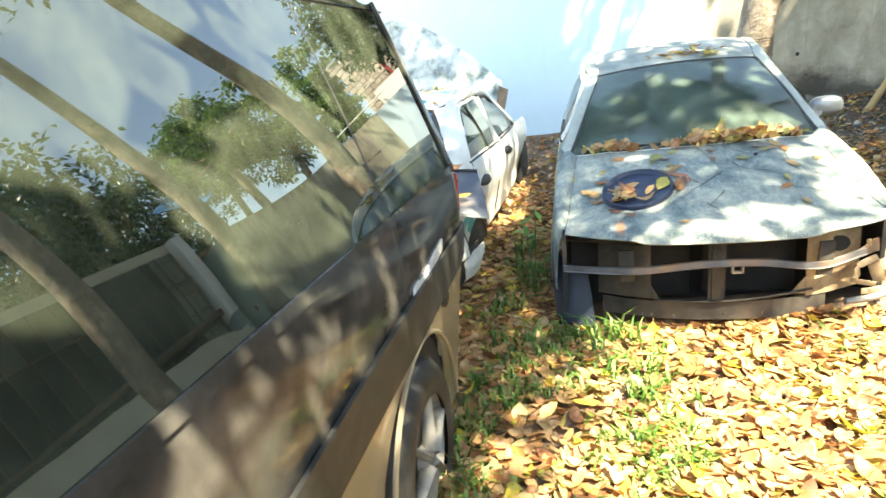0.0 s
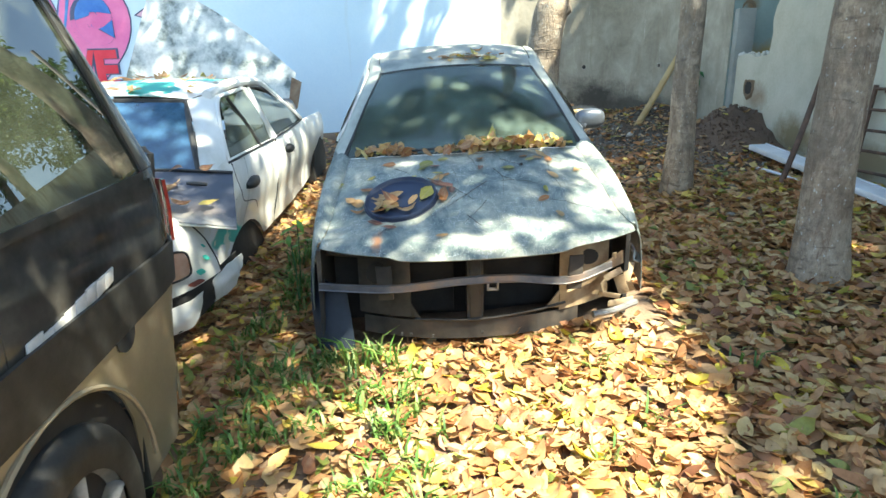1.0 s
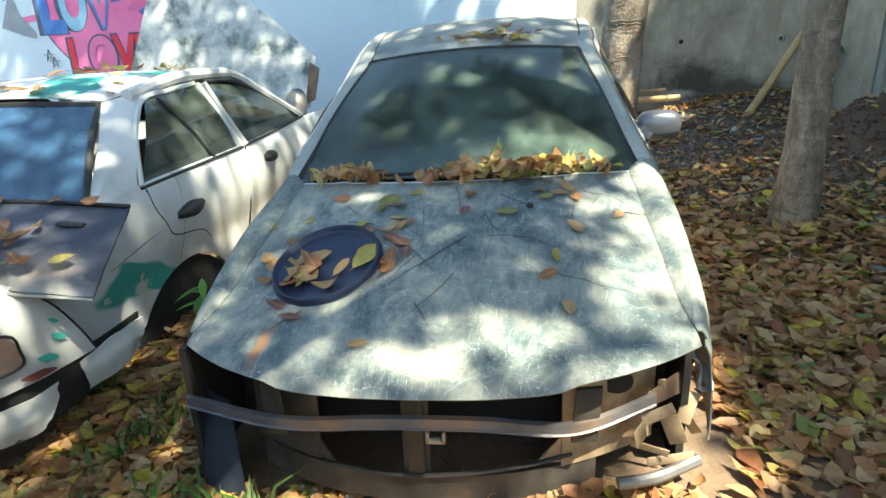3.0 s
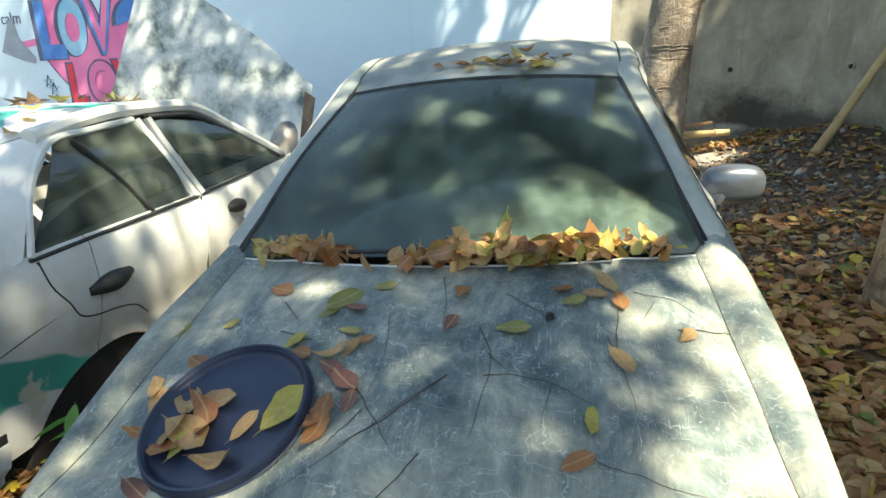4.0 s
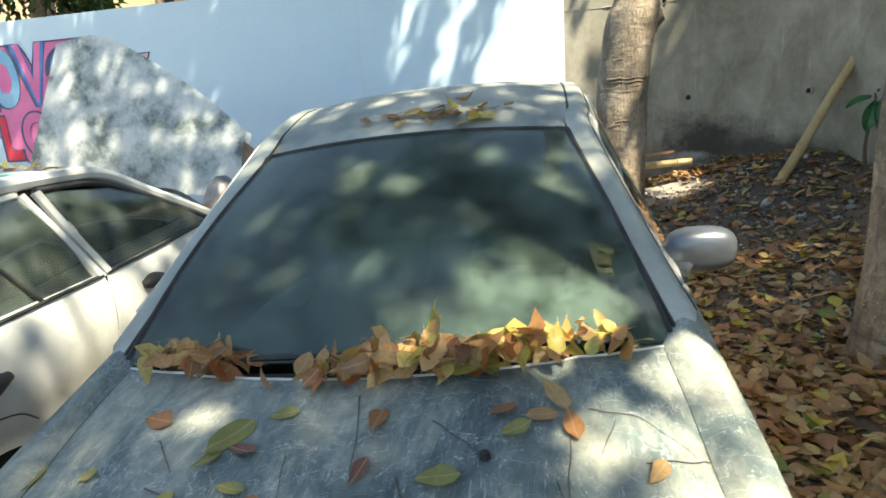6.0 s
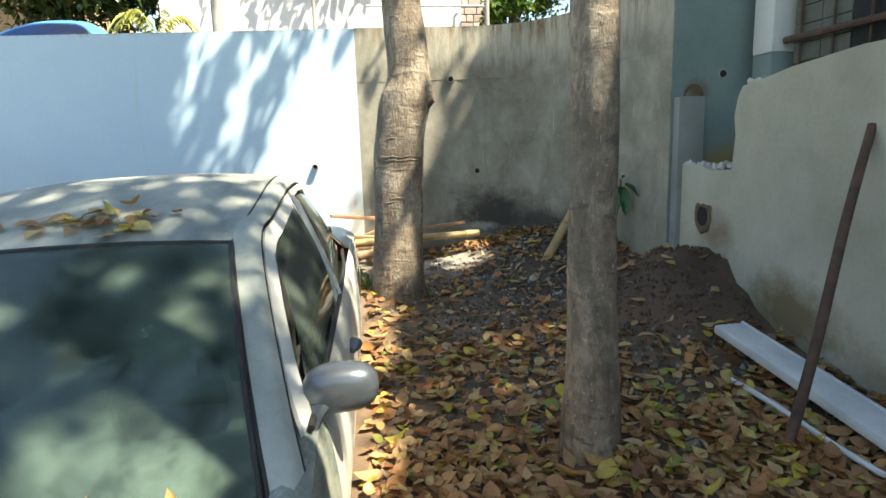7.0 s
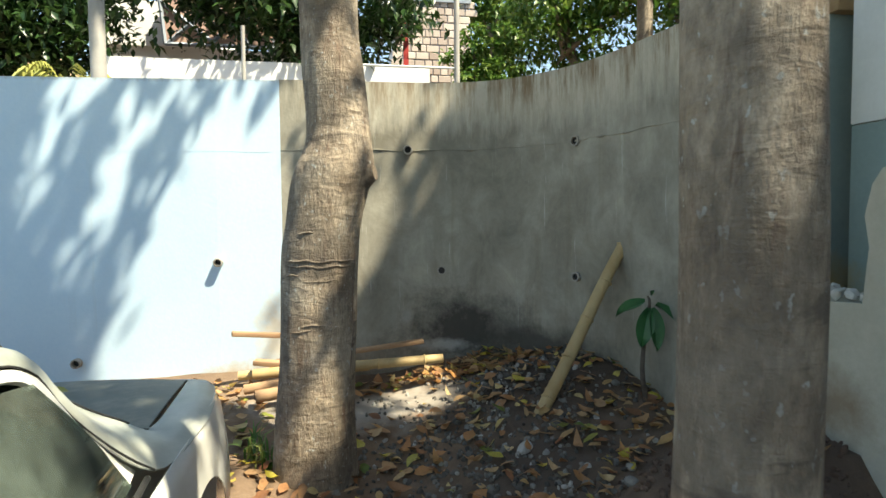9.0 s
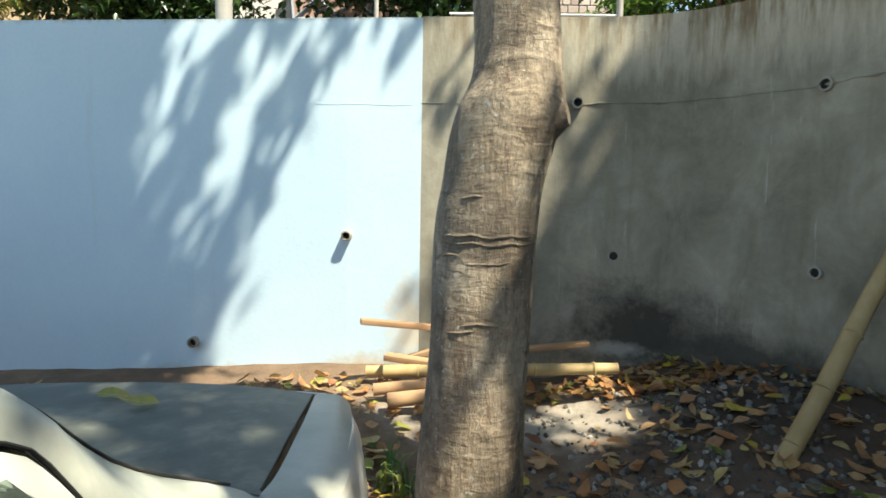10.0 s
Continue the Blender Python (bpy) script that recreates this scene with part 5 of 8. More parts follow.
def v_side(y0, y1, z0, z1, x_off=0.0, arch=None):
    """Flank piece; z0 and z1 are heights over the belt line, minus down."""
    def fn(u, v):
        y = y0 + (y1 - y0) * u
        z = v_belt(y) + z1 + (z0 - z1) * v
        if arch:
            d = abs(y - arch[0]) / arch[2]
            if d < 1:
                lo = max(v_belt(y) + z0, arch[1] + arch[2] * math.sqrt(1 - d * d))
                z = v_belt(y) + z1 + (lo - v_belt(y) - z1) * v
        h = z - v_belt(y)
        x = -1.135 - (0.33 * h + 0.06 * h * h if h > 0 else 0.10 * max(-h - 0.45, 0) ** 1.0 - 0.02 * math.sin(min(-h / 0.5, 1) * math.pi))
        curl = max(0.0, (y + 0.95) / 0.2)
        return Vector((x + x_off - 0.10 * curl * curl, y, z))
    return fn


def black_van():
    van = thing("van", (-1.95, -3.0, gz(-1.95, -3.0)), "black and tan van with tinted windows, dusty", "van")
    arch = (-1.57, 0.085, 0.375)
    part("side_panel", grid(v_side(-1.685, -0.75, -0.4, -0.03), 30, 14, 0.006), VAN_BLACK, van, "black rear side panel")
    part("sliding_door", grid(v_side(-3.0, -1.69, -0.4, -0.03), 30, 14, 0.006), VAN_BLACK, van, "black sliding door")
    part("front_door", grid(v_side(-5.2, -3.006, -0.4, -0.03), 20, 14, 0.006), VAN_BLACK, van)
    part("belt_moulding", grid(v_side(-5.2, -0.80, -0.034, 0.0, 0.005), 40, 4, 0.008), VAN_BLACK, van, "black belt moulding")
    part("rub_strip", grid(v_side(-5.2, -0.78, -0.425, -0.32, 0.012), 40, 6, 0.01), RUBBER, van, "black rub strip")
    part("lower_panel", grid(v_side(-5.2, -0.72, -0.98, -0.41, 0.004, arch), 90, 10, 0.006), VAN_TAN, van, "metallic tan lower panel")
    part("arch_flare", tube([(-1.118, arch[0] + arch[2] * math.cos(a), arch[1] + arch[2] * math.sin(a)) for a in (math.pi * k / 20 for k in range(0, 21))], 0.008, 6), VAN_TAN, van)
    part("wheel_housing", tube([(-1.5, arch[0], arch[1]), (-1.16, arch[0], arch[1])], 0.372, 24), BLACK_IN, van)
    part("mud_flap", box((-1.34, -1.18, -0.12), (-1.16, -1.165, 0.22), 0.006), RUBBER, van)
    wc = Vector((-1.17, -1.57, 0.06))
    wheel = part("wheel", merge(*[tyre(wc)]), RUBBER, van, "dusty black tyre")
    part("rim", rim(wc), RIM, wheel, "silver alloy rim")
    w = part("rear_side_window", grid(v_side(-1.676, -0.97, -0.006, 0.55, -0.002), 12, 10, 0.004), DARK_GLASS, van, "tinted side window")
    w2 = part("side_window", grid(v_side(-3.0, -1.686, -0.006, 0.55, -0.002), 14, 10, 0.004), DARK_GLASS, van, "tinted side window")
    w3 = part("side_window", grid(v_side(-5.0, -3.02, -0.006, 0.55, -0.002), 14, 10, 0.004), DARK_GLASS, van, "tinted side window")
    part("window_pillar", grid(v_side(-1.686, -1.676, 0.0, 0.55, -0.002), 3, 8, 0.004), RUBBER, van)
    part("window_pillar", grid(v_side(-3.02, -3.0, 0.0, 0.55, -0.002), 3, 8, 0.004), RUBBER, van)
    part("rear_pillar", grid(lambda u, v: v_side(-0.97 + 0.0, -0.75, 0.0, 0.58, 0.003)(u, v) + Vector((0, -0.16 * (1 - v) * (0.4 + 0.6 * u), 0)), 8, 12, 0.008), VAN_BLACK, van, "black rear pillar")
    def top(u, v):
        y = -5.2 + 4.3 * u
        e = v_side(y, y + 0.001, 0.56, 0.56)(0, 0)
        s = v
        return Vector((e.x - 1.35 * s, y - 0.0, e.z + 0.12 * math.sin(min(s * 4, 1) * math.pi / 2)))
    part("roof", grid(top, 24, 14, 0.006), VAN_BLACK, van)
    def back(u, v):
        z = -0.05 + 1.65 * v
        return Vector((-1.26 - 0.33 * max(z - 0.93, 0) - (1.35 - 0.5 * max(z - 0.93, 0)) * u, -0.72 - 0.22 * max(z - 0.9, 0) + 0.03 * math.sin(u * math.pi), z))
    part("tailgate", grid(back, 16, 16, 0.006), VAN_BLACK, van)
    part("tail_lamp", patch([[(-1.14, -0.79, 0.86), (-1.17, -0.755, 0.86), (-1.22, -0.728, 0.86)], [(-1.137, -0.785, 0.72), (-1.17, -0.74, 0.72), (-1.22, -0.715, 0.72)], [(-1.14, -0.785, 0.58), (-1.17, -0.745, 0.58), (-1.22, -0.718, 0.58)]], 8, 6, 0.01), TAIL_RED, van, "red tail lamp")
    part("rear_bumper", patch([[(-1.205, -0.775, z), (-1.27, -0.69, z), (-1.5, -0.63 + d, z), (-2.4, -0.63 + d, z)] for z, d in ((0.49, 0.0), (0.27, 0.04), (0.02, 0.0))], 10, 24, 0.01), VAN_TAN, van, "tan rear bumper")
    # rear carrier frame
    part("carrier_frame", merge(tube([(-1.372, -0.62, 0.14), (-1.372, -0.5, 0.13), (-1.37, -0.49, 0.2), (-1.304, -0.49, 0.93), (-1.32, -0.49, 0.945), (-2.2, -0.49, 0.945)], 0.012, 8), tube([(-1.372, -0.5, 0.15), (-2.2, -0.5, 0.15)], 0.012, 8)), RUBBER, van, "black steel carrier frame")
    # script badge as plain strokes
    for k, (w, h) in enumerate(((0.056, 0.085), (0.045, 0.066), (0.042, 0.062), (0.042, 0.064), (0.044, 0.066), (0.042, 0.07), (0.044, 0.064), (0.04, 0.06))):
        y, z = -1.645 + 0.047 * k, 0.525 + 0.011 * k
        part("badge", prism([(-1.109, y, z), (-1.109, y + w, z + 0.012), (-1.109, y + w + 0.012, z + h), (-1.109, y + 0.012, z + h - 0.008)], (0.006, 0, 0), 0.002), BADGE, van, "silver script badge")
    part("fuel_flap", tube([(-1.122, -1.25, 0.50), (-1.112, -1.25, 0.50)], 0.055, 20), VAN_BLACK, van)
    return van


def tyre(c, big=0.315, wide=0.2):
    prof = [(-wide / 2, 0.2), (-wide / 2 - 0.008, 0.26), (-wide / 2 + 0.015, big - 0.012), (-wide / 4, big), (wide / 4, big), (wide / 2 - 0.015, big - 0.012), (wide / 2 + 0.008, 0.26), (wide / 2, 0.2)]
    return grid(lambda u, v: c + Vector((crom([Vector((a, b, 0)) for a, b in prof], v).x - wide / 2 + 0.05, math.cos(2 * math.pi * u) * crom([Vector((a, b, 0)) for a, b in prof], v).y, math.sin(2 * math.pi * u) * crom([Vector((a, b, 0)) for a, b in prof], v).y)), 40, 14)


def rim(c):
    bms = [grid(lambda u, v: c + Vector((0.035 - 0.03 * v, math.cos(2 * math.pi * u) * (0.21 - 0.02 * v), math.sin(2 * math.pi * u) * (0.21 - 0.02 * v))), 40, 3, 0.006)]
    bms.append(tube([c + Vector((-0.02, 0, 0)), c + Vector((0.045, 0, 0))], [0.05, 0.04], 16))
    for k in range(6):
        a = math.pi / 3 * k + 0.3
        d = Vector((0, math.cos(a), math.sin(a)))
        bms.append(tube([c + d * 0.03 + Vector((0.04, 0, 0)), c + d * 0.12 + Vector((0.035, 0, 0)), c + d * 0.2 + Vector((0.02, 0, 0))], [0.028, 0.022, 0.03], 6, 6, 0.5))
    bms.append(tube([c + Vector((-0.06, 0, 0)), c + Vector((-0.05, 0, 0))], 0.195, 24))
    return merge(*bms)


RIM = surface("dusty silver alloy", [(0.3, (0.2, 0.19, 0.175)), (0.7, (0.33, 0.32, 0.3))], 10, 80, 0.5, None, 0.03, 0.002, 0.5)
BADGE = surface("dull silver", [(0.3, (0.5, 0.5, 0.5)), (0.7, (0.66, 0.66, 0.64))], 10, 80, 0.4, None, 0.02, 0.002, 0.3)
VAN_Z = bowed([(-2.0, -2.05), (0.475, 0.425), (0.58, 0.58), (0.93, 0.84), (3.0, 2.91)])
van = black_van()
for ob in van.children_recursive:
    for v in ob.data.vertices:
        v.co = (v.co.x + 0.004, v.co.y + 0.13, VAN_Z(v.co.z))

# ---- trees ----
def trunk_bm(pts, sides=20, bumps=0.0, seed=0):
    """Tapered trunk through (x, y, z, radius) points, with a slightly uneven skin."""
    k = len(pts) * 7
    P = [Vector(p[:3]) for p in pts]
    Rr = [Vector((p[3], 0, 0)) for p in pts]

    def fn(u, v):
        c, r = crom(P, v), crom(Rr, v).x
        a = 2 * math.pi * u
        n = noise.noise((math.cos(a) * 1.3 + seed, math.sin(a) * 1.3, c.z * 2.5))
        r *= 1 + bumps * n
        return c + Vector((math.cos(a), math.sin(a), 0)) * r
    return grid(fn, sides, k)


def leaf_pts(c, d, up, length, width):
    """A pointed, folded leaf as seven points, six faces at most."""
    side = d.cross(up)
    if side.length < 1e-4:
        side = Vector((1, 0, 0))
    side.normalize()
    nrm = side.cross(d).normalized()
    m = c + d * length * 0.45
    return [c, m + side * width * 0.5 + nrm * width * 0.18, m, m - side * width * 0.5 + nrm * width * 0.18, c + d * length - nrm * length * 0.12]


def leaves_soup(name, spots, length, width, material, parent, rng, droop=0.4):
    vs, fs = [], []
    for p in spots:
        a, e = rng.uniform(0, 2 * math.pi), rng.uniform(-1.1, 0.5) - droop * 0.4
        d = Vector((math.cos(a) * math.cos(e), math.sin(a) * math.cos(e), math.sin(e)))
        up = Vector((rng.uniform(-0.6, 0.6), rng.uniform(-0.6, 0.6), 1))
        k = len(vs)
        s = rng.uniform(0.7, 1.25)
        vs += [tuple(q) for q in leaf_pts(Vector(p), d, up, length * s, width * s)]
        fs += [(k, k + 1, k + 2), (k, k + 2, k + 3), (k + 1, k + 4, k + 2), (k + 2, k + 4, k + 3)]
    return soup(name, vs, fs, material, parent, kind="stuff")


def crown_spots(rng, clumps, per, spread):
    out = []
    for c in clumps:
        for _ in range(per):
            out.append((c[0] + rng.gauss(0, spread), c[1] + rng.gauss(0, spread), c[2] + rng.gauss(0, spread * 0.6)))
    return out


def lit_soil(sx, sy, size=1.0):
    """The round patch of sun on the soil behind the knobbly tree."""
    return ((sx - 1.63) / 0.3) ** 2 + ((sy - 4.36) / 0.4) ** 2 < size


def sunlit(sx, sy):
    """Spots of the yard that no leaf may shade: the bonnet's front and flank side, the soil in front, the wall's middle."""
    wob = 0.10 * noise.noise((sx * 3.1, sy * 3.1, 9)) + 0.06 * noise.noise((sx * 8, sy * 8, 4))
    if sy > 4.3:
        if sx > 0.55 + wob:
            return sy < 4.9 or noise.noise((sx * 7, sy * 2.2, 8)) > -0.02
        if sx > 0.28 + wob:
            return True
        if sx > -0.41 + wob:
            return sy < 5.15 or noise.noise((sx * 7, sy * 2.2, 3)) > -0.22
        if -0.98 + wob < sx < -0.64 + wob and sy > 5.2:
            return noise.noise((sx * 5, sy * 2, 12)) > -0.3
        return -1.42 + wob < sx < -1.14 + wob and sy > 5.36
    if sy > 3.6:
        return (0.3 + wob < sx < 0.86 and noise.noise((sx * 5.5, sy * 5.5, 2)) > -0.22) or lit_soil(sx, sy, 1 + wob * 2)
    if sy < -0.5:
        return sx > -0.35 + wob * 3
    if sy < 0.62:
        for cx, cy, rx, ry in ((0.2, -0.31, 0.16, 0.16), (-0.08, -0.37, 0.12, 0.07), (0.56, 0.06, 0.17, 0.38), (0.43, 0.16, 0.07, 0.10), (0.40, 0.43, 0.28, 0.09), (-0.05, 0.17, 0.075, 0.035), (-0.27, -0.24, 0.09, 0.025), (0.2, 0.22, 0.05, 0.02), (-0.42, 0.42, 0.12, 0.03), (0.05, 0.36, 0.1, 0.025), (-0.5, -0.05, 0.03, 0.1)):
            if ((sx - cx) / rx) ** 2 + ((sy - cy) / ry) ** 2 < 1 + wob * 3.5:
                return True
        return sx > 0.72 + wob
    if ((sx - 0.32) / 0.5) ** 2 + ((sy - 0.75) / 0.24) ** 2 < 1 + wob * 3 or ((sx - 0.42) / 0.1) ** 2 + ((sy - 1.35) / 0.22) ** 2 < 1 + wob * 4:
        return True
    if sx > (0.58 if 0.9 < sy < 1.3 else 0.72) + wob:
        return True
    if 1.95 < sy < 3.5 and sx > -0.8 + wob:
        return noise.noise((sx * 6 + 7, sy * 2.4, 5)) > (-0.1 if sy < 2.8 else 0.2)
    return False


def shade(x, y, z):
    """How thick the foliage is over the spot where this point's shade falls on the yard at 0.6 m height."""
    t = (z - 0.6) / 2.15
    sx, sy = x - t, y + 0.85 * t
    return sx, sy


def foliage_at(sx, sy):
    """Share of sky closed above a spot of the yard."""
    if sy > 4.3:
        return (1.2 if sy > 4.9 else 0.1) if sx > 0.55 else 0.1 if sx > 0.28 else 0.4 if sx > -0.41 else 2.2 if sx > -0.98 else 3.6
    if sy > 3.6 and sx > 0.2:
        return 0.4 if sx < 0.84 else 3.2
    if sx < -1.1 or (sx < -0.75 and sy < -1.1):
        return (0.7 if sy > 0.8 else 1.1) if sy > -0.3 else 0.12
    if sy < -0.45:
        return 0.10 if sx > -0.4 else 2.0
    if sy < 1.3 and sx > -0.75:
        return (1.55 if sy < 0.5 else 2.2) if sx < 0.42 else 0.4
    if sy < 1.3:
        return 0.9
    return 0.25 if sx > 0.72 else 2.0 if sy < 1.95 else 0.7 if sy < 2.8 else 1.6


def yard_tree(name, pts, limbs, clump_box, n, seed, label, closed=()):
    rng = random.Random(seed)
    x, y = pts[0][:2]
    t = thing(name, (x, y, gz(x, y)), label, "tree")
    tr = part("trunk", trunk_bm(pts, 22, 0.06, seed), BARK, t, "smooth grey bark, pale lichen spots")
    top = Vector(pts[-1][:3])
    clumps = []
    (x0, x1), (y0, y1), (z0, z1) = clump_box
    for _ in range(int((x1 - x0) * (y1 - y0) * n)):
        c = (rng.uniform(x0, x1), rng.uniform(y0, y1), rng.uniform(z0, z1))
        sx, sy = shade(*c)
        want = foliage_at(sx, sy)
        while rng.random() < want:
            clumps.append(c)
            want -= 1
            c = (c[0] + rng.gauss(0, 0.2), c[1] + rng.gauss(0, 0.2), c[2])
    clumps += [(sx + (z - 0.6) / 2.15, sy - 0.85 * (z - 0.6) / 2.15, z) for sx, sy in closed for z in (7.2,)]
    for k in range(limbs):
        c = Vector(clumps[(k * 7) % len(clumps)])
        mid = top.lerp(c, 0.5) + Vector((0, 0, 0.25))
        part("limb", tube([top - Vector((0, 0, 0.3)), mid, c], [0.055, 0.035, 0.012], 7, 8), BARK, t)
    spots = [p for p in crown_spots(rng, clumps, 42, 0.2) if not sunlit(*shade(*p)) or rng.random() < 0.06]
    leaves_soup("crown", spots, 0.16, 0.066, GREEN_LEAF, t, rng)
    return t


yard_tree("tree", [(1.645, 1.65, 0.1, 0.128), (1.648, 1.65, 0.34, 0.112), (1.648, 1.65, 0.7, 0.094), (1.645, 1.65, 1.0, 0.088), (1.648, 1.65, 1.4, 0.084), (1.66, 1.64, 2.4, 0.084), (1.9, 1.6, 4.2, 0.075), (2.0, 1.2, 6.3, 0.06)], 10, ((-0.5, 4.3), (-3.0, 1.2), (6.4, 8.6)), 10, 3, "slim tree with spotted grey bark, bent slightly", ((0.08, 0.05), (0.18, 0.05), (0.28, 0.07), (0.13, -0.02), (0.23, -0.02)))
T2 = yard_tree("tree", [(1.005, 3.66, 0.26, 0.204), (1.01, 3.66, 0.462, 0.189), (1.026, 3.66, 0.858, 0.171), (1.047, 3.66, 1.327, 0.169), (1.064, 3.66, 1.483, 0.164), (1.092, 3.66, 1.63, 0.171), (1.12, 3.66, 1.732, 0.173), (1.138, 3.66, 1.87, 0.143), (1.12, 3.66, 2.164, 0.134), (1.106, 3.66, 2.422, 0.127), (1.10, 3.5, 3.2, 0.12), (1.05, 2.6, 4.6, 0.1), (1.0, 1.9, 6.2, 0.08)], 10, ((-3.0, 4.8), (0.8, 3.6), (6.2, 8.4)), 10, 8, "knobbly tree with ribbed grey bark")
T3 = yard_tree("tree", [(1.64, 0.0, 0.0, 0.172), (1.635, 0.0, 0.15, 0.138), (1.615, 0.0, 0.45, 0.108), (1.61, 0.0, 0.9, 0.102), (1.61, -0.02, 1.4, 0.1), (1.64, -0.1, 3.0, 0.09), (1.9, -0.6, 6.3, 0.06)], 10, ((-0.5, 4.4), (-7.2, -2.8), (6.4, 8.6)), 10, 5, "slim tree with flared foot and grey bark")


def added_bough(tree):
    """A leafy bough added out of view beside the van; its leaves throw sharp shade on the van's flank."""
    rng = random.Random(52)
    tip = Vector((-0.15, -2.6, 3.05))
    part("limb", tube([(1.8, -0.1, 3.1), (1.1, -1.2, 3.3), (0.4, -2.1, 3.2), tip], [0.05, 0.035, 0.022, 0.01], 8, 14), BARK, tree)
    spots = []
    for k in range(28):
        c = (rng.uniform(-0.48, 0.16), rng.uniform(-4.2, -1.4), rng.uniform(2.6, 3.2))
        if k % 3 == 0:
            part("twig", tube([Vector((0.25, -2.25, 3.15)).lerp(tip, rng.random()), c], [0.008, 0.003], 5), BARK, tree)
        spots += [(c[0] + rng.gauss(0, 0.07), c[1] + rng.gauss(0, 0.09), c[2] + rng.gauss(0, 0.05)) for _ in range(9)]
    leaves_soup("low_leaves", spots, 0.24, 0.1, GREEN_LEAF, tree, rng)


added_bough(T3)


def shade_edge(sy):
    """Where the east shade ends on the soil."""
    return 0.98 if sy > 4.6 else 0.93 if sy > -0.3 else max(0.93 + 0.2 * (sy + 0.3), 0.4)


def shade_trees():
    """Dense trees added out of view behind the house wall; their shade covers the east side of the yard."""
    rng = random.Random(15)
    for tx, ty, y0, y1 in ((6.6, -5.5, -10.0, -3.6), (6.7, -1.0, -3.6, 2.7)):
        t = thing("tree", (tx, ty, 0.2), "dense dark green tree added out of view to shade the yard", "tree", "trees behind the house wall")
        part("trunk", tube([(tx, ty, 0.2), (tx - 0.1, ty, 4.5), (tx - 0.1, ty, 8.6)], [0.24, 0.2, 0.1], 12, 10), BARK, t)
        clumps = []
        while len(clumps) < (380 if y0 < -4 else 390):
            c = (rng.uniform(4.7, 8.6), rng.uniform(y0, y1), rng.uniform(8.4, 10.8))
            sx, sy = c[0] - (c[2] - 0.2) / 2.15, c[1] + 0.85 * (c[2] - 0.2) / 2.15
            if sx < shade_edge(sy) or sx > 3.4 or lit_soil(sx + 0.186, sy - 0.158):
                continue
            clumps.append(c)
        for k in range(9):
            part("limb", tube([(tx - 0.1, ty, 7.0), Vector((tx, ty, 8.2)).lerp(Vector(clumps[k * 11]), 0.5), clumps[k * 11]], [0.07, 0.045, 0.015], 6, 6), BARK, t)
        spots = []
        for p in crown_spots(rng, clumps, 62, 0.16):
            k = (p[2] - 0.2) / 2.15
            sx, sy = p[0] - k, p[1] + 0.85 * k
            edge = shade_edge(sy) + 0.07 * noise.noise((sx * 3, sy * 3, 1)) + 0.05 * noise.noise((sx * 9, sy * 9, 2))
            if sx > edge and not lit_soil(sx + 0.186, sy - 0.158, 1.15):
                spots.append(p)
        leaves_soup("crown", spots, 0.2, 0.09, GREEN_LEAF, t, rng)


shade_trees()


def house_trees():
    """Dense trees standing behind the house, mirrored in the van's windows."""
    rng = random.Random(88)
    for tx, ty, reach in ((9.4, 5.2, 2.5), (10.6, 9.0, 2.4), (12.8, 11.4, 2.8)):
        t = thing("tree", (tx, ty, 0.1), "tall dark green tree behind the house", "tree", "trees behind the house")
        part("trunk", tube([(tx, ty, 0.1), (tx + 0.1, ty, 3.2), (tx, ty + 0.1, 7.0)], [0.22, 0.17, 0.08], 12, 10), BARK, t)
        clumps = []
        while len(clumps) < 250:
            a, r, z = rng.uniform(0, 6.28), math.sqrt(rng.random()) * reach, rng.uniform(0.7, 8.2)
            c = (tx + r * math.cos(a), ty + r * math.sin(a) * 1.1, z)
            clumps.append(c)
        for k in range(8):
            part("limb", tube([(tx, ty, 3.0 + 0.4 * k), clumps[k * 9]], [0.06, 0.015], 6), BARK, t)
        leaves_soup("crown", crown_spots(rng, clumps, 48, 0.3), 0.24, 0.12, GREEN_LEAF, t, rng)


house_trees()
for fz, fx, fr, a0, a1 in ((1.31, 1.066, 0.181, 185, 350), (1.285, 1.064, 0.181, 215, 345), (1.22, 1.061, 0.18, 235, 300), (1.245, 1.062, 0.18, 195, 240), (1.013, 1.052, 0.182, 240, 285), (0.99, 1.051, 0.182, 220, 270), (1.44, 1.08, 0.175, 225, 260)):
    fz, fx, fr = 1.52 + (fz - 1.52) * 0.92, fx - 0.017, fr * 0.925
    arc = [(fx + fr * math.cos(radians(a)), 3.66 + fr * math.sin(radians(a)), fz + 0.012 * noise.noise((a * 0.05, fz * 9, 1))) for a in np.linspace(a0, a1, 24)]
    part("bark_fold", tube(arc, [0.001 + 0.0055 * math.sin(math.pi * k / 23) for k in range(24)], 7), BARK, T2)
part("branch_stub", tube([(1.17, 3.65, 1.63), (1.255, 3.60, 1.70), (1.29, 3.585, 1.712)], [0.07, 0.048, 0.037], 10, 6), BARK, T2, "sawn branch stub")


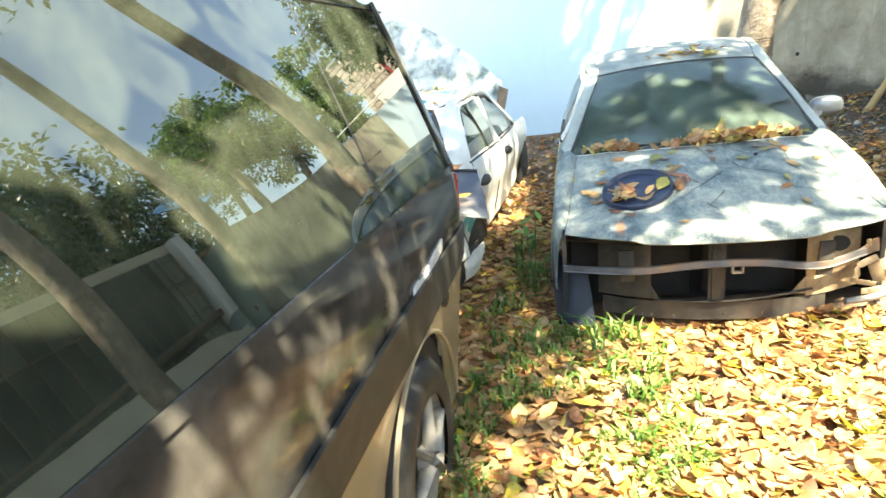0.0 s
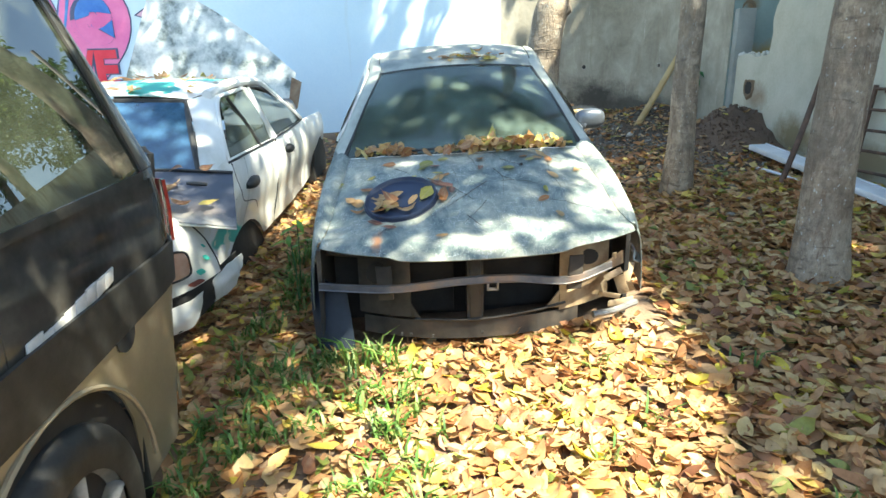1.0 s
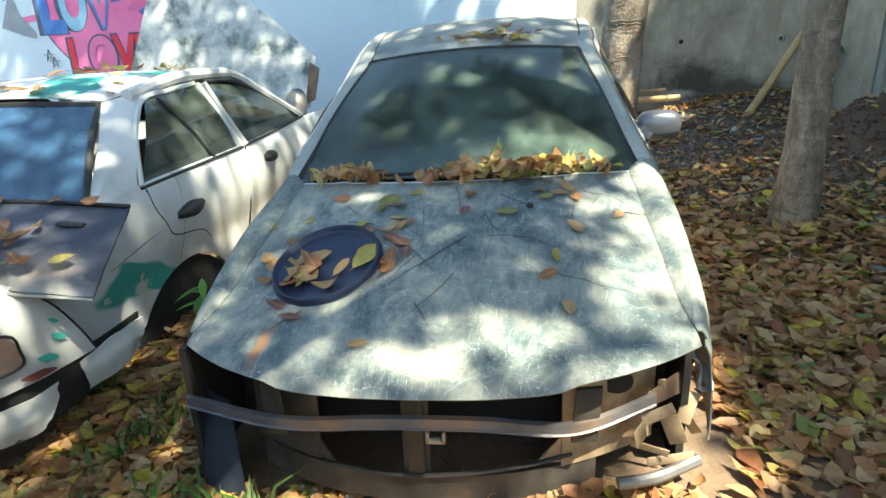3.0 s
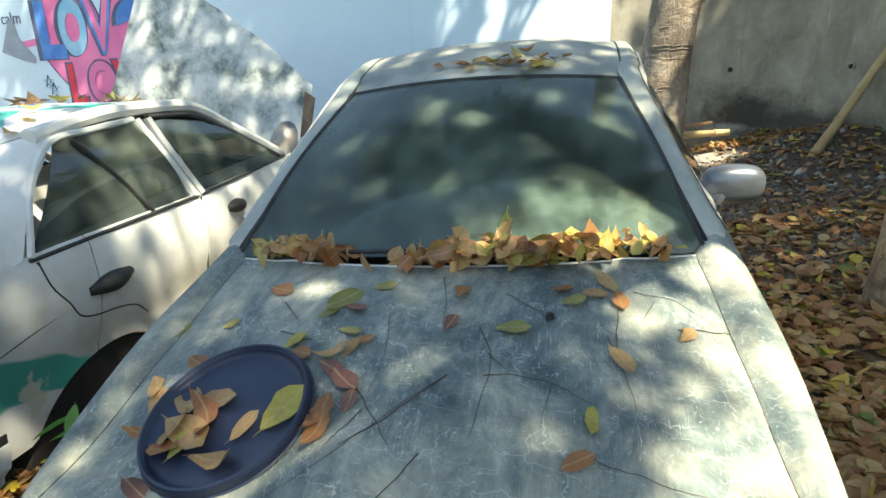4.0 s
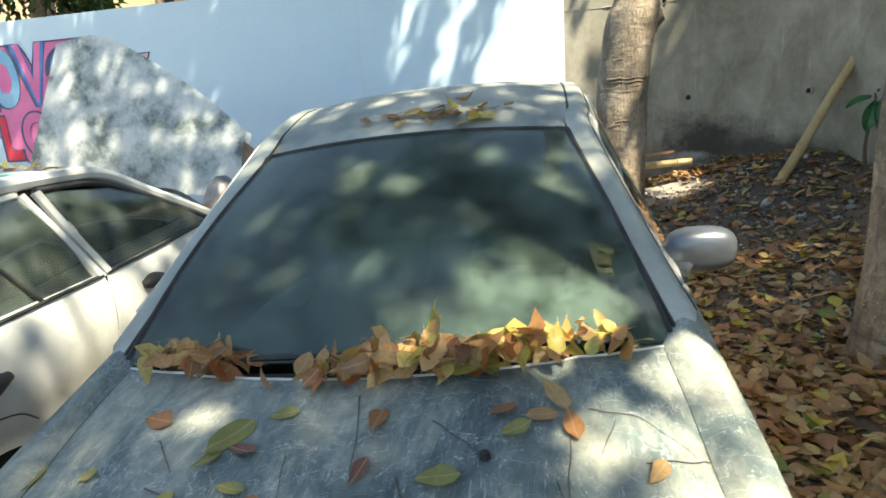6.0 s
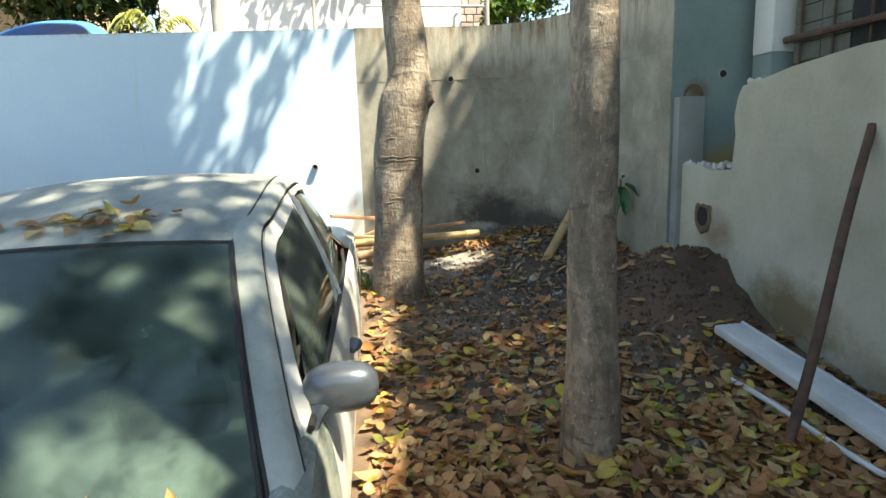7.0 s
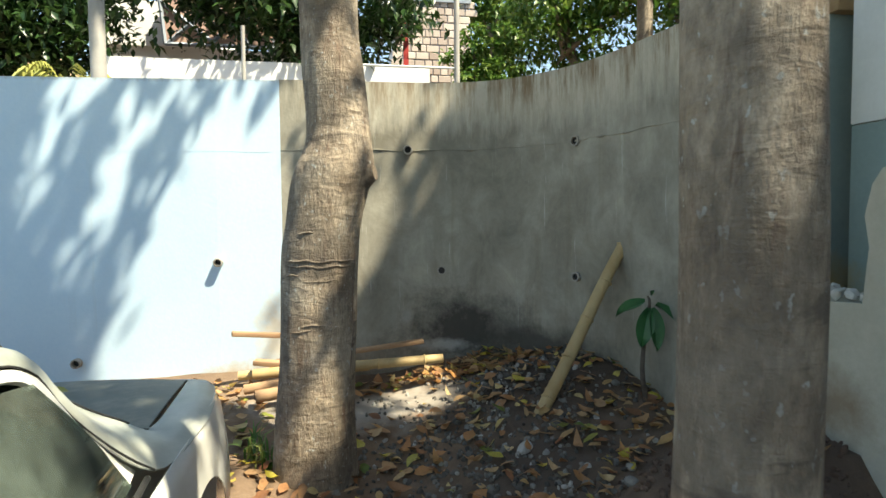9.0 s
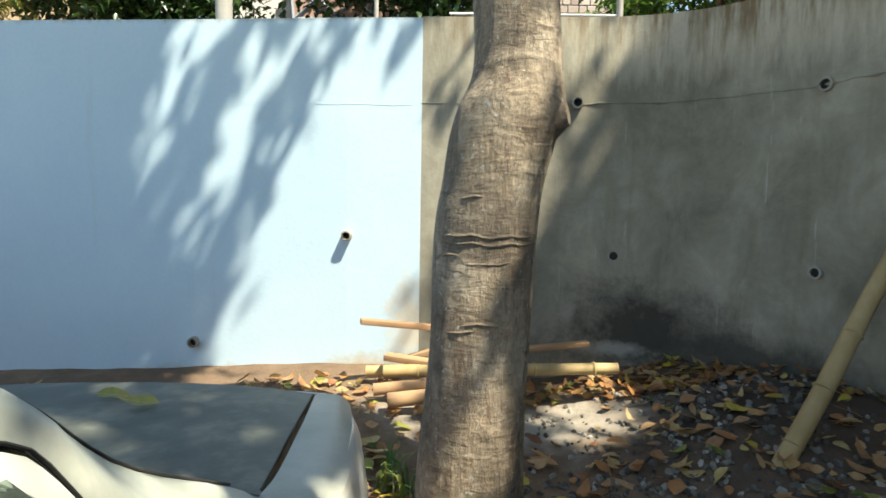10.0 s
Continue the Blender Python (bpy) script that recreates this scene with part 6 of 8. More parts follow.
# ---- fallen leaves ----
def leaf_mesh(seed, length=0.12, width=0.055):
    rng = random.Random(seed)
    curl, fold, bend = rng.uniform(-0.7, 1.5), rng.uniform(0.05, 0.4), rng.uniform(-0.25, 0.25)
    prof = [0.12, 0.62, 0.92, 1.0, 0.78, 0.0]
    bm = bmesh.new()
    rows = []
    for i, w in enumerate(prof):
        s = i / (len(prof) - 1)
        y = (s - 0.5) * length
        z = curl * length * (s - 0.5) ** 2 * 0.9
        xo = bend * length * (s - 0.5) ** 2
        hw = w * width / 2 * (1 + rng.uniform(-0.1, 0.1))
        e = fold * hw
        rows.append([bm.verts.new((xo + k * hw * (1 + rng.uniform(-0.1, 0.1)), y + rng.uniform(-0.02, 0.02) * length * abs(k), z + abs(k) * e + rng.uniform(-0.002, 0.002))) for k in ((-1, 0, 1) if w > 0.05 else (0,))])
    for a, b in zip(rows, rows[1:]):
        if len(b) == 3:
            for k in range(2):
                bm.faces.new((a[k], a[k + 1], b[k + 1], b[k]))
        else:
            bm.faces.new((a[0], a[1], b[0]))
            bm.faces.new((a[1], a[2], b[0]))
    # stalk
    p = rows[0][1].co
    q = [bm.verts.new(p + Vector(o)) for o in ((-0.0012, 0, 0), (0.0012, 0, 0), (0.0005, -length * 0.16, 0.002), (-0.0005, -length * 0.16, 0.002))]
    bm.faces.new(q)
    me = bpy.data.meshes.new("leaf")
    bm.to_mesh(me)
    bm.free()
    me.materials.append(LITTER)
    for f in me.polygons:
        f.use_smooth = True
    return me


LEAF_MESHES = [leaf_mesh(k, 0.06 + 0.0075 * (k % 9), 0.034 + 0.0042 * (k % 7)) for k in range(16)]


def leaf_density(x, y):
    if abs(x) < 0.78 and -0.25 < y < 3.5:
        return 0.0
    if -2.8 < x < -1.42 and -0.2 < y < 3.6:
        return 0.0
    if x < -1.15 and y < -0.7:
        return 0.05
    d = 1.0 if y < 0.8 else max(1.0 - 0.55 * (y - 0.8), 0.3)
    if y > 2.8:
        d = 0.13
    if x < -0.6:
        d *= 0.75
    far = ((x - 2.6) / 0.5) ** 2 + ((y - 2.72) / 0.5) ** 2
    if far < 1.4:
        return 0.015 + 0.25 * max(far - 0.8, 0)
    if ((x - 1.5) / 0.34) ** 2 + ((y - 4.22) / 0.3) ** 2 < 1:
        return 0.025
    if y > 4.1 and 1.3 < x < 2.3:
        d = 0.12 if y < 4.38 else 0.5
    n = noise.noise((x * 1.3 + 5, y * 1.3, 0))
    return d * (0.75 + 0.6 * n)


def scatter_leaves():
    rng = random.Random(11)
    data = [([tuple(v.co) for v in me.vertices], [tuple(p.vertices) for p in me.polygons]) for me in LEAF_MESHES]
    vs, fs = [], []
    singles = 0
    n = 0
    while n < 44000:
        x, y = rng.uniform(-3.3, 2.85), rng.uniform(-4.4, 4.7)
        if rng.random() > leaf_density(x, y):
            continue
        n += 1
        k = rng.randrange(len(data))
        s = rng.uniform(0.5, 1.12)
        tilt = Euler((rng.gauss(0, 0.3), rng.gauss(0, 0.3) + (math.pi if rng.random() < 0.35 else 0), rng.uniform(0, 6.28)))
        m = Matrix.LocRotScale((x, y, gz(x, y) + rng.uniform(0.008, 0.035)), tilt, (s, s, s))
        if singles < 280 and -0.9 < x < 0.9 and -2.0 < y < -0.55 and rng.random() < 0.5:
            ob = new("leaf", LEAF_MESHES[k])
            ob.parent = ground
            ob.matrix_basis = m
            singles += 1
            continue
        b = len(vs)
        vs += [tuple(m @ Vector(v)) for v in data[k][0]]
        fs += [tuple(b + i for i in f) for f in data[k][1]]
    tagged(soup("leaf_litter", vs, fs, LITTER, kind="stuff"), "dry brown and yellow fallen leaves covering the soil", "leaf litter", kind="stuff")


scatter_leaves()

# ---- things on the bonnet and roofs ----
NAVY = surface("scratched navy plastic", [(0.3, (0.010, 0.018, 0.042)), (0.7, (0.022, 0.035, 0.075))], 8, 70, 0.4, 0.55, 0.06)
TWIG = surface("dark twig bark", [(0.3, (0.06, 0.045, 0.035)), (0.7, (0.13, 0.1, 0.075))], 30, 120, 0.85)
LIVE = leaf_mat("yellow-green leaf", [(0.0, (0.28, 0.3, 0.07)), (0.35, (0.5, 0.42, 0.1)), (0.7, (0.62, 0.48, 0.1)), (1.0, (0.2, 0.25, 0.07))], veins=True)


def hood_normal(x, y):
    e = 0.01
    return Vector((hood_z(x - e, y) - hood_z(x + e, y), hood_z(x, y - e) - hood_z(x, y + e), 2 * e)).normalized()


def on_hood(x, y, lift=0.0):
    return settled(Vector((x, y, hood_z(x, y) + lift)))


def tray():
    c = on_hood(-0.354, -0.004)
    n = hood_normal(-0.354, -0.004)
    t = tagged(new("tray"), "round navy plastic lid lying on the bonnet, full of leaves", "lid")
    m = n.to_track_quat("Z", "Y").to_matrix().to_4x4()
    m.translation = c + n * 0.006
    prof = [(0.0, 0.004), (0.08, 0.005), (0.145, 0.006), (0.16, 0.009), (0.166, 0.017), (0.170, 0.020), (0.177, 0.019), (0.179, 0.014), (0.179, 0.004), (0.168, 0.0), (0.0, 0.0)]
    pv = [Vector((a * 0.93, b, 0)) for a, b in prof]

    def fn(u, v):
        p = crom(pv, v)
        return m @ Vector((max(p.x, 0) * math.cos(2 * math.pi * u), max(p.x, 0) * math.sin(2 * math.pi * u), p.y))
    ob = part("dish", grid(fn, 56, 44), NAVY, t, "scratched dish")
    ring = part("rim", tube([m @ Vector((0.161 * math.cos(2 * math.pi * k / 48), 0.161 * math.sin(2 * math.pi * k / 48), 0.019)) for k in range(49)], 0.0045, 6, 0, 1, False), NAVY, t)
    return m


PLACED = []
HEAPED = ([], [])


def place_leaf(m, yellow=False, label="dry curled fallen leaf on the car", seed=0):
    PLACED.append(seed)
    if len(PLACED) > 130 and "heaped" in label and len(PLACED) % 2:
        me = BROAD[seed % 6]
        k = len(HEAPED[0])
        HEAPED[0].extend(tuple(m @ v.co) for v in me.vertices)
        HEAPED[1].extend(tuple(k + i for i in f.vertices) for f in me.polygons)
        return None
    ob = new("fallen_leaf", (LIVE_MESHES if yellow else HEAP_MESHES)[seed % 16])
    ob.matrix_world = m
    return tagged(ob, label, "leaf", "leaves on the cars")


def recoloured(meshes, material):
    out = []
    for me in meshes:
        c = me.copy()
        c.materials.clear()
        c.materials.append(material)
        out.append(c)
    return out


HEAP_SOUP = leaf_mat("heaped dry leaf", [(0.0, (0.2, 0.07, 0.035)), (0.2, (0.5, 0.2, 0.06)), (0.4, (0.62, 0.43, 0.2)), (0.55, (0.36, 0.13, 0.05)), (0.75, (0.66, 0.46, 0.15)), (1.0, (0.55, 0.27, 0.08))])
TONES = {"r": ((0.42, 0.19, 0.07), (0.30, 0.12, 0.05)), "g": ((0.22, 0.24, 0.07), (0.32, 0.29, 0.09)), "p": ((0.17, 0.07, 0.055), (0.24, 0.11, 0.085)), "t": ((0.5, 0.33, 0.15), (0.42, 0.24, 0.1)), "y": ((0.52, 0.42, 0.08), (0.36, 0.36, 0.08))}
BROAD = [leaf_mesh(60 + k, 0.12, 0.05 + 0.004 * k) for k in range(6)]
TONED = {k: recoloured(BROAD, leaf_mat("fallen leaf " + k, [(0.0, a), (1.0, b)], veins=True)) for k, (a, b) in TONES.items()}
LIVE_MESHES = recoloured(LEAF_MESHES, LIVE)
HEAP_MESHES = recoloured(LEAF_MESHES, HEAP)


def leaf_on(p, n, rng, scale=1.0, yellow=False, steep=0.35, turn=None, label="dry curled fallen leaf on the car"):
    q = n.to_track_quat("Z", "Y").to_matrix().to_4x4()
    tilt = Euler((rng.gauss(0, steep), rng.gauss(0, steep), rng.uniform(0, 6.28) if turn is None else turn)).to_matrix().to_4x4()
    s = scale * rng.uniform(0.85, 1.15)
    m = Matrix.Translation(p + n * 0.012) @ q @ tilt @ Matrix.Diagonal((s, s, s, 1))
    return place_leaf(m, yellow, label, rng.randrange(16))


def dress_bonnet():
    rng = random.Random(21)
    tm = tray()
    up = Vector((0, 0, 1))
    tn = (tm.to_3x3() @ up).normalized()
    # each leaf: place on the panel, turn, length, colour
    back_left = ((-0.431, 0.409, -1.69, 0.077, "r"), (-0.23, 0.34, -0.46, 0.104, "g"), (-0.183, 0.301, -1.65, 0.06, "p"), (-0.251, 0.287, -0.43, 0.06, "g"), (-0.7, 0.333, 0.39, 0.075, "g"), (-0.52, 0.295, -0.66, 0.049, "g"), (-0.3, 0.199, -0.03, 0.063, "y"), (-0.169, 0.221, -1.62, 0.057, "g"), (-0.127, 0.192, -1.05, 0.045, "r"), (-0.192, 0.148, -0.75, 0.08, "t"), (-0.15, 0.169, -0.25, 0.055, "t"), (-0.264, 0.156, -1.65, 0.065, "r"), (-0.134, 0.395, -1.24, 0.06, "g"))
    back_right = ((0.061, 0.252, -0.32, 0.064, "p"), (0.068, 0.373, -0.12, 0.085, "r"), (0.204, 0.242, -1.59, 0.075, "g"), (0.316, 0.398, -1.45, 0.06, "r"), (0.34, 0.352, -1.39, 0.064, "g"), (0.421, 0.445, -2.92, 0.085, "t"), (0.446, 0.368, -3.03, 0.07, "r"), (0.388, 0.392, -1.71, 0.065, "t"), (0.434, 0.181, -2.69, 0.075, "t"), (0.589, 0.305, -1.31, 0.066, "t"))
    front_side = ((0.362, 0.026, -0.41, 0.05, "y"), (-0.131, 0.069, -2.2, 0.086, "p"), (-0.104, 0.016, 0.03, 0.06, "p"), (-0.171, 0.103, -1.96, 0.075, "p"), (-0.157, -0.011, -0.27, 0.08, "r"), (-0.534, 0.163, -1.52, 0.085, "r"), (-0.615, 0.114, -1.88, 0.09, "t"), (0.335, -0.057, -1.39, 0.062, "r"), (0.389, -0.176, -0.44, 0.066, "t"), (-0.17, -0.335, -0.98, 0.06, "t"), (0.361, 0.012, -0.66, 0.045, "y"), (-0.476, -0.14, -1.38, 0.073, "p"), (-0.405, -0.21, -1.38, 0.067, "p"), (-0.575, 0.07, -1.94, 0.1, "t"), (-0.56, -0.01, -1.1, 0.075, "r"), (-0.15, -0.043, -0.22, 0.079, "r"))
    in_lid = ((-0.419, -0.046, -1.94, 0.13, "t"), (-0.398, 0.018, -1.1, 0.11, "t"), (-0.298, -0.041, -0.37, 0.07, "t"), (-0.228, -0.007, -0.36, 0.115, "y"), (-0.415, -0.066, 0.05, 0.086, "y"), (-0.315, -0.112, -1.35, 0.089, "t"), (-0.455, -0.081, -1.08, 0.085, "r"), (-0.47, 0.033, -1.7, 0.11, "t"), (-0.397, -0.014, -2.25, 0.11, "r"), (-0.468, -0.021, -2.1, 0.12, "t"))
    words = {"r": "rust-brown dry leaf", "g": "olive-green fallen leaf", "p": "purple-brown dry leaf", "t": "tan curled dry leaf", "y": "yellow fallen leaf"}
    for spots, where, lift in ((back_left, "on the chalky bonnet", 0.0), (back_right, "on the chalky bonnet", 0.0), (front_side, "on the chalky bonnet", 0.0), (in_lid, "lying in the navy lid", 0.014)):
        for x, y, turn, length, tone in spots:
            n = hood_normal(x, y)
            m = Matrix.Translation(on_hood(x, y, 0.006 + lift)) @ n.to_track_quat("Z", "Y").to_matrix().to_4x4() @ Euler((rng.gauss(0, 0.12), rng.gauss(0, 0.15), turn)).to_matrix().to_4x4() @ Matrix.Diagonal((length / 0.12, length / 0.12, length / 0.12, 1))
            ob = new("fallen_leaf", TONED[tone][rng.randrange(6)])
            ob.matrix_world = m
            tagged(ob, words[tone] + " " + where, "leaf", "leaves on the cars")
    # heap along the foot of the windshield
    for k in range(330):
        x = rng.uniform(-0.66, 0.67)
        heap = 0.25 + 0.9 * math.exp(-((x - 0.12) / 0.16) ** 2) + 0.75 * math.exp(-((x - 0.42) / 0.14) ** 2) + 0.55 * math.exp(-((x + 0.45) / 0.12) ** 2)
        if -0.30 < x < -0.12:
            heap = 0.12
        if rng.random() > heap:
            continue
        y = cowl_y(x) + rng.uniform(0.0, 0.10)
        z = 0.695 - 0.012 * (x / 0.7) ** 2 + rng.random() ** 1.6 * 0.055 * heap
        leaf_on(settled(Vector((x, y - 0.03, z))), Vector((0, -0.3, 0.95)).normalized(), rng, rng.uniform(0.5, 0.95), rng.random() < (0.4 if x > 0.3 else 0.2 if x > 0 else 0.06), 0.6, None, "dry leaf heaped at the foot of the windshield")
    # roof leaves
    for k in range(30):
        u = rng.gauss(0.6, 0.11)
        v = abs(rng.gauss(0.14, 0.06))
        p = roof_pt(min(max(u, 0.05), 0.95), v)
        leaf_on(settled(car_warp(p) if p.y > 1.75 else p), Vector((0, -0.15, 1)).normalized(), rng, 0.8, rng.random() < 0.12, 0.25, None, "dry leaf on the weathered car roof")
    # the other saloon's lid and roof
    for u, v in [(min(max(rng.gauss(0.56, 0.07), 0.3), 0.95), min(max(rng.gauss(0.55, 0.16), 0.1), 0.9)) for _ in range(24)] + [(0.86, 0.66), (0.44, 0.05), (0.62, 0.03), (0.83, 0.02)]:
        leaf_on(LID(v, u) + Vector((0, 0, 0.016)), Vector((0, -0.35, 0.94)).normalized(), rng, 1.0, rng.random() < 0.1, 0.25, None, "dry leaf on the dark boot lid")
    for u, v in ((0.7, 0.05), (0.5, 0.1), (0.3, 0.2), (0.82, 0.3), (0.6, 0.5), (0.15, 0.3), (0.75, 0.75), (0.4, 0.6)) + tuple((rng.random(), rng.random() ** 1.5) for _ in range(34)):
        leaf_on(s_settled(s_roof(u, v)), up, rng, 1.0, rng.random() < 0.3, 0.2, None, "dry leaf on the white car roof")
    for v in (0.03, 0.05):
        leaf_on(settled(car_warp(deck_pt(0.8 - v * 4, 0.4 + v * 5))), up, rng, 1.0, True, 0.2, None, "dry leaf on the boot lid")
    # twigs
    rear = (((-0.093, 0.286), (-0.073, 0.162), (-0.072, 0.043)), ((0.012, 0.445), (0.024, 0.393), (0.044, 0.241)), ((0.178, 0.37), (0.272, 0.295)), ((0.129, 0.243), (0.16, 0.162), (0.164, 0.103), (0.143, -0.037)), ((0.16, 0.162), (0.196, 0.122)), ((0.444, 0.435), (0.438, 0.329), (0.428, 0.213), (0.448, 0.058)), ((0.408, 0.253), (0.434, 0.172)), ((0.481, 0.416), (0.577, 0.416), (0.671, 0.354)), ((0.57, 0.32), (0.66, 0.345), (0.72, 0.36)), ((-0.4, 0.354), (-0.321, 0.27)), ((-0.361, 0.246), (-0.248, 0.194)), ((0.527, 0.399), (0.491, 0.319)))
    front = (((0.153, 0.106), (0.211, 0.108), (0.289, 0.096), (0.365, 0.06)), ((0.289, 0.096), (0.27, -0.009)), ((0.076, 0.097), (-0.019, -0.007), (-0.102, -0.064)), ((-0.12, 0.076), (-0.05, -0.009), (-0.005, -0.062)), ((-0.074, 0.007), (-0.127, -0.072)), ((0.343, -0.039), (0.454, -0.064), (0.597, -0.068)), ((-0.045, -0.178), (0.009, -0.271)), ((0.071, 0.09), (-0.07, -0.05), (-0.211, -0.17)), ((0.054, -0.074), (0.019, -0.131), (-0.067, -0.24)), ((-0.381, -0.177), (-0.459, -0.25)))
    for k, pts in enumerate(rear + front):
        line = [crom([Vector((x, y, 0)) for x, y in pts], a / 14) for a in range(15)]
        line = [on_hood(p.x + 0.006 * noise.noise((p.x * 22, p.y * 22, k)), p.y + 0.006 * noise.noise((p.x * 22, p.y * 22, k + 40)), 0.002 + 0.004 * abs(noise.noise((a * 0.4, k, 0)))) for a, p in enumerate(line)]
        thick = rng.uniform(0.0008, 0.0014)
        ob = part("twig", tube(line, [thick * (1 - 0.55 * a / 14) for a in range(15)], 5), TWIG)
        tagged(ob, "thin dry twig lying on the bonnet", "twig", "twigs on the bonnet")
    cap = tagged(part("rubber_plug", tube([on_hood(0.283, 0.29), on_hood(0.283, 0.29, 0.012)], [0.011, 0.008], 10), RUBBER), "small black rubber plug on the bonnet", "plug")


dress_bonnet()
tagged(soup("leaf_heap", HEAPED[0], HEAPED[1], HEAP_SOUP, kind="stuff"), "dry leaves heaped at the foot of the windshield", "leaves", kind="stuff")


# ---- wall details ----
def back_y(x):
    for (a, ya), (b, yb) in zip(BACK, BACK[1:]):
        if a <= x <= b:
            return ya + (yb - ya) * (x - a) / (b - a)
    return BACK[-1][1]


PVC = surface("grimy grey pipe", [(0.3, (0.25, 0.23, 0.2)), (0.7, (0.4, 0.38, 0.34))], 12, 80, 0.6)


def weep_pipe(p, d, r=0.03, out=0.05):
    p, d = Vector(p), Vector(d).normalized()
    t = thing("drain_pipe", p, "short grimy drain pipe stub sticking out of the wall", "pipe", "wall drain pipes")
    side = d.cross(Vector((0, 0, 1))).normalized()
    up = side.cross(d)
    prof = [(r * 0.72, -0.08), (r * 0.72, out), (r, out), (r, -0.02)]
    pipe = grid(lambda u, v: p + d * bowed([(0, prof[0][1]), (0.33, prof[1][1]), (0.66, prof[2][1]), (1, prof[3][1])])(v) + (side * math.cos(2 * math.pi * u) + up * math.sin(2 * math.pi * u)) * bowed([(0, prof[0][0]), (0.33, prof[1][0]), (0.66, prof[2][0]), (1, prof[3][0])])(v), 18, 6)
    part("sleeve", pipe, PVC, t)
    part("bore", tube([p + d * 0.004, p + d * 0.006], r * 0.73, 16), BLACK_IN, t)


weep_pipe((0.374, back_y(0.374), 1.244), (0, -1, -0.1), 0.028, 0.05)
weep_pipe((-0.50, back_y(-0.5), 0.62), (0, -1, 0), 0.03, 0.04)
weep_pipe((1.80, 4.825, 1.16), (-0.3, -1, 0), 0.03, 0.012)
weep_pipe((1.585, 4.835, 1.955), (-0.2, -1, 0), 0.03, 0.035)
weep_pipe((2.508, 4.24, 1.155), (-1, -0.6, 0), 0.028, 0.02)
weep_pipe((2.505, 4.25, 1.952), (-1, -0.6, 0), 0.03, 0.02)


def joint_line():
    """Rough pour joint across the concrete."""
    rng = random.Random(4)
    pts = resample([(x, y) for x, y in CURVE], 60)
    bm_pts = []
    for k, (x, y) in enumerate(pts):
        d = (Vector(pts[min(k + 1, 60)]) - Vector(pts[max(k - 1, 0)])).normalized()
        bm_pts.append((x + d.y * 0.002, y - d.x * 0.002, 1.95 + 0.014 * noise.noise((x * 5, y * 5, 1)) + 0.008 * rng.random()))
    return part("pour_joint", tube(bm_pts, [0.002 + 0.02 * max(noise.noise((k * 0.55, 0, 2)), 0) for k in range(len(bm_pts))], 6), GREY_WALL, wall_corner, "rough pour joint")


joint_line()
part("pour_joint", tube([(x, back_y(x) - 0.001, 1.94 + 0.008 * noise.noise((x * 4, 0, 5))) for x in np.arange(-0.6, 0.76, 0.04)], 0.0006, 5), BLUE_WALL, wall_back)

# ---- painted love heart ----
PINK = surface("pink wall paint", [(0.3, (0.6, 0.13, 0.32)), (0.7, (0.72, 0.22, 0.42))], 3, 50, 0.8)
BLUEP = surface("blue wall paint", [(0.3, (0.03, 0.13, 0.45)), (0.7, (0.1, 0.28, 0.6))], 3, 50, 0.8)
LIGHTBLUE = surface("light blue wall paint", [(0.3, (0.12, 0.35, 0.58)), (0.7, (0.3, 0.52, 0.7))], 4, 50, 0.8)
REDP = surface("red wall paint", [(0.3, (0.55, 0.02, 0.05)), (0.7, (0.68, 0.06, 0.09))], 3, 50, 0.8)
SLATE = surface("dark slate wall paint", [(0.3, (0.05, 0.07, 0.14)), (0.7, (0.1, 0.12, 0.2))], 4, 50, 0.8)
GREYP = surface("grey-blue wall paint", [(0.3, (0.18, 0.23, 0.3)), (0.7, (0.3, 0.36, 0.43))], 4, 50, 0.8)


def wall_flat(outline, lift):
    """A painted area on the back wall, from (x, z) points."""
    pts = [(x, back_y(x) - lift, z) for x, z in outline]
    return prism(pts, (0, 0.0015, 0))


def letter(ch, x, z, height, width, lift, mat, parent, name="letter", grow=0.0):
    cu = bpy.data.curves.new("letters", "FONT")
    cu.body, cu.size, cu.extrude, cu.offset = ch, 1.0, 0.0008, grow
    cu.resolution_u = 6
    ob = bpy.data.objects.new("letters", cu)
    scene.collection.objects.link(ob)
    bpy.context.view_layer.update()
    me = bpy.data.meshes.new_from_object(ob.evaluated_get(bpy.context.evaluated_depsgraph_get()))
    bpy.data.objects.remove(ob)
    xs, ys = [v.co.x for v in me.vertices], [v.co.y for v in me.vertices]
    x0, x1, y0, y1 = min(xs), max(xs), min(ys), max(ys)
    for v in me.vertices:
        wx = x + (v.co.x - x0) / (x1 - x0) * width
        wz = z + (v.co.y - y0) / (y1 - y0) * height
        v.co = (wx, back_y(wx) - lift - v.co.z, wz)
    me.materials.append(mat)
    o = new(name, me)
    o.parent = parent
    o.matrix_parent_inverse = Matrix.Translation(-world_loc(parent))
    return o


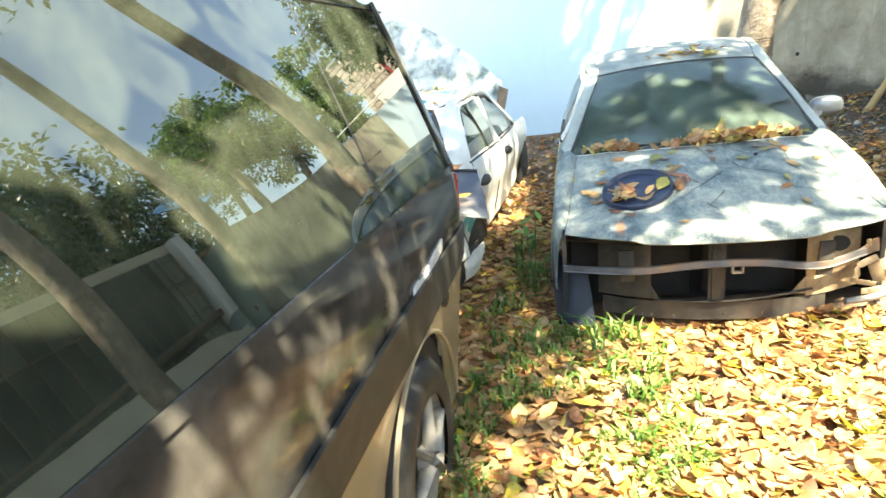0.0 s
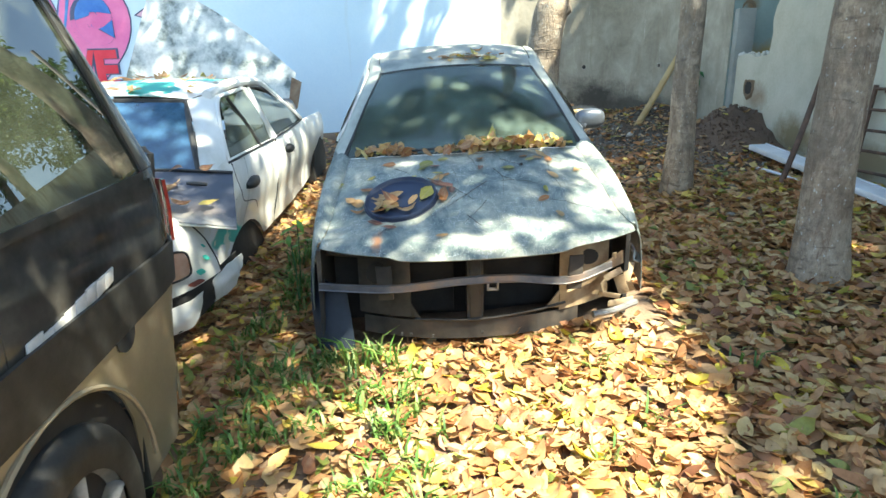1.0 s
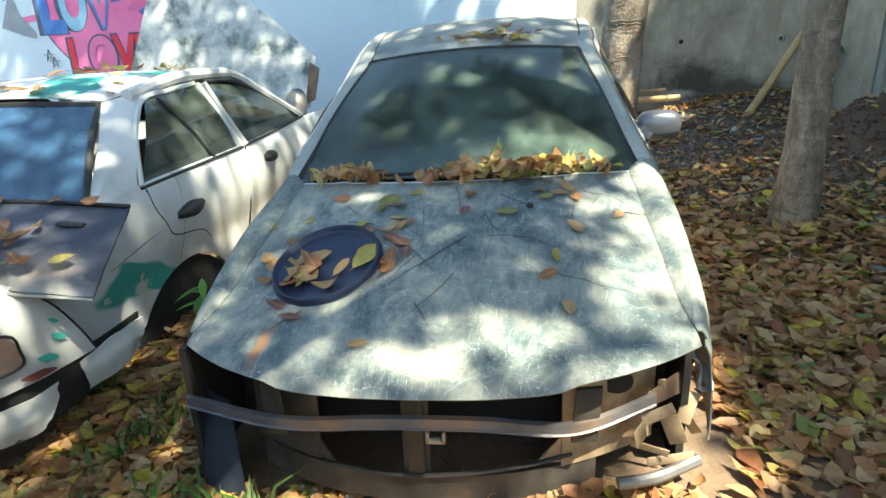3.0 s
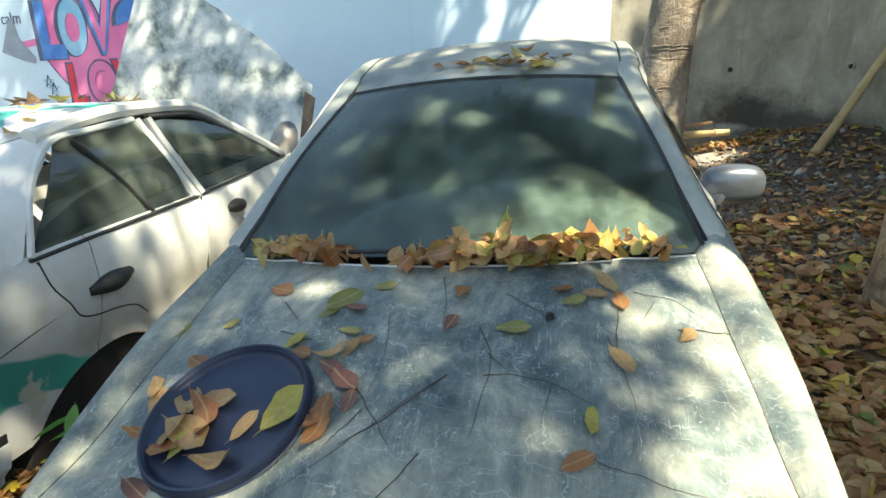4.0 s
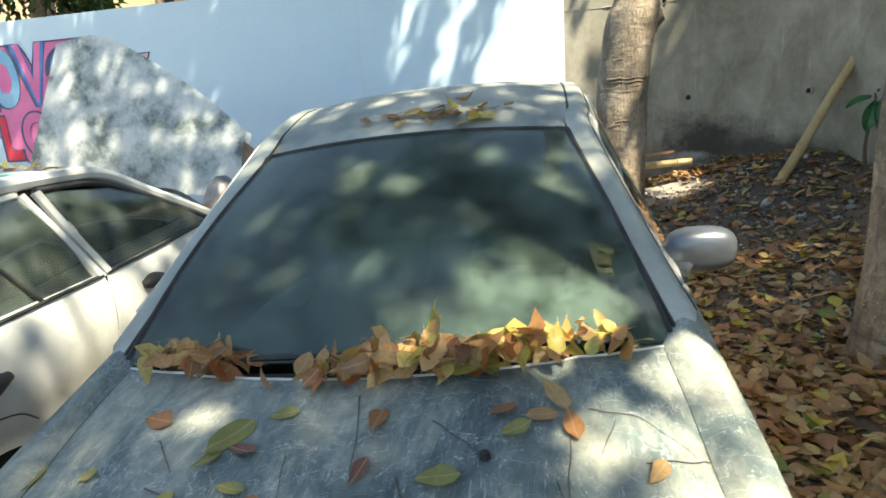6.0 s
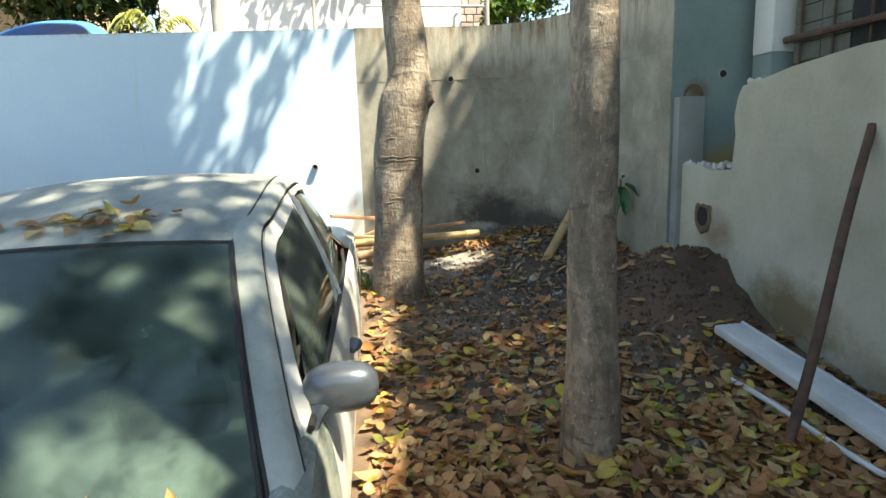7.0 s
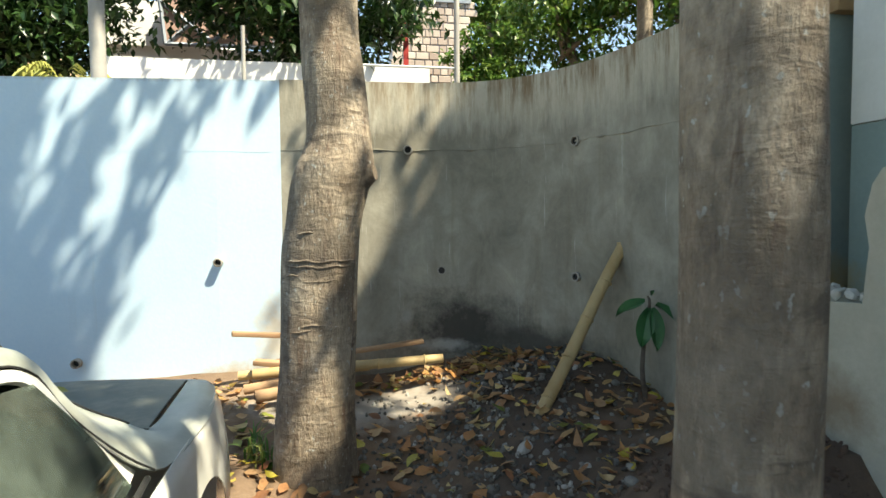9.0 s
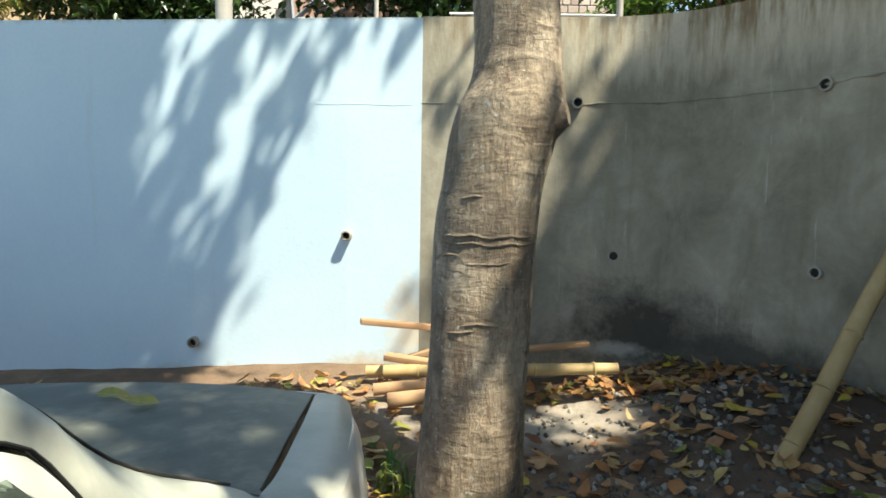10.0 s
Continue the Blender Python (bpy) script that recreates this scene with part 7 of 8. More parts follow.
def graffiti():
    g = thing("graffiti", (-4.6, back_y(-4.6), 1.7), "pink heart with the word LOVE painted twice on the blue wall", "graffiti")
    heart = []
    for k in range(60):
        a = 2 * math.pi * k / 60
        hx = 16 * math.sin(a) ** 3
        hy = 13 * math.cos(a) - 5 * math.cos(2 * a) - 2 * math.cos(3 * a) - math.cos(4 * a)
        heart.append((-4.58 + hx * 0.055, min(1.80 + hy * 0.062, WALL_TOP - 0.01)))
    part("heart", wall_flat(heart, 0.004), PINK, g, "pink painted heart", False)
    part("heart_outline", tube([(x, back_y(x) - 0.004, z) for x, z in heart + heart[:1]], 0.008, 5), SLATE, g)
    for ch, x, w, z, h, col in (("L", -5.42, 0.34, 1.74, 0.62, BLUEP), ("O", -5.13, 0.36, 1.76, 0.60, LIGHTBLUE), ("V", -4.80, 0.42, 1.76, 0.62, PINK), ("e", -4.38, 0.46, 1.76, 0.56, BLUEP)):
        letter(ch, x - 0.06, z - 0.01, h + 0.02, w + 0.07, 0.007, SLATE, g, "letter_shadow", 0.05)
        letter(ch, x, z, h, w, 0.010, BLUEP if ch == "V" else col, g, "letter", 0.055)
        if ch == "V":
            letter(ch, x + 0.04, z + 0.04, h - 0.04, w - 0.08, 0.012, PINK, g, "letter", 0.02)
    for ch, x, w, z, h, col in (("L", -5.12, 0.2, 1.22, 0.46, REDP), ("O", -4.86, 0.36, 1.24, 0.46, PINK), ("V", -4.52, 0.3, 1.24, 0.46, REDP), ("E", -4.22, 0.28, 1.24, 0.46, REDP)):
        letter(ch, x - 0.03, z - 0.02, h + 0.04, w + 0.06, 0.0085, SLATE, g, "letter_shadow", 0.06)
        letter(ch, x, z, h, w, 0.0115, col, g, "letter", 0.04)
    part("arrow_shaft", wall_flat([(-5.75, 1.86), (-5.35, 1.92), (-5.35, 1.99), (-5.75, 1.93)], 0.006), PINK, g, "", False)
    part("arrow_tail", wall_flat([(-5.98, 1.84), (-5.8, 2.18), (-5.74, 2.2), (-5.70, 1.98), (-5.52, 1.76), (-5.54, 1.70), (-5.7, 1.74)], 0.008), GREYP, g, "grey painted arrow feather", False)
    part("arrow_head", wall_flat([(-3.64, 2.09), (-3.5, 2.17), (-3.22, 2.18), (-3.32, 1.99)], 0.006), PINK_PALE, g, "pale pink arrow tip", False)
    part("arrow_outline", tube([(x, back_y(x) - 0.006, z) for x, z in ((-3.64, 2.09), (-3.5, 2.17), (-3.22, 2.18), (-3.32, 1.99), (-3.64, 2.09))], 0.007, 5), SLATE, g)
    letter("Keep calm", -6.25, 2.1, 0.16, 0.62, 0.006, SLATE, g, "lettering")
    for k, (x, z) in enumerate(((-5.42, 1.5), (-5.36, 1.42))):
        part("star", tube([(x + 0.07 * math.cos(a), back_y(x) - 0.004, z + 0.07 * math.sin(a)) for a in (math.pi / 2 + j * 4 * math.pi / 5 for j in range(6))], 0.005, 5), SLATE, g)
    for ob in g.children_recursive:
        for v in ob.data.vertices:
            v.co.z -= 0.22
    return g


PINK_PALE = surface("pale pink wall paint", [(0.3, (0.6, 0.35, 0.45)), (0.7, (0.68, 0.5, 0.57))], 5, 50, 0.8)
graffiti()

# ---- east side: house details ----
IRON = surface("rusted iron", [(0.3, (0.05, 0.03, 0.022)), (0.7, (0.13, 0.075, 0.05))], 12, 90, 0.8, None, 0.2)
MUD = surface("damp brown mud stain", [(0.3, (0.1, 0.07, 0.045)), (0.7, (0.18, 0.125, 0.08))], 9, 60, 0.9, None, 0.3)
STAIN = surface("rust stain", [(0.3, (0.25, 0.14, 0.06)), (0.7, (0.34, 0.24, 0.13))], 5, 50, 0.85)
PIER = surface("dark grey render", [(0.3, (0.2, 0.21, 0.2)), (0.7, (0.29, 0.3, 0.28))], 3, 50, 0.9, None, 0.2)
WHITE_PLASTER = surface("whitewashed plaster", [(0.3, (0.55, 0.58, 0.57)), (0.7, (0.68, 0.7, 0.69))], 3, 50, 0.85, None, 0.15)


BLOCK = surface("grey concrete block", [(0.3, (0.1, 0.104, 0.09)), (0.7, (0.16, 0.163, 0.14))], 6, 70, 0.9, None, 0.2)


def house_window():
    w = thing("window_1", (3.34, 2.2, 1.9), "dark house window with rusty iron bars", "window", kind="structure")
    part("window_frame", box((3.32, -0.6, 1.72), (3.345, 2.88, 1.80), 0.005), IRON, w)
    part("pane", box((3.325, -0.6, 1.80), (3.335, 2.46, 2.60)), BLACK_IN, w)
    for k in range(8):
        for j in range(2):
            part("block", box((3.32, 2.47 + 0.205 * j, 1.805 + 0.1 * k), (3.335, 2.67 + 0.205 * j, 1.9 + 0.1 * k), 0.003), BLOCK, w)
    for k in range(14):
        y = 2.8 - 0.24 * k
        part("bar", tube([(3.30, y, 1.75), (3.30, y, 2.6)], 0.008, 6), IRON, w)
    part("rail", tube([(3.27, 2.88, 1.93), (3.27, -0.6, 1.9)], 0.02, 8), IRON, w)
    part("rail", tube([(3.30, 2.88, 2.25), (3.30, -0.6, 2.25)], 0.008, 6), IRON, w)


house_window()
pillar = tagged(part("pillar", box((3.2, 2.9, 1.87), (3.347, 3.08, 2.74), 0.008), WHITE_PLASTER, None), "whitewashed house pillar beside the window", "pillar", kind="structure")
part("pillar_base", box((3.203, 2.903, -0.2), (3.347, 3.077, 1.868), 0.006), TEAL_WALL, pillar, "blue-green painted pillar base")
PALE = surface("pale broken plaster", [(0.3, (0.4, 0.39, 0.35)), (0.7, (0.55, 0.54, 0.5))], 14, 80, 0.9, None, 0.3)
tagged(part("trim", box((3.2, 3.15, 2.36), (6.5, 3.42, 2.42), 0.004), STAIN, None, smooth=False), "yellowish wall capping", "trim", kind="structure")
tagged(part("pier", box((2.765, 3.12, -0.1), (2.935, 3.197, 1.645), 0.006), PIER, None), "dark grey rendered pier stump", "pier", kind="structure")
tagged(part("ledge", box((2.962, 2.6, 0.0), (3.6, 3.197, 1.17), 0.01), CREAM_WALL, None), "broken cream plaster ledge", "ledge", kind="structure")
drain = thing("drain_hole", (2.797, 2.86, 0.93), "ragged broken drain hole with rusty edge in the cream wall", "hole")
part("rim", grid(lambda u, v: Vector((2.797 - 0.012 * math.sin(v * math.pi), 2.86 + (0.05 + 0.04 * v + 0.03 * v * noise.noise((math.cos(6.283 * u) * 1.6, math.sin(6.283 * u) * 1.6, 3))) * math.cos(6.283 * u), 0.93 + (0.055 + 0.045 * v + 0.045 * v * noise.noise((math.cos(6.283 * u) * 1.6, math.sin(6.283 * u) * 1.6, 7))) * math.sin(6.283 * u))), 30, 5, 0.004), MUD, drain, "muddy broken rim")
part("bore", tube([(2.795, 2.86, 0.93), (2.79, 2.86, 0.93)], 0.056, 18), BLACK_IN, drain)


weep_pipe((3.09, 3.2, 1.785), (0, -1, 0), 0.03, 0.004)
part("rust_ring", tube([(2.895 + 0.06 * math.cos(a), 3.196, 1.64 + 0.07 * math.sin(a)) for a in (math.pi * k / 14 - 0.6 for k in range(17))], [0.004 + 0.012 * math.sin(k * 0.19) for k in range(17)], 6, 0, 0.2), MUD, wall_teal, "rust-brown ring stain")


def crumbs(name, label, spots, material, rng, lo, hi):
    vs, fs = [], []
    for x, y, z in spots:
        bm = bmesh.new()
        bmesh.ops.create_icosphere(bm, subdivisions=1, radius=rng.uniform(lo, hi))
        sc = Matrix.Diagonal((rng.uniform(0.7, 1.4), rng.uniform(0.7, 1.4), rng.uniform(0.45, 0.9), 1))
        m = Matrix.Translation((x, y, z)) @ Euler((rng.uniform(0, 3), rng.uniform(0, 3), rng.uniform(0, 3))).to_matrix().to_4x4() @ sc
        for v in bm.verts:
            v.co *= rng.uniform(0.8, 1.2)
        bm.transform(m)
        b = len(vs)
        vs += [tuple(v.co) for v in bm.verts]
        fs += [tuple(b + v.index for v in f.verts) for f in bm.faces]
        bm.free()
    return tagged(soup(name, vs, fs, material, None, False), label, "gravel" if "gravel" in name else "rubble", kind="stuff")


STONE = leaf_mat("grey stone", [(0.0, (0.06, 0.053, 0.045)), (0.5, (0.125, 0.117, 0.105)), (0.85, (0.22, 0.21, 0.19)), (1.0, (0.42, 0.41, 0.385))], 0.0, 0.9)
_r = random.Random(31)
crumbs("gravel", "grey grit and small stones on the soil", [(x, y, gz(x, y) + 0.002) for x, y in ((_r.gauss(1.75, 0.42), _r.uniform(1.6, 4.5)) for _ in range(3600)) if 0.9 < x < 2.75 and ((x - 2.6) / 0.5) ** 2 + ((y - 2.72) / 0.5) ** 2 > 1 and (((x - 1.5) / 0.36) ** 2 + ((y - 4.22) / 0.32) ** 2 > 1 or _r.random() < 0.35)], STONE, _r, 0.006, 0.018)
crumbs("gravel", "grey grit scattered among the leaves", [(x, y, gz(x, y) + 0.002) for x, y in ((_r.uniform(0.8, 2.7), _r.uniform(-2.5, 1.8)) for _ in range(1200))], STONE, _r, 0.005, 0.014)
crumbs("rubble", "pale broken plaster crumbs on the low wall", [(_r.uniform(2.82, 2.94), y, 1.222 + _r.uniform(0, 0.012)) for y in np.linspace(2.66, 3.1, 22)] + [(2.815, 2.5 + _r.uniform(-0.06, 0.05), 1.667) for _ in range(5)], PALE, _r, 0.012, 0.03)
CLOD = leaf_mat("dark brown clod", [(0.0, (0.07, 0.043, 0.03)), (0.6, (0.11, 0.07, 0.05)), (1.0, (0.16, 0.11, 0.08))], 0.0, 0.95)
crumbs("soil_clods", "brown crumbly clods on the mound of soil", [(x, y, gz(x, y) + 0.002) for x, y in ((_r.gauss(2.45, 0.22), _r.gauss(2.6, 0.3)) for _ in range(800)) if x < 2.78 and y < 3.15], CLOD, _r, 0.004, 0.017)
for k in range(36):
    x, y = _r.choice(((2.1, 3.7), (2.25, 3.6), (1.9, 2.9), (2.1, 1.2), (1.9, -0.3)))
    x, y, r = x + _r.gauss(0, 0.25), y + _r.gauss(0, 0.25), _r.choice((0.014, 0.018, 0.024, 0.034))
    bm = bmesh.new()
    bmesh.ops.create_icosphere(bm, subdivisions=2, radius=r)
    for v in bm.verts:
        v.co *= 1 + 0.35 * noise.noise(v.co * 22 + Vector((k, 0, 0)))
    bm.transform(Matrix.Translation((x, y, gz(x, y) + r * 0.3)) @ Euler((0.3, 0.2, _r.uniform(0, 6))).to_matrix().to_4x4() @ Matrix.Diagonal((1.3, 1, 0.7, 1)))
    tagged(part("stone", bm, STONE, None, smooth=False), "pale broken stone lying on the soil", "stone", "stones in the yard")

# ---- timber, bamboo, scrap ----
BAMBOO = surface("dry bamboo", [(0.3, (0.34, 0.23, 0.1)), (0.7, (0.48, 0.36, 0.18))], 6, 60, 0.6, None, 0.1, stretch=(1, 1, 0.4))
TIMBER = surface("old timber", [(0.3, (0.24, 0.13, 0.07)), (0.7, (0.4, 0.26, 0.15))], 5, 70, 0.8, None, 0.3, stretch=(0.3, 1, 1))
WHITE_SLAB = surface("dirty white panel", [(0.3, (0.5, 0.52, 0.54)), (0.7, (0.68, 0.7, 0.72))], 5, 60, 0.5, None, 0.05)


def pole(a, b, r, material, name, label, category, nodes=0, group=""):
    a, b = Vector(a), Vector(b)
    t = thing(name, a, label, category, group)
    part("stem", tube([a, a.lerp(b, 0.3) + Vector((0.006, 0, 0.004)), a.lerp(b, 0.7) - Vector((0.006, 0, 0)), b], [r, r * 0.97, r * 0.93, r * 0.86], 12, 14), material, t)
    for k in range(nodes):
        c = a.lerp(b, (k + 0.6) / nodes)
        d = (b - a).normalized() * 0.006
        part("node", tube([c - d, c, c + d], [r * 0.98, r * 1.1, r * 0.98], 12), material, t)
    return t


pole((2.06, 3.68, 0.50), (2.69, 3.95, 1.42), 0.034, BAMBOO, "bamboo_pole", "dry tan bamboo pole leaning on the concrete wall", "bamboo pole", 5)
pole((0.62, 4.52, 0.60), (1.74, 4.46, 0.655), 0.032, BAMBOO, "bamboo_pole", "tan bamboo pole lying on the woodpile", "bamboo pole", 4)
pole((0.66, 4.30, 0.53), (1.15, 4.38, 0.56), 0.036, TIMBER, "log", "short reddish log at the foot of the wall", "log")
pole((0.58, 4.42, 0.54), (1.05, 4.5, 0.565), 0.03, TIMBER, "log", "short reddish log at the foot of the wall", "log")
pole((0.52, 4.62, 0.57), (1.3, 4.6, 0.59), 0.028, BAMBOO, "bamboo_pole", "tan bamboo pole lying by the wall", "bamboo pole", 3)
for a, b, w, h in (((0.50, 4.55, 0.84), (1.12, 4.72, 0.76), 0.05, 0.028), ((0.70, 4.66, 0.62), (1.05, 4.62, 0.74), 0.06, 0.03), ((0.9, 4.6, 0.66), (1.65, 4.68, 0.72), 0.05, 0.025), ((0.62, 4.58, 0.66), (1.0, 4.5, 0.63), 0.07, 0.03)):
    d = (Vector(b) - Vector(a))
    m = Matrix.Translation((Vector(a) + Vector(b)) / 2) @ d.to_track_quat("X", "Z").to_matrix().to_4x4()
    tagged(part("plank", box((-d.length / 2, -w / 2, -h / 2), (d.length / 2, w / 2, h / 2), 0.004, m), TIMBER, None), "weathered brown plank on the woodpile", "plank", "planks of the woodpile")


def white_panel():
    a, b = Vector((2.54, 2.17, 0.475)), Vector((2.60, 0.2, 0.25))
    d = b - a
    m = Matrix.Translation((a + b) / 2) @ d.to_track_quat("X", "Z").to_matrix().to_4x4()
    t = thing("panel", tuple(a), "long dirty white board lying on the leaves", "board")
    part("board", box((-d.length / 2, -0.075, -0.022), (d.length / 2, 0.075, 0.022), 0.008, m), WHITE_SLAB, t)
    part("lip", box((-d.length / 2, 0.066, 0.018), (d.length / 2, 0.078, 0.03), 0.003, m), WHITE_SLAB, t)


white_panel()
pole((2.35, 1.85, gz(2.35, 1.85) + 0.02), (2.43, 1.1, gz(2.43, 1.1) + 0.03), 0.012, WHITE_SLAB, "pipe", "thin white plastic pipe on the leaves", "pipe")
pole((2.27, 1.38, gz(2.27, 1.38)), (2.80, 1.72, 1.42), 0.02, IRON, "iron_rod", "rusty iron rod leaning against the wall", "rod")
pole((2.45, 0.55, gz(2.45, 0.55)), (2.83, 0.95, 1.7), 0.02, IRON, "iron_rod", "rusty iron rod leaning against the wall", "rod")


def old_gate():
    t = thing("gate", (2.7, 0.5, gz(2.7, 0.5)), "rusty barred gate leaning on the garden wall", "gate")
    z0 = gz(2.7, 0.6) + 0.02
    m = Matrix.Translation((2.70, 0, z0)) @ Matrix.Rotation(0.10, 4, "Y")
    for k in range(6):
        z = 0.02 + k * 0.135
        part("bar", tube([m @ Vector((0, -0.9, z)), m @ Vector((0, 1.28, z))], 0.011, 6), IRON, t)
    for y in (-0.9, 0.2, 1.28):
        part("upright", tube([m @ Vector((0, y, 0)), m @ Vector((0, y, 0.72))], 0.016, 6), IRON, t)
    part("brace", tube([m @ Vector((0.012, -0.8, 0.05)), m @ Vector((0.012, 1.2, 0.68))], 0.01, 6), IRON, t)


old_gate()


def sapling():
    x, y = 2.585, 3.58
    z = gz(x, y)
    t = thing("sapling", (x, y, z), "young plant with large dark green leaves beside the pole", "plant")
    part("stem", tube([(x, y, z), (x - 0.03, y - 0.02, z + 0.2), (x + 0.01, y - 0.01, z + 0.47), (x + 0.005, y, z + 0.52)], [0.014, 0.011, 0.008, 0.004], 8, 10), TWIG, t)
    top = Vector((x + 0.01, y - 0.01, z + 0.49))
    for dx, dy, dz, ln, wd in ((-1.0, -0.3, -0.06, 0.17, 0.07), (0.8, -0.45, -0.55, 0.22, 0.09), (-0.3, -0.25, -0.9, 0.19, 0.085), (0.1, -0.35, -0.95, 0.2, 0.085), (0.3, 0.2, 0.5, 0.05, 0.02)):
        d = Vector((dx, dy, dz)).normalized()
        s = d.cross(Vector((0, -0.4, 1))).normalized()
        nrm = s.cross(d)
        part("leaf", grid(lambda u, v: top + d * (0.03 + ln * v) + s * (2 * u - 1) * wd * 0.5 * math.sin(math.pi * min(v * 0.97 + 0.03, 1)) ** 0.75 + nrm * (0.02 * abs(2 * u - 1) - 0.05 * v * v), 6, 10), SAPLING_LEAF, t)


SAPLING_LEAF = surface("large green leaf", [(0.3, (0.02, 0.09, 0.03)), (0.7, (0.04, 0.14, 0.04))], 12, 80, 0.4, None, 0.1)
sapling()


def weed():
    """A green sprig between the two cars."""
    foot = Vector((-0.93, 0.22, gz(-0.93, 0.22)))
    t = thing("weed", foot, "green weed sprig growing between the cars", "plant")
    for k, (top, n) in enumerate(((Vector((-0.90, 0.20, 0.44)), 5), (Vector((-0.97, 0.30, 0.36)), 4))):
        part("stem", tube([foot, foot.lerp(top, 0.5) + Vector((0.01, 0, 0)), top], [0.004, 0.003, 0.002], 6, 8), SAPLING_LEAF, t)
        for j in range(n):
            a = 1.3 * j + k
            d = Vector((math.cos(a) * 0.8, math.sin(a) * 0.8, 0.25 - 0.1 * j)).normalized()
            sd = d.cross(Vector((0, 0, 1))).normalized()
            base = foot.lerp(top, 0.75 + 0.06 * j)
            part("leaf", grid(lambda u, v: base + d * 0.1 * v + sd * (2 * u - 1) * 0.014 * math.sin(math.pi * min(v * 0.95 + 0.05, 1)) + Vector((0, 0, -0.03 * v * v)), 4, 8), WEED_LEAF, t)


WEED_LEAF = leaf_mat("bright green leaf", [(0.0, (0.09, 0.26, 0.03)), (1.0, (0.16, 0.36, 0.05))], 0.4, 0.4)
weed()


# ---- grass ----
def tufts(name, label, spots, rng, blade, count):
    vs, fs = [], []
    for x, y in spots:
        for _ in range(count):
            bx, by = x + rng.gauss(0, 0.025), y + rng.gauss(0, 0.025)
            z = gz(bx, by)
            a, ln = rng.uniform(0, 6.28), blade * rng.uniform(0.5, 1.2)
            out = Vector((math.cos(a), math.sin(a), 0))
            sd = Vector((-out.y, out.x, 0)) * rng.uniform(0.003, 0.006)
            base = Vector((bx, by, z))
            k = len(vs)
            m1, tip = base + out * ln * 0.25 + Vector((0, 0, ln * 0.65)), base + out * ln * rng.uniform(0.5, 0.9) + Vector((0, 0, ln * 0.75))
            vs += [tuple(base - sd), tuple(base + sd), tuple(m1 + sd), tuple(m1 - sd), tuple(tip)]
            fs += [(k, k + 1, k + 2, k + 3), (k + 3, k + 2, k + 4)]
    return tagged(soup(name, vs, fs, GRASS), label, "grass", kind="stuff")


_r = random.Random(77)
spots = [(_r.uniform(-1.15, -0.3), _r.uniform(-2.4, 0.6)) for _ in range(440)]
spots = [(x, y) for x, y in spots if not (x > -0.8 and y > -0.25) and noise.noise((x * 2, y * 2, 7)) > -0.1]
spots += [(_r.uniform(-0.3, 1.0), _r.uniform(-2.2, -0.5)) for _ in range(9)]
tufts("grass", "thin green grass growing between the leaves", spots, _r, 0.10, 9)
tufts("grass", "taller green grass tufts beside the cars", [(-1.42, 0.22), (-1.40, 0.25), (-1.38, 0.2), (-1.0, 0.75), (-0.98, 0.8), (-0.55, -0.42), (-0.48, -0.40), (-0.42, -0.45), (-0.62, -0.4), (-1.02, 0.7), (0.72, 3.75), (0.8, 3.65)], _r, 0.17, 20)


# ---- beyond the wall ----
FAR_WHITE = surface("white far building", [(0.3, (0.72, 0.72, 0.7)), (0.7, (0.8, 0.8, 0.78))], 0.6, 8, 0.9)
BEIGE = surface("beige far building", [(0.3, (0.5, 0.36, 0.22)), (0.7, (0.58, 0.44, 0.29))], 0.6, 8, 0.9)
ROOF_BROWN = surface("brown-pink paved gable", [(0.3, (0.42, 0.27, 0.22)), (0.7, (0.52, 0.36, 0.3))], 1.5, 9, 0.9)
MORTAR = surface("blue-grey mortar", [(0.3, (0.25, 0.29, 0.35)), (0.7, (0.33, 0.37, 0.42))], 2, 9, 0.9)
SKIN_STONE = leaf_mat("pinkish facing stone", [(0.0, (0.38, 0.3, 0.26)), (0.5, (0.52, 0.44, 0.39)), (1.0, (0.64, 0.56, 0.5))], 0.0, 0.9)
RED_STEEL = surface("red painted steel", [(0.3, (0.4, 0.03, 0.03)), (0.7, (0.5, 0.05, 0.04))], 5, 40, 0.5)
BLUE_TARP = surface("bright blue sheet", [(0.3, (0.05, 0.2, 0.5)), (0.7, (0.12, 0.32, 0.65))], 3, 30, 0.5)
GREY_POLE = surface("grey pole", [(0.3, (0.3, 0.28, 0.26)), (0.7, (0.42, 0.4, 0.37))], 4, 40, 0.7)


def far_tree(x, y, z0, trunk_h, crown, n, size, mat, seed, label, per=60):
    """crown: (cx, cy, cz, rx, ry, rz) of the leafy mass."""
    rng = random.Random(seed)
    t = thing("tree", (x, y, z0), label, "tree", "trees beyond the wall")
    cx, cy, cz, rx, ry, rz = crown
    part("trunk", tube([(x, y, z0), (x + 0.05, y, z0 + trunk_h * 0.5), (cx, cy, cz)], [0.16, 0.13, 0.08], 9, 10), BARK, t)
    clumps = []
    for _ in range(n):
        a, b, r = rng.uniform(0, 6.28), math.acos(rng.uniform(-1, 1)), rng.random() ** 0.4
        clumps.append((cx + rx * r * math.sin(b) * math.cos(a), cy + ry * r * math.sin(b) * math.sin(a), cz + rz * r * math.cos(b)))
    for k in range(6):
        part("limb", tube([(cx, cy, cz - rz * 0.5), clumps[k * 3]], [0.07, 0.02], 6), BARK, t)
    leaves_soup("crown", crown_spots(rng, clumps, per, min(rx, rz) * 0.13), size, size * 0.45, mat, t, rng)


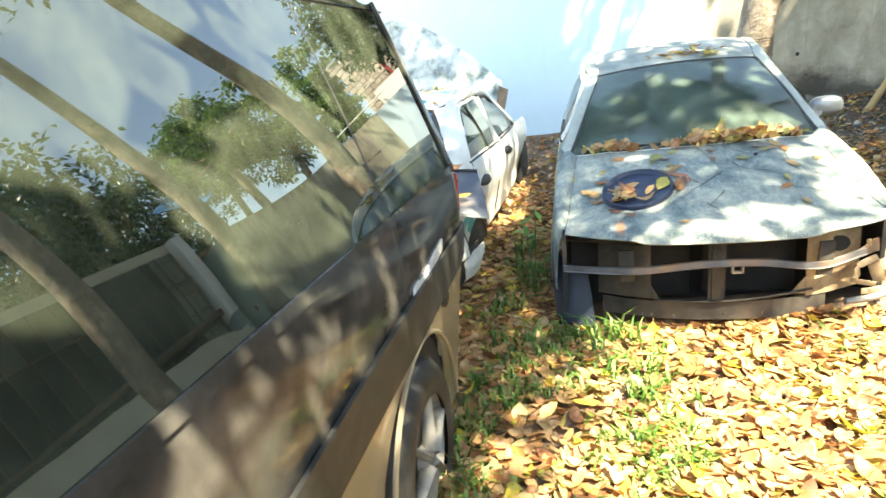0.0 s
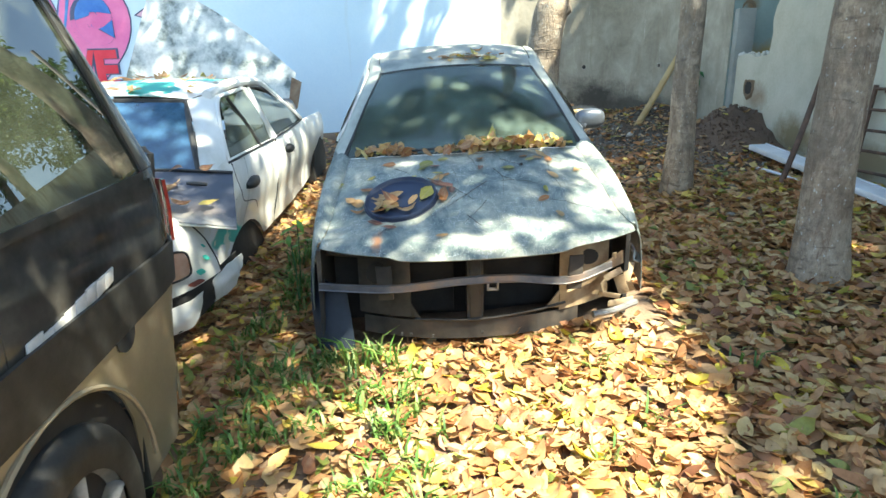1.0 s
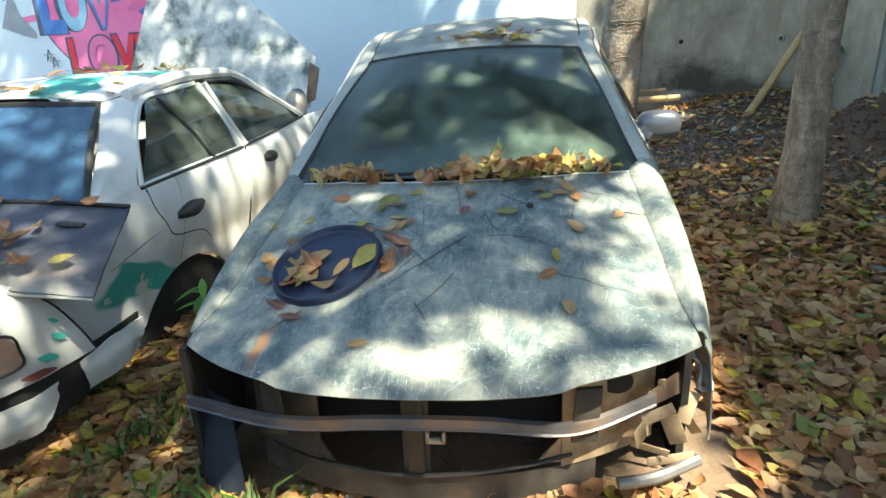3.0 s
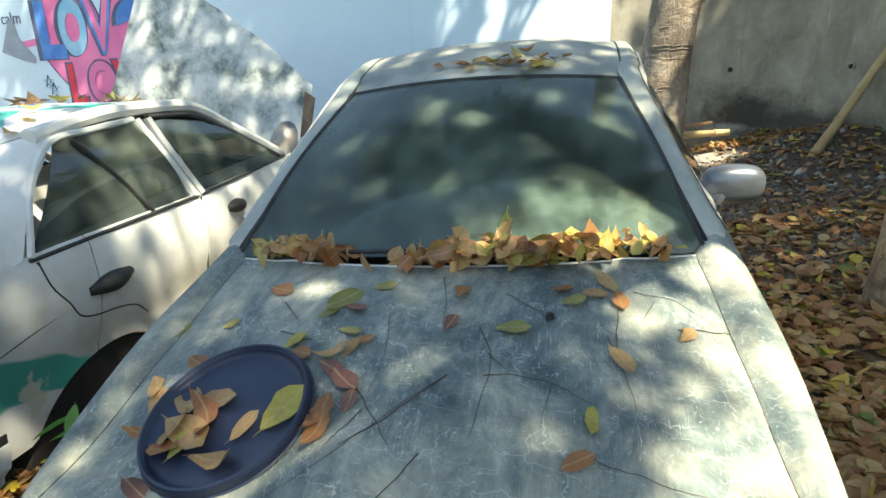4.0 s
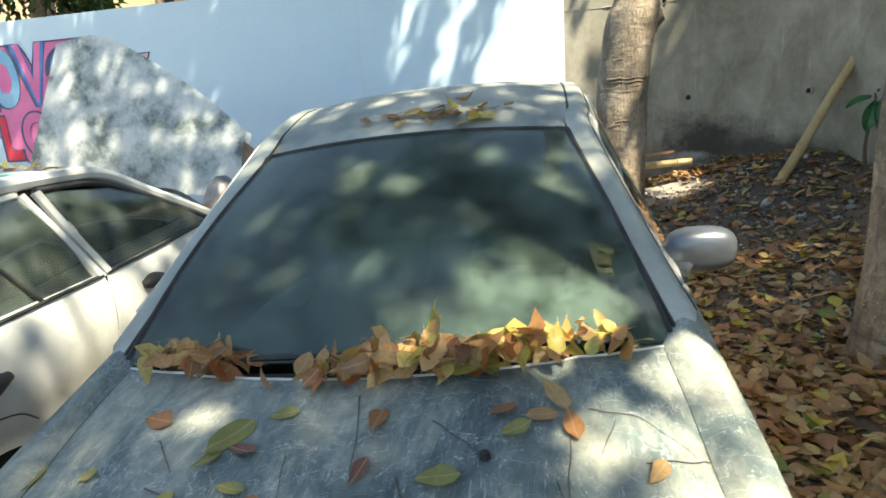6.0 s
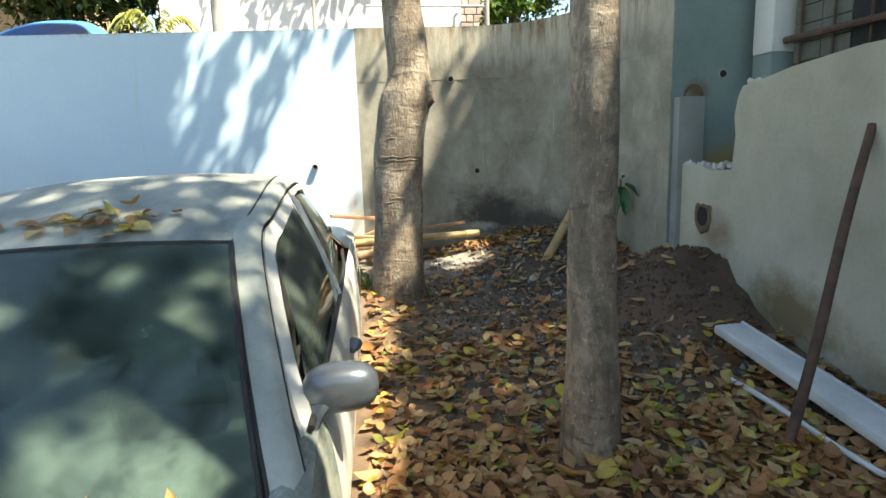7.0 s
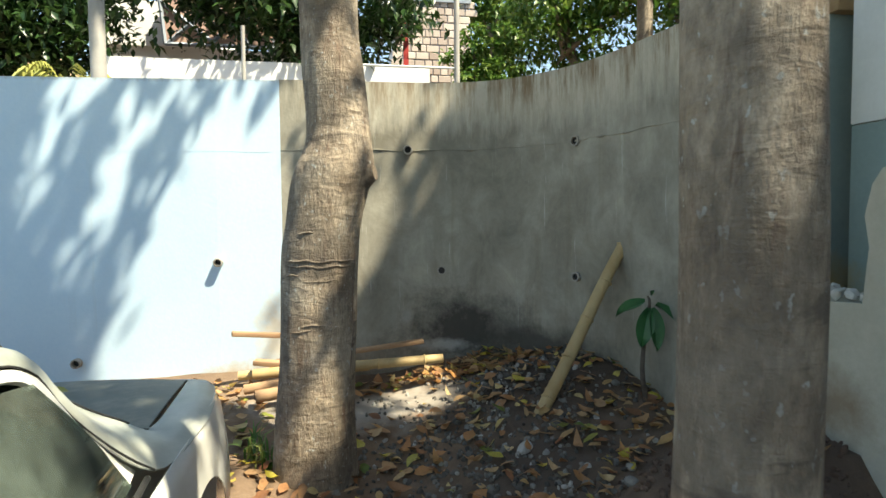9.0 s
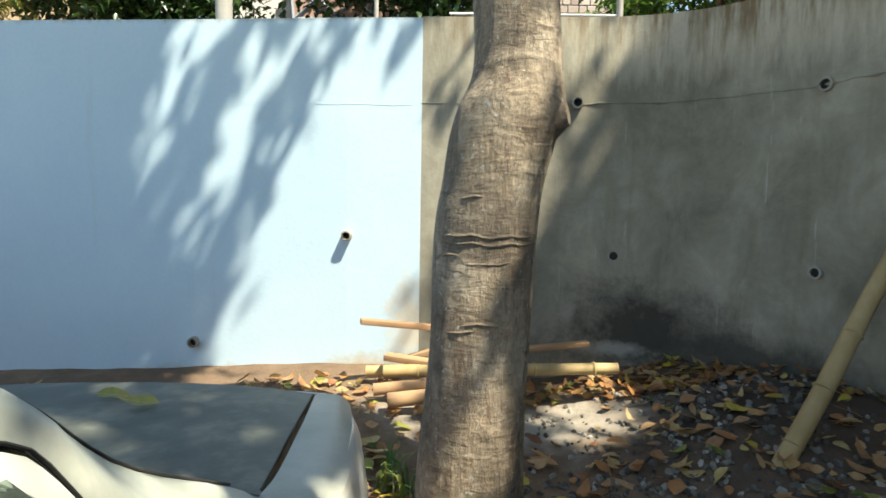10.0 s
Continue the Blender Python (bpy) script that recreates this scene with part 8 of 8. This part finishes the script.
far_tree(0.28, 14.0, 0.5, 4.0, (0.3, 14, 7.1, 3.1, 1.5, 2.6), 190, 0.24, GREEN_LEAF, 1, "dark leafy tree with dense crown behind the wall", 120)
far_tree(-5.7, 13.8, 0.5, 4.0, (-5.5, 13.8, 6.7, 2.8, 1.4, 2.8), 170, 0.22, GREEN_LEAF, 2, "dark leafy tree with broad leaves behind the wall", 120)
far_tree(-7.2, 8.4, 0.5, 3.0, (-6.6, 8.4, 4.6, 1.6, 1.2, 1.9), 100, 0.2, GREEN_LEAF, 3, "dark leafy tree overhanging the wall", 90)
far_tree(6.3, 12.5, 0.5, 4.0, (5.7, 12.5, 5.6, 1.6, 1.2, 1.5), 55, 0.18, BRIGHT_LEAF, 4, "light feathery tree behind the concrete wall", 80)
far_tree(8.3, 12.0, 0.5, 4.5, (7.8, 12.0, 6.6, 2.0, 1.2, 1.8), 90, 0.18, BRIGHT_LEAF, 5, "light green tree behind the concrete wall", 80)
far_tree(4.1, 12.5, 0.5, 3.0, (4.0, 12.5, 4.5, 0.8, 0.6, 0.8), 40, 0.15, BRIGHT_LEAF, 6, "light green shrub behind the wall", 70)
far_tree(5.4, 19.0, 0.5, 5.0, (6.2, 19.0, 8.0, 1.5, 1.2, 2.0), 50, 0.26, BRIGHT_LEAF, 7, "bright green tree by the stone house", 70)
far_tree(4.95, 8.0, 0.5, 3.0, (5.0, 8.0, 5.4, 1.7, 1.1, 0.95), 60, 0.15, BRIGHT_LEAF, 8, "spreading tree with brown trunk close behind the wall", 80)


def palm(x, y, z, seed):
    rng = random.Random(seed)
    t = thing("palm", (x, y, 0.5), "palm with yellow-green fronds behind the wall", "palm", "palms beyond the wall")
    part("trunk", tube([(x, y, 0.5), (x, y, z)], [0.12, 0.09], 8), BARK, t)
    for k in range(9):
        a = k * 0.7 + rng.random()
        d = Vector((math.cos(a), math.sin(a), 0))
        spine = [Vector((x, y, z)) + d * s * 0.55 + Vector((0, 0, 0.5 * math.sin(s * 2.2) - 0.25 * s * s)) for s in (j / 14 for j in range(15))]
        vs, fs = [], []
        for j, p in enumerate(spine[1:]):
            sd = Vector((-d.y, d.x, 0))
            for s in (-1, 1):
                k0 = len(vs)
                tip = p + sd * s * 0.14 * (1 - j / 22) + d * 0.1 - Vector((0, 0, 0.1))
                vs += [tuple(p), tuple(p + d * 0.05), tuple(tip)]
                fs.append((k0, k0 + 1, k0 + 2))
        soup("frond", vs, fs, PALM_LEAF, t)


PALM_LEAF = leaf_mat("palm leaf", [(0.0, (0.2, 0.22, 0.05)), (1.0, (0.38, 0.38, 0.1))], 0.3)
palm(-2.15, 9.0, 3.0, 5)
palm(-7.3, 12.5, 4.6, 6)


def far_buildings():
    b = thing("house", (-1.6, 18, 0.5), "low white building with flat roof behind the wall", "house", "buildings beyond the wall")
    part("wall", box((-4.6, 17, 0.5), (1.4, 22, 5.9)), FAR_WHITE, b, smooth=False)
    part("roof", box((-4.7, 16.9, 5.9), (-1.9, 22, 7.0)), FAR_WHITE, b, smooth=False)
    part("awning", box((-2.4, 16.3, 4.95), (-0.9, 17.0, 5.1)), MORTAR, b, smooth=False)
    g = thing("gable", (-0.6, 16.5, 5.9), "brown-pink gable with diagonal grey lattice", "gable")
    part("panel", prism([(-3.02, 16.6, 5.87), (0.4, 16.6, 5.87), (0.6, 16.6, 7.2), (-3.12, 16.6, 7.0)], (0, 0.15, 0)), ROOF_BROWN, g, "", False)
    for a, c in (((-3.1, 6.9), (-1.9, 5.95)), ((-2.95, 5.9), (-1.8, 6.95)), ((-1.95, 5.9), (-1.0, 6.95)), ((-1.9, 6.95), (-1.0, 5.9)), ((-0.5, 5.9), (0.4, 7.1)), ((-3.12, 7.0), (-3.02, 5.87)), ((-3.02, 5.87), (0.4, 5.87)), ((-1.0, 5.87), (-1.0, 7.0))):
        part("lattice", tube([(a[0], 16.57, a[1]), (c[0], 16.57, c[1])], 0.05, 4), MORTAR, g)
    s = thing("stone_house", (3.1, 18, 0.5), "house clad in pinkish squared stone", "house", "buildings beyond the wall")
    part("wall", box((2.85, 18.0, 0.5), (4.9, 21, 7.75)), MORTAR, s, smooth=False)
    rng = random.Random(9)
    z, rows = 4.6, 0
    block = {}
    while z < 7.7:
        x = 2.85 - rng.random() * 0.2
        while x < 4.85:
            w = rng.choice((0.22, 0.3, 0.38))
            key = w
            if key not in block:
                bm = box((0.012, -0.03, 0.012), (w - 0.012, 0.02, 0.2), 0.012, None, 1)
                me = bpy.data.meshes.new("stone")
                bm.to_mesh(me)
                bm.free()
                me.materials.append(SKIN_STONE)
                block[key] = me
            o = new("facing_stone", block[key])
            o.parent = s
            o.matrix_parent_inverse = Matrix.Translation(-world_loc(s))
            o.matrix_basis = Matrix.Translation((x, 18.0 - rng.uniform(0, 0.02), z))
            x += w
        z += 0.215
    part("roof_edge", box((2.2, 17.9, 7.75), (5.0, 21, 7.85)), MORTAR, s, smooth=False)
    r = thing("steel_post", (2.75, 15.5, 0.5), "red painted steel post with bracket", "post")
    part("post", box((2.75, 15.5, 0.5), (2.87, 15.6, 6.3)), RED_STEEL, r)
    part("bracket", box((2.5, 15.5, 6.0), (2.8, 15.6, 6.35)), RED_STEEL, r)
    e = thing("house", (-12, 16, 0.5), "beige house behind the trees", "house", "buildings beyond the wall")
    part("wall", box((-15, 16, 0.5), (-7.0, 22, 6.5)), BEIGE, e, smooth=False)
    for x in (-13, -11.2, -9.4):
        part("window", box((x, 15.95, 4.1), (x + 0.5, 16.05, 5.0)), BLACK_IN, e, "dark window", False)
    u = thing("car", (-3.3, 9.2, 1.6), "bright blue car roof showing over the wall", "car")
    part("roof", patch([[(-4.2, 8.6, 3.0), (-3.7, 8.6, 3.16), (-3.2, 8.6, 3.18), (-2.95, 8.6, 3.12), (-2.72, 8.6, 2.8)], [(-4.2, 9.0, 3.08), (-3.7, 9.0, 3.26), (-3.2, 9.0, 3.28), (-2.95, 9.0, 3.2), (-2.72, 9.0, 2.84)], [(-4.2, 9.6, 3.06), (-3.7, 9.6, 3.22), (-3.2, 9.6, 3.24), (-2.95, 9.6, 3.16), (-2.72, 9.6, 2.8)]], 10, 24, 0.02), BLUE_TARP, u)
    part("body", box((-4.3, 8.55, 1.6), (-2.5, 9.7, 2.8), 0.08), BLUE_TARP, u)
    v = thing("blue_sheet", (8.8, 11, 5.0), "blue sheet roof behind the trees", "sheet")
    part("sheet", patch([[(7.9, 10.6, 5.3), (9.6, 10.6, 6.3)], [(7.9, 11.6, 5.7), (9.6, 11.6, 6.7)]], 4, 4, 0.03), BLUE_TARP, v)
    for x, y, z, rr, lab in ((-0.42, 5.25, 4.4, 0.05, "grey wooden post behind the wall"), (2.28, 6.63, 4.6, 0.028, "thin metal pole behind the wall"), (0.33, 6.4, 3.2, 0.018, "thin metal pole behind the wall")):
        q = thing("post", (x, y, 0.4), lab, "post")
        part("shaft", tube([(x, y, 0.4), (x, y, z)], rr, 10), GREY_POLE, q)
    q = thing("wire", (1.0, 6, 2.9), "thin white pipe strung behind the wall", "pipe")
    part("strand", tube([(0.9, 6.7, 2.98), (2.28, 6.63, 2.96)], 0.012, 6), FAR_WHITE, q)
    low = tagged(part("wall_far", box((-3.3, 13.0, 0.5), (3, 13.2, 4.6)), FAR_WHITE, None, smooth=False), "white wall beyond the yard", "wall", kind="structure")


far_buildings()
